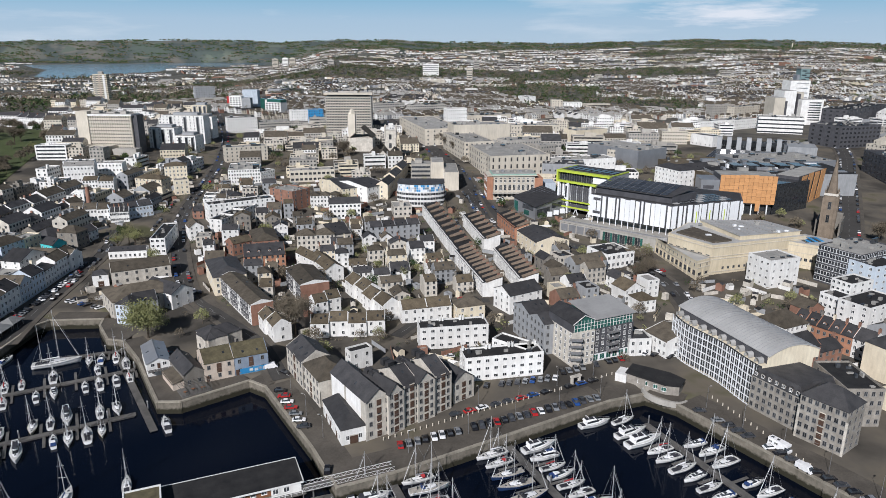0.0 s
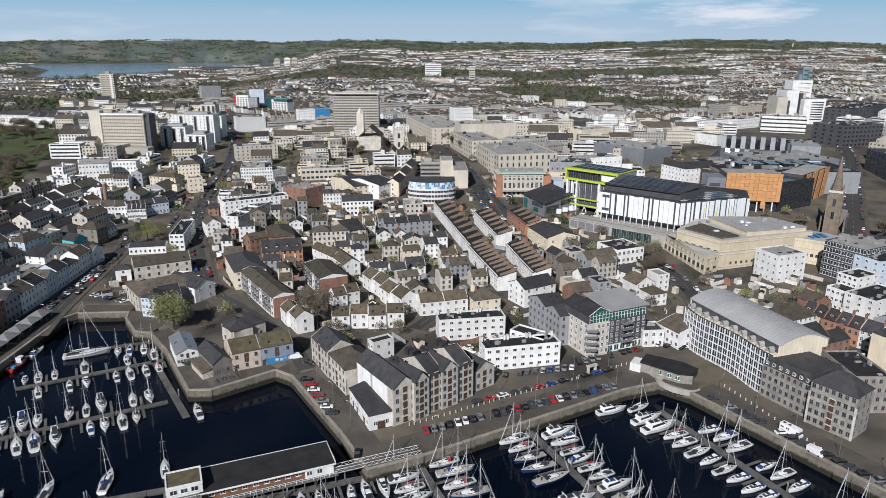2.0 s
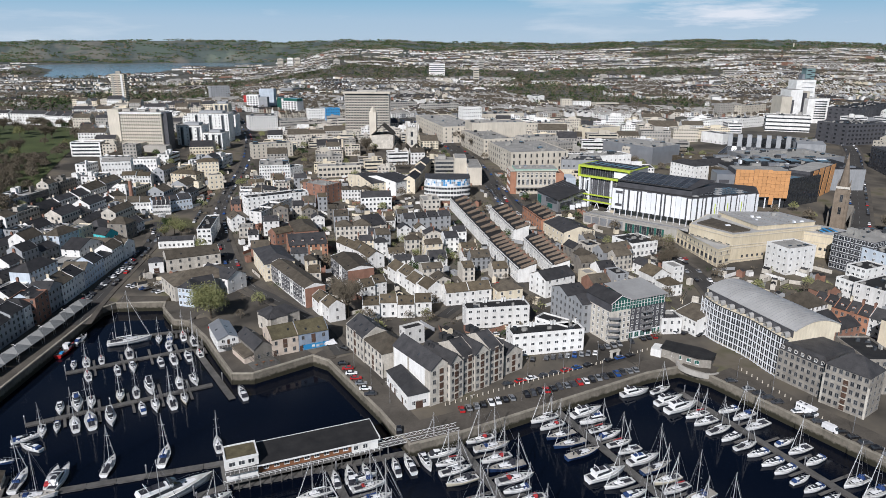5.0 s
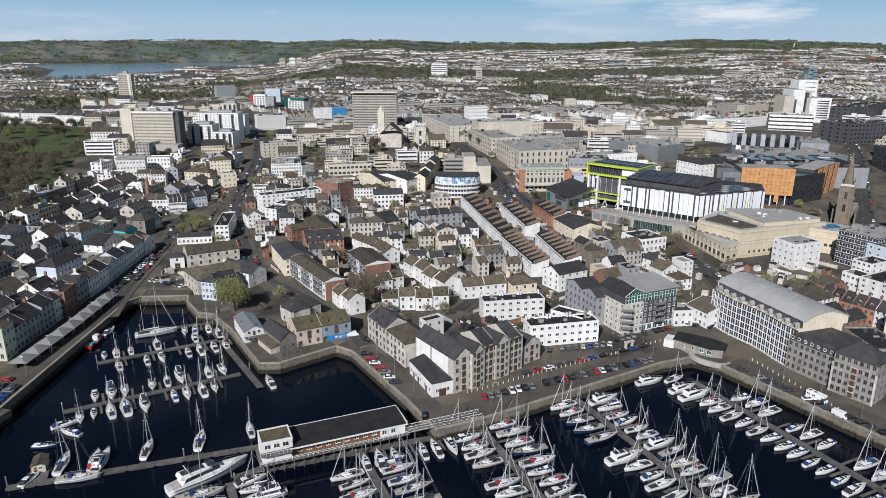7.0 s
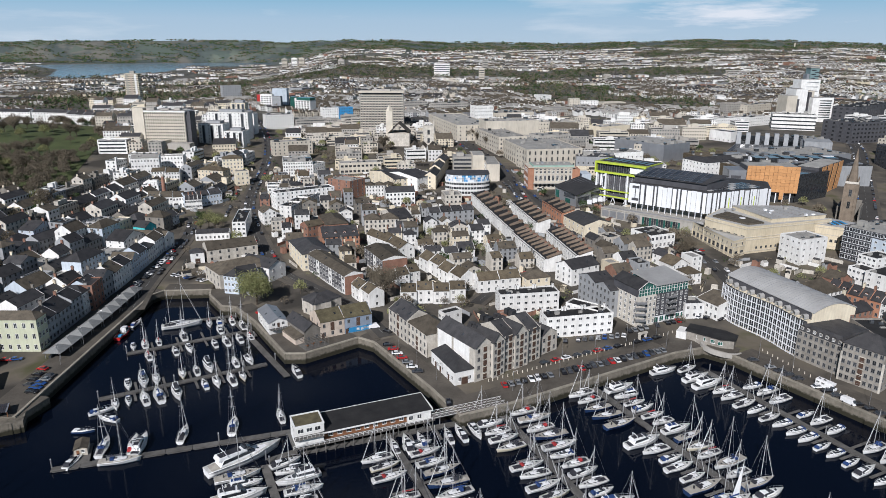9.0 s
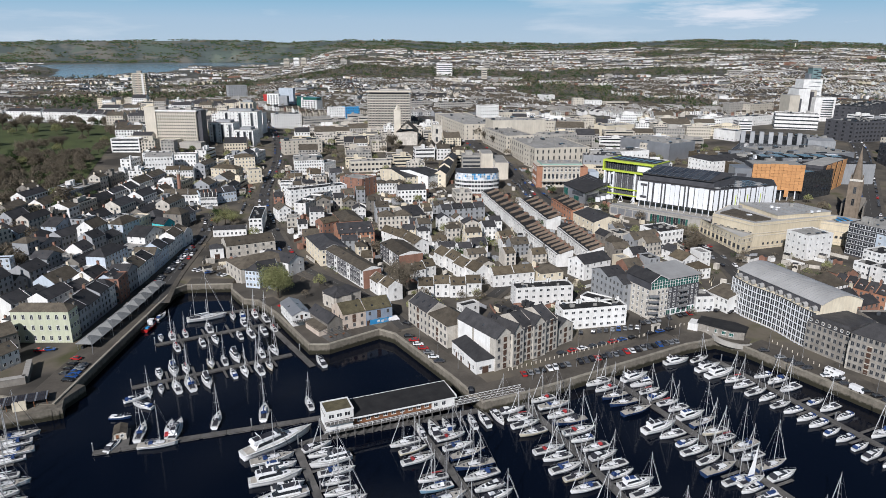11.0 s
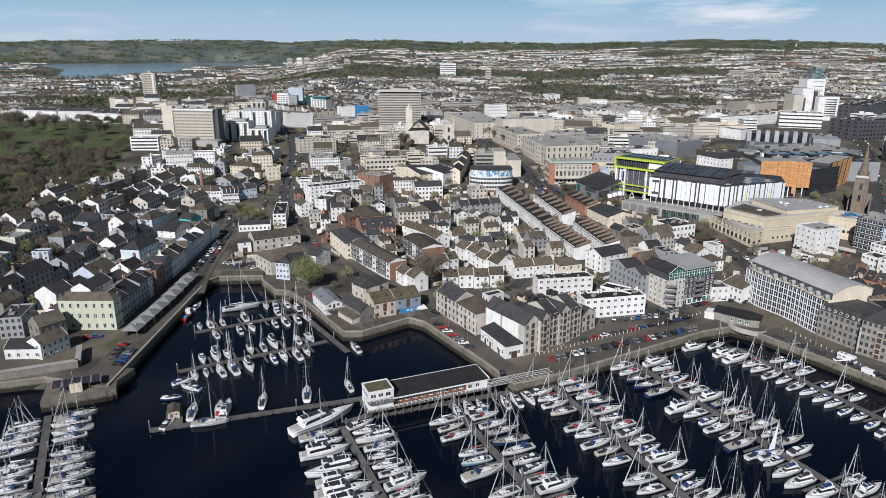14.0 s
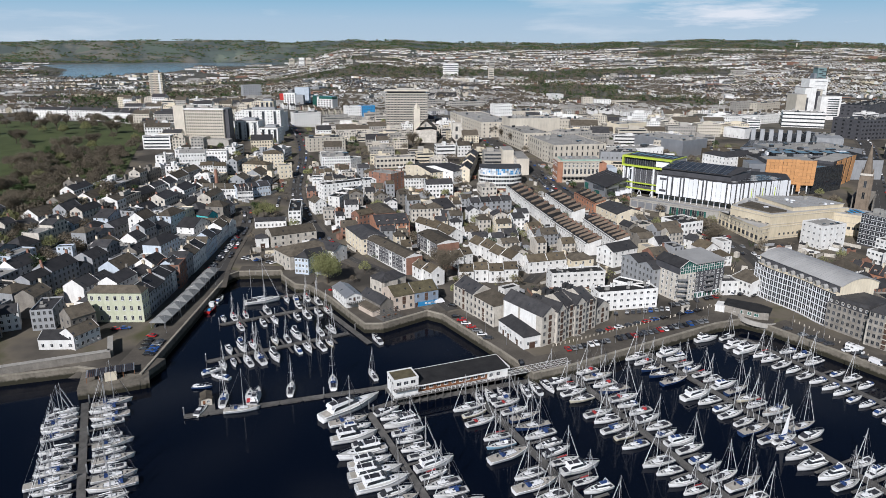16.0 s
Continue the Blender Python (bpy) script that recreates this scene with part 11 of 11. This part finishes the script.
quarter([(345, 560), (430, 720), (520, 1000), (800, 1000), (560, 560), (420, 420)], 20, 34, 18, 13, ("CONCRETE", "GREY_R", "WHITE", "PORTLAND"), (SLATE, SLATE_B), 0.8, 0.25, (16, 40), seed=12, limit=80, mass=CENTRE)


CENTRE.done("town_centre", "pale blocks and flat roofs of the town centre", "buildings")


# ---- the far town: terraces and blocks to the foot of the hills ----
def copse(x, y):
    """Where woods and parkland lie between the suburbs."""
    b_ = x / y
    belt = math.exp(-((y - 2350 - 500 * b_) / 330) ** 2) * smooth(-b_, -0.16, 0.05) * smooth(b_, -0.42, -0.30)
    return 1.1 * noise.noise(Vector((x / 420, y / 520, 9))) + 0.45 * noise.noise(Vector((x / 150, y / 150, 2))) + 0.85 * belt


def far_town():
    rnd = random.Random(77)
    town = Mass()
    for _ in range(2900):
        y = 930 + 3650 * rnd.random() ** 1.25
        x = rnd.uniform(-0.72, 0.72) * (y + 120)
        if x < -0.25 * y and y > 1500 and (inside(x, y, ESTUARY) or away(x, y, ESTUARY) < 90):
            continue
        if copse(x, y) > 0.27 or land(x, y) < 1.5 or (x < -0.3 * y and y > 2300 and rnd.random() < 0.5):
            continue
        if y < 1010 and -600 < x < 800:
            continue
        turn = 1.4 * noise.noise(Vector((x / 700, y / 700, 2))) + rnd.choice((0, 0, 0, 1.57))
        kind = rnd.random()
        if kind < 0.86:
            rows, count, pitch = rnd.randint(1, 4), rnd.randint(4, 12), rnd.uniform(19, 28)
            wide = rnd.uniform(6.0, 8.5) if y < 2600 else rnd.uniform(8, 13)
            wall, cover, gap = rnd.choice((0, 0, 0, 0, 1, 2, 3, 3, 0, 11)), rnd.choice((6, 6, 6, 8, 5, 8)), rnd.choice((0, 0, 0, 2.5))
            c, s = math.cos(turn), math.sin(turn)
            for k in range(rows):
                for i in range(count):
                    if rnd.random() < 0.08:
                        continue
                    u, v = (i - count / 2) * (wide + gap), (k - rows / 2) * pitch
                    qx, qy = x + c * u - s * v, y + s * u + c * v
                    z = land(qx, qy)
                    if z < 1.5:
                        continue
                    town.block(qx, qy, z, turn, wide - 0.2, rnd.uniform(7, 9), rnd.uniform(4.6, 6.6), rnd.uniform(2.2, 3.2), wall if rnd.random() < 0.55 else rnd.choice((0, 0, 0, 1, 2, 3, 4)), cover if rnd.random() < 0.85 else 7, 2 if y < 1700 else 0, 2)
        else:
            w, d, h = rnd.uniform(14, 46), rnd.uniform(12, 26), rnd.choice((5, 6, 6, 8, 8, 11))
            town.block(x, y, land(x, y), turn, w, d, h, 0, rnd.choice((0, 0, 1, 3, 2, 10, 4)), rnd.choice((8, 8, 5, 6)), int(w / 4) if y < 2300 else 0, max(1, h // 4))
    town.done("far_town", "distant terraces and blocks with white walls and slate roofs", "houses")


far_town()


def far_woods():
    """Hedges, copses and garden trees far off, as ragged clumps."""
    rnd = random.Random(5)
    verts, faces, slots = [], [], []
    for _ in range(14000):
        y = 620 + 4250 * rnd.random() ** 1.1
        x = rnd.uniform(-0.72, 0.72) * (y + 120)
        if (y < 1000 and -640 < x < 800) or (y > 3000 and x < -0.2 * y and rnd.random() < (0.85 if y < 4500 else 0.4)):
            continue
        thick = copse(x, y)
        if thick < 0.24 and rnd.random() > 0.2 or land(x, y) < 1.5:
            continue
        big = 1 + y / 2000
        slot = rnd.choice((0, 0, 0, 1, 1, 2))
        for _ in range(3 if thick > 0.24 else 1):
            cx, cy, s = x + rnd.gauss(0, 14 * big), y + rnd.gauss(0, 11 * big), rnd.uniform(2.2, 5.0) * big ** 0.6
            if land(cx, cy) < 1.0:
                continue
            cz = land(cx, cy) + s * 0.6
            for _ in range(11):
                o = len(verts)
                p = Vector((cx, cy, cz)) + Vector((rnd.gauss(0, 1) * 0.8, rnd.gauss(0, 1) * 0.8, rnd.gauss(0, 0.5))) * s
                a, b_ = Vector((rnd.gauss(0, 1), rnd.gauss(0, 1), rnd.gauss(0, 0.6))).normalized(), Vector((rnd.gauss(0, 1), rnd.gauss(0, 1), rnd.gauss(0, 1))).normalized()
                k = s * rnd.uniform(0.35, 0.7)
                verts += [tuple(p - a * k), tuple(p + b_ * k * 0.8), tuple(p + a * k)]
                faces.append((o, o + 1, o + 2))
                slots.append(slot)
    for _ in range(5200):
        y = rnd.uniform(4480, 5035)
        x = rnd.uniform(-0.7, 0.7) * (y + 60)
        if land(x, y) < 2 or (noise.noise(Vector((x / 300, y / 70, 5))) < 0.05 and int(x / 170 + y / 60) % 3):
            continue
        z, s = land(x, y), rnd.uniform(5, 10)
        for _ in range(5):
            o = len(verts)
            p = Vector((x + rnd.gauss(0, 16), y + rnd.gauss(0, 4), z + rnd.uniform(0, s * 0.9)))
            verts += [tuple(p + Vector((-s, 0, 0))), tuple(p + Vector((s, 0, rnd.uniform(-2, 2)))), tuple(p + Vector((0, rnd.uniform(-3, 3), s * rnd.uniform(0.4, 0.9))))]
            faces.append((o, o + 1, o + 2))
            slots.append(rnd.choice((1, 1, 0)))
    me = bpy.data.meshes.new("far_woods")
    me.from_pydata(verts, [], faces)
    for m in (TWIG, LEAF_D, GRASS):
        me.materials.append(m)
    me.polygons.foreach_set("material_index", slots)
    tagged(new("far_woods", me), "distant bare and evergreen trees between the houses", "trees", kind="stuff")


far_woods()

# open green field on the slope beyond the college
bm = bmesh.new()
rows = [[bm.verts.new((761 + 290 * j / 12 + i * 24, 1345 + 470 * j / 12 - i * 14, land(761 + 290 * j / 12 + i * 24, 1345 + 470 * j / 12 - i * 14) + 1.2)) for i in range(9)] for j in range(13)]
for a, b_ in zip(rows, rows[1:]):
    for i in range(8):
        bm.faces.new((a[i], a[i + 1], b_[i + 1], b_[i]))
tagged(new("field", mesh("field", bm, GRASS)), "green grass field on a far slope", "field", kind="structure")


# ---- yards and gardens between the houses ----
def yards():
    """Garden walls, sheds, lean-tos and shrubs in the gaps, too many to count."""
    rnd = random.Random(31)
    lot, green = Mass(), ([], [], [])
    for _ in range(5200):
        x, y = rnd.uniform(-320, 190), rnd.uniform(215, 560)
        if not (-300 < x < 120 or y < 330) or (-205 < x < -150 and 315 < y < 440) or (x > -125 and y < 300 and away(x, y, HARBOUR) < 42):
            continue
        kind = rnd.random()
        r = rnd.choice((0.2, 0.2 + math.pi / 2, 1.08, 1.08 + math.pi / 2, -0.95, -0.95 + math.pi / 2)) + rnd.uniform(-0.05, 0.05)
        if kind < 0.34:
            w, d, h, rise = rnd.uniform(4, 13), 0.3, rnd.uniform(1.4, 2.2), 0.05
        elif kind < 0.62:
            w, d, h, rise = rnd.uniform(2.2, 4.5), rnd.uniform(2, 3.6), rnd.uniform(2.2, 3.4), rnd.choice((0, 0.7, 0.9))
        else:
            w = d = h = rise = 2.0
        if not free(x, y, r, w, d, 0.1):
            continue
        z = ground(x, y)
        if kind < 0.62:
            lot.block(x, y, z, r, w, d, h, rise, rnd.choice((0, 1, 2, 11, 11, 4)), rnd.choice((5, 6, 8, 12)), 0, 0)
            TAKEN.append((x, y, r, w, d))
        else:
            s = rnd.uniform(0.7, 2.2)
            for _ in range(22):
                o = len(green[0])
                p = Vector((x, y, z + s * 0.6)) + Vector((rnd.gauss(0, 1), rnd.gauss(0, 1), rnd.gauss(0, 0.6))) * s * 0.6
                a, b_ = Vector((rnd.gauss(0, 1), rnd.gauss(0, 1), rnd.gauss(0, 1))).normalized(), Vector((rnd.gauss(0, 1), rnd.gauss(0, 1), rnd.gauss(0, 1))).normalized()
                k = s * rnd.uniform(0.2, 0.42)
                green[0].extend((tuple(p - a * k), tuple(p + b_ * k), tuple(p + a * k)))
                green[1].append((o, o + 1, o + 2))
            green[2].extend([rnd.choice((0, 0, 1, 2))] * 22)
    lot.done("yard_walls_and_sheds", "stone yard walls, sheds and lean-tos between houses", "walls")
    me = bpy.data.meshes.new("shrubs")
    me.from_pydata(green[0], [], green[1])
    for m in (TWIG, LEAF_D, LEAF):
        me.materials.append(m)
    me.polygons.foreach_set("material_index", green[2])
    tagged(new("shrubs", me), "bare and green shrubs in small back gardens", "shrubs", kind="stuff")


yards()

# ---- garden trees among the houses ----
random.seed(44)
spots = []
for _ in range(4200):
    x, y = random.uniform(-300, 230), random.uniform(235, 900)
    if (-330 < x < 130 or y > 420 or y < 300) and free(x, y, 0, 2.5, 2.5, 0.2) and len(spots) < 560:
        spots.append((x, y, random.uniform(3.5, 9.5), random.choice((1, 1, 1, 1, 2, 3, 3))))
wood("garden_trees", "bare and budding trees in gardens and streets", spots, 8, (BARK, TWIG, LEAF_D, LEAF))


# ---- street furniture on the quays ----
def bollard():
    t = empty("bollard", Matrix.Identity(4), "pale granite bollard edging the promenade", "bollard", "promenade bollards")
    bm = bmesh.new()
    tube(bm, (0, 0, -0.2), (0, 0, 0.85), 0.2, 0.17, 8)
    tube(bm, (0, 0, 0.85), (0, 0, 1.0), 0.19, 0.08, 8)
    part("post", bm, PORTLAND, t)
    return t


def street_lamp():
    t = empty("street_lamp", Matrix.Identity(4), "slim grey steel street lamp on the quay", "street lamp", "quay lamps")
    bm = bmesh.new()
    tube(bm, (0, 0, -0.2), (0, 0, 1.2), 0.11, 0.1, 8)
    tube(bm, (0, 0, 1.2), (0, 0, 7.5), 0.07, 0.05, 8)
    tube(bm, (0, 0, 7.5), (1.1, 0, 7.8), 0.045, 0.04, 6)
    part("column", bm, STEEL, t)
    part("lantern", boxes((0.8, -0.16, 7.72, 1.5, 0.16, 7.9)), CONCRETE, t)
    return t


def row_of(model, x0, y0, x1, y1, pitch, turn=0):
    d = math.hypot(x1 - x0, y1 - y0)
    for i in range(int(d / pitch) + 1):
        u = i * pitch / d
        x, y = x0 + (x1 - x0) * u, y0 + (y1 - y0) * u
        copy_thing(model, pose(x, y, max(4.36, ground(x, y)), 0, 0, turn))


post, lamp = bollard(), street_lamp()
post.matrix_world, lamp.matrix_world = pose(-18, 183, 4.36), pose(-10, 176, 4.36)
row_of(post, -16.5, 183.6, 9.9, 198.6, 2.2)
row_of(post, 9.9, 198.6, 41.8, 215.3, 2.2)
row_of(post, 41.8, 215.3, 73, 233, 2.6)
row_of(post, 92.4, 209.4, 106.1, 168.8, 2.6)
row_of(lamp, 8, 186.5, 56, 210, 17, 60)
row_of(lamp, 12, 204, 68, 232, 16, -120)
row_of(lamp, 88, 203, 118, 152, 14, 30)
row_of(lamp, -52, 210, -36, 183, 15, 160)
row_of(lamp, -178.5, 195, -180, 268, 18, 180)

t = empty("motorhome", pose(100.8, 178.5, 4.37, 0, 0, -58), "large white motorhome parked on the quay", "motorhome")
bm = boxes((-3.3, -1.1, 0.5, 2.0, 1.1, 3.0), (2.0, -1.05, 0.5, 3.4, 1.05, 1.3))
part("body", bm, CAR[0], t)
part("windscreen", wedge(1.9, 3.0, 2.0, 1.9, 1.25, 0.9, 0.9, 0.7, GLASS, "windscreen", GLASS, 0.1), None, t)
part("luton", boxes((1.4, -1.05, 2.2, 2.9, 1.05, 2.95)), CAR[0], t)
for x in (-2.0, 2.2):
    for y in (-1.0, 1.0):
        bm = bmesh.new()
        tube(bm, (x, y - 0.12, 0.36), (x, y + 0.12, 0.36), 0.36, 0.36, 10)
        part("wheel", bm, TYRE, t)
for x in (-2.4, -0.6):
    part("window", window_mesh(1.2, 0.7), None, t).matrix_local = Matrix.Translation((x, -1.1, 1.7))
    part("skylight", boxes((x - 0.4, -0.4, 3.0, x + 0.4, 0.4, 3.12)), GLASS, t)

a = empty("quay_arch", pose(47.2, 218.7, 4.36, 0, 0, 28), "grey stone memorial arch on the promenade", "monument")
for x in (-1.9, 1.3):
    part("pillar", boxes((x, -0.5, -0.3, x + 0.6, 0.5, 3.2)), STONE, a)
part("lintel", boxes((-2.2, -0.6, 3.2, 2.2, 0.6, 3.8)), STONE, a)
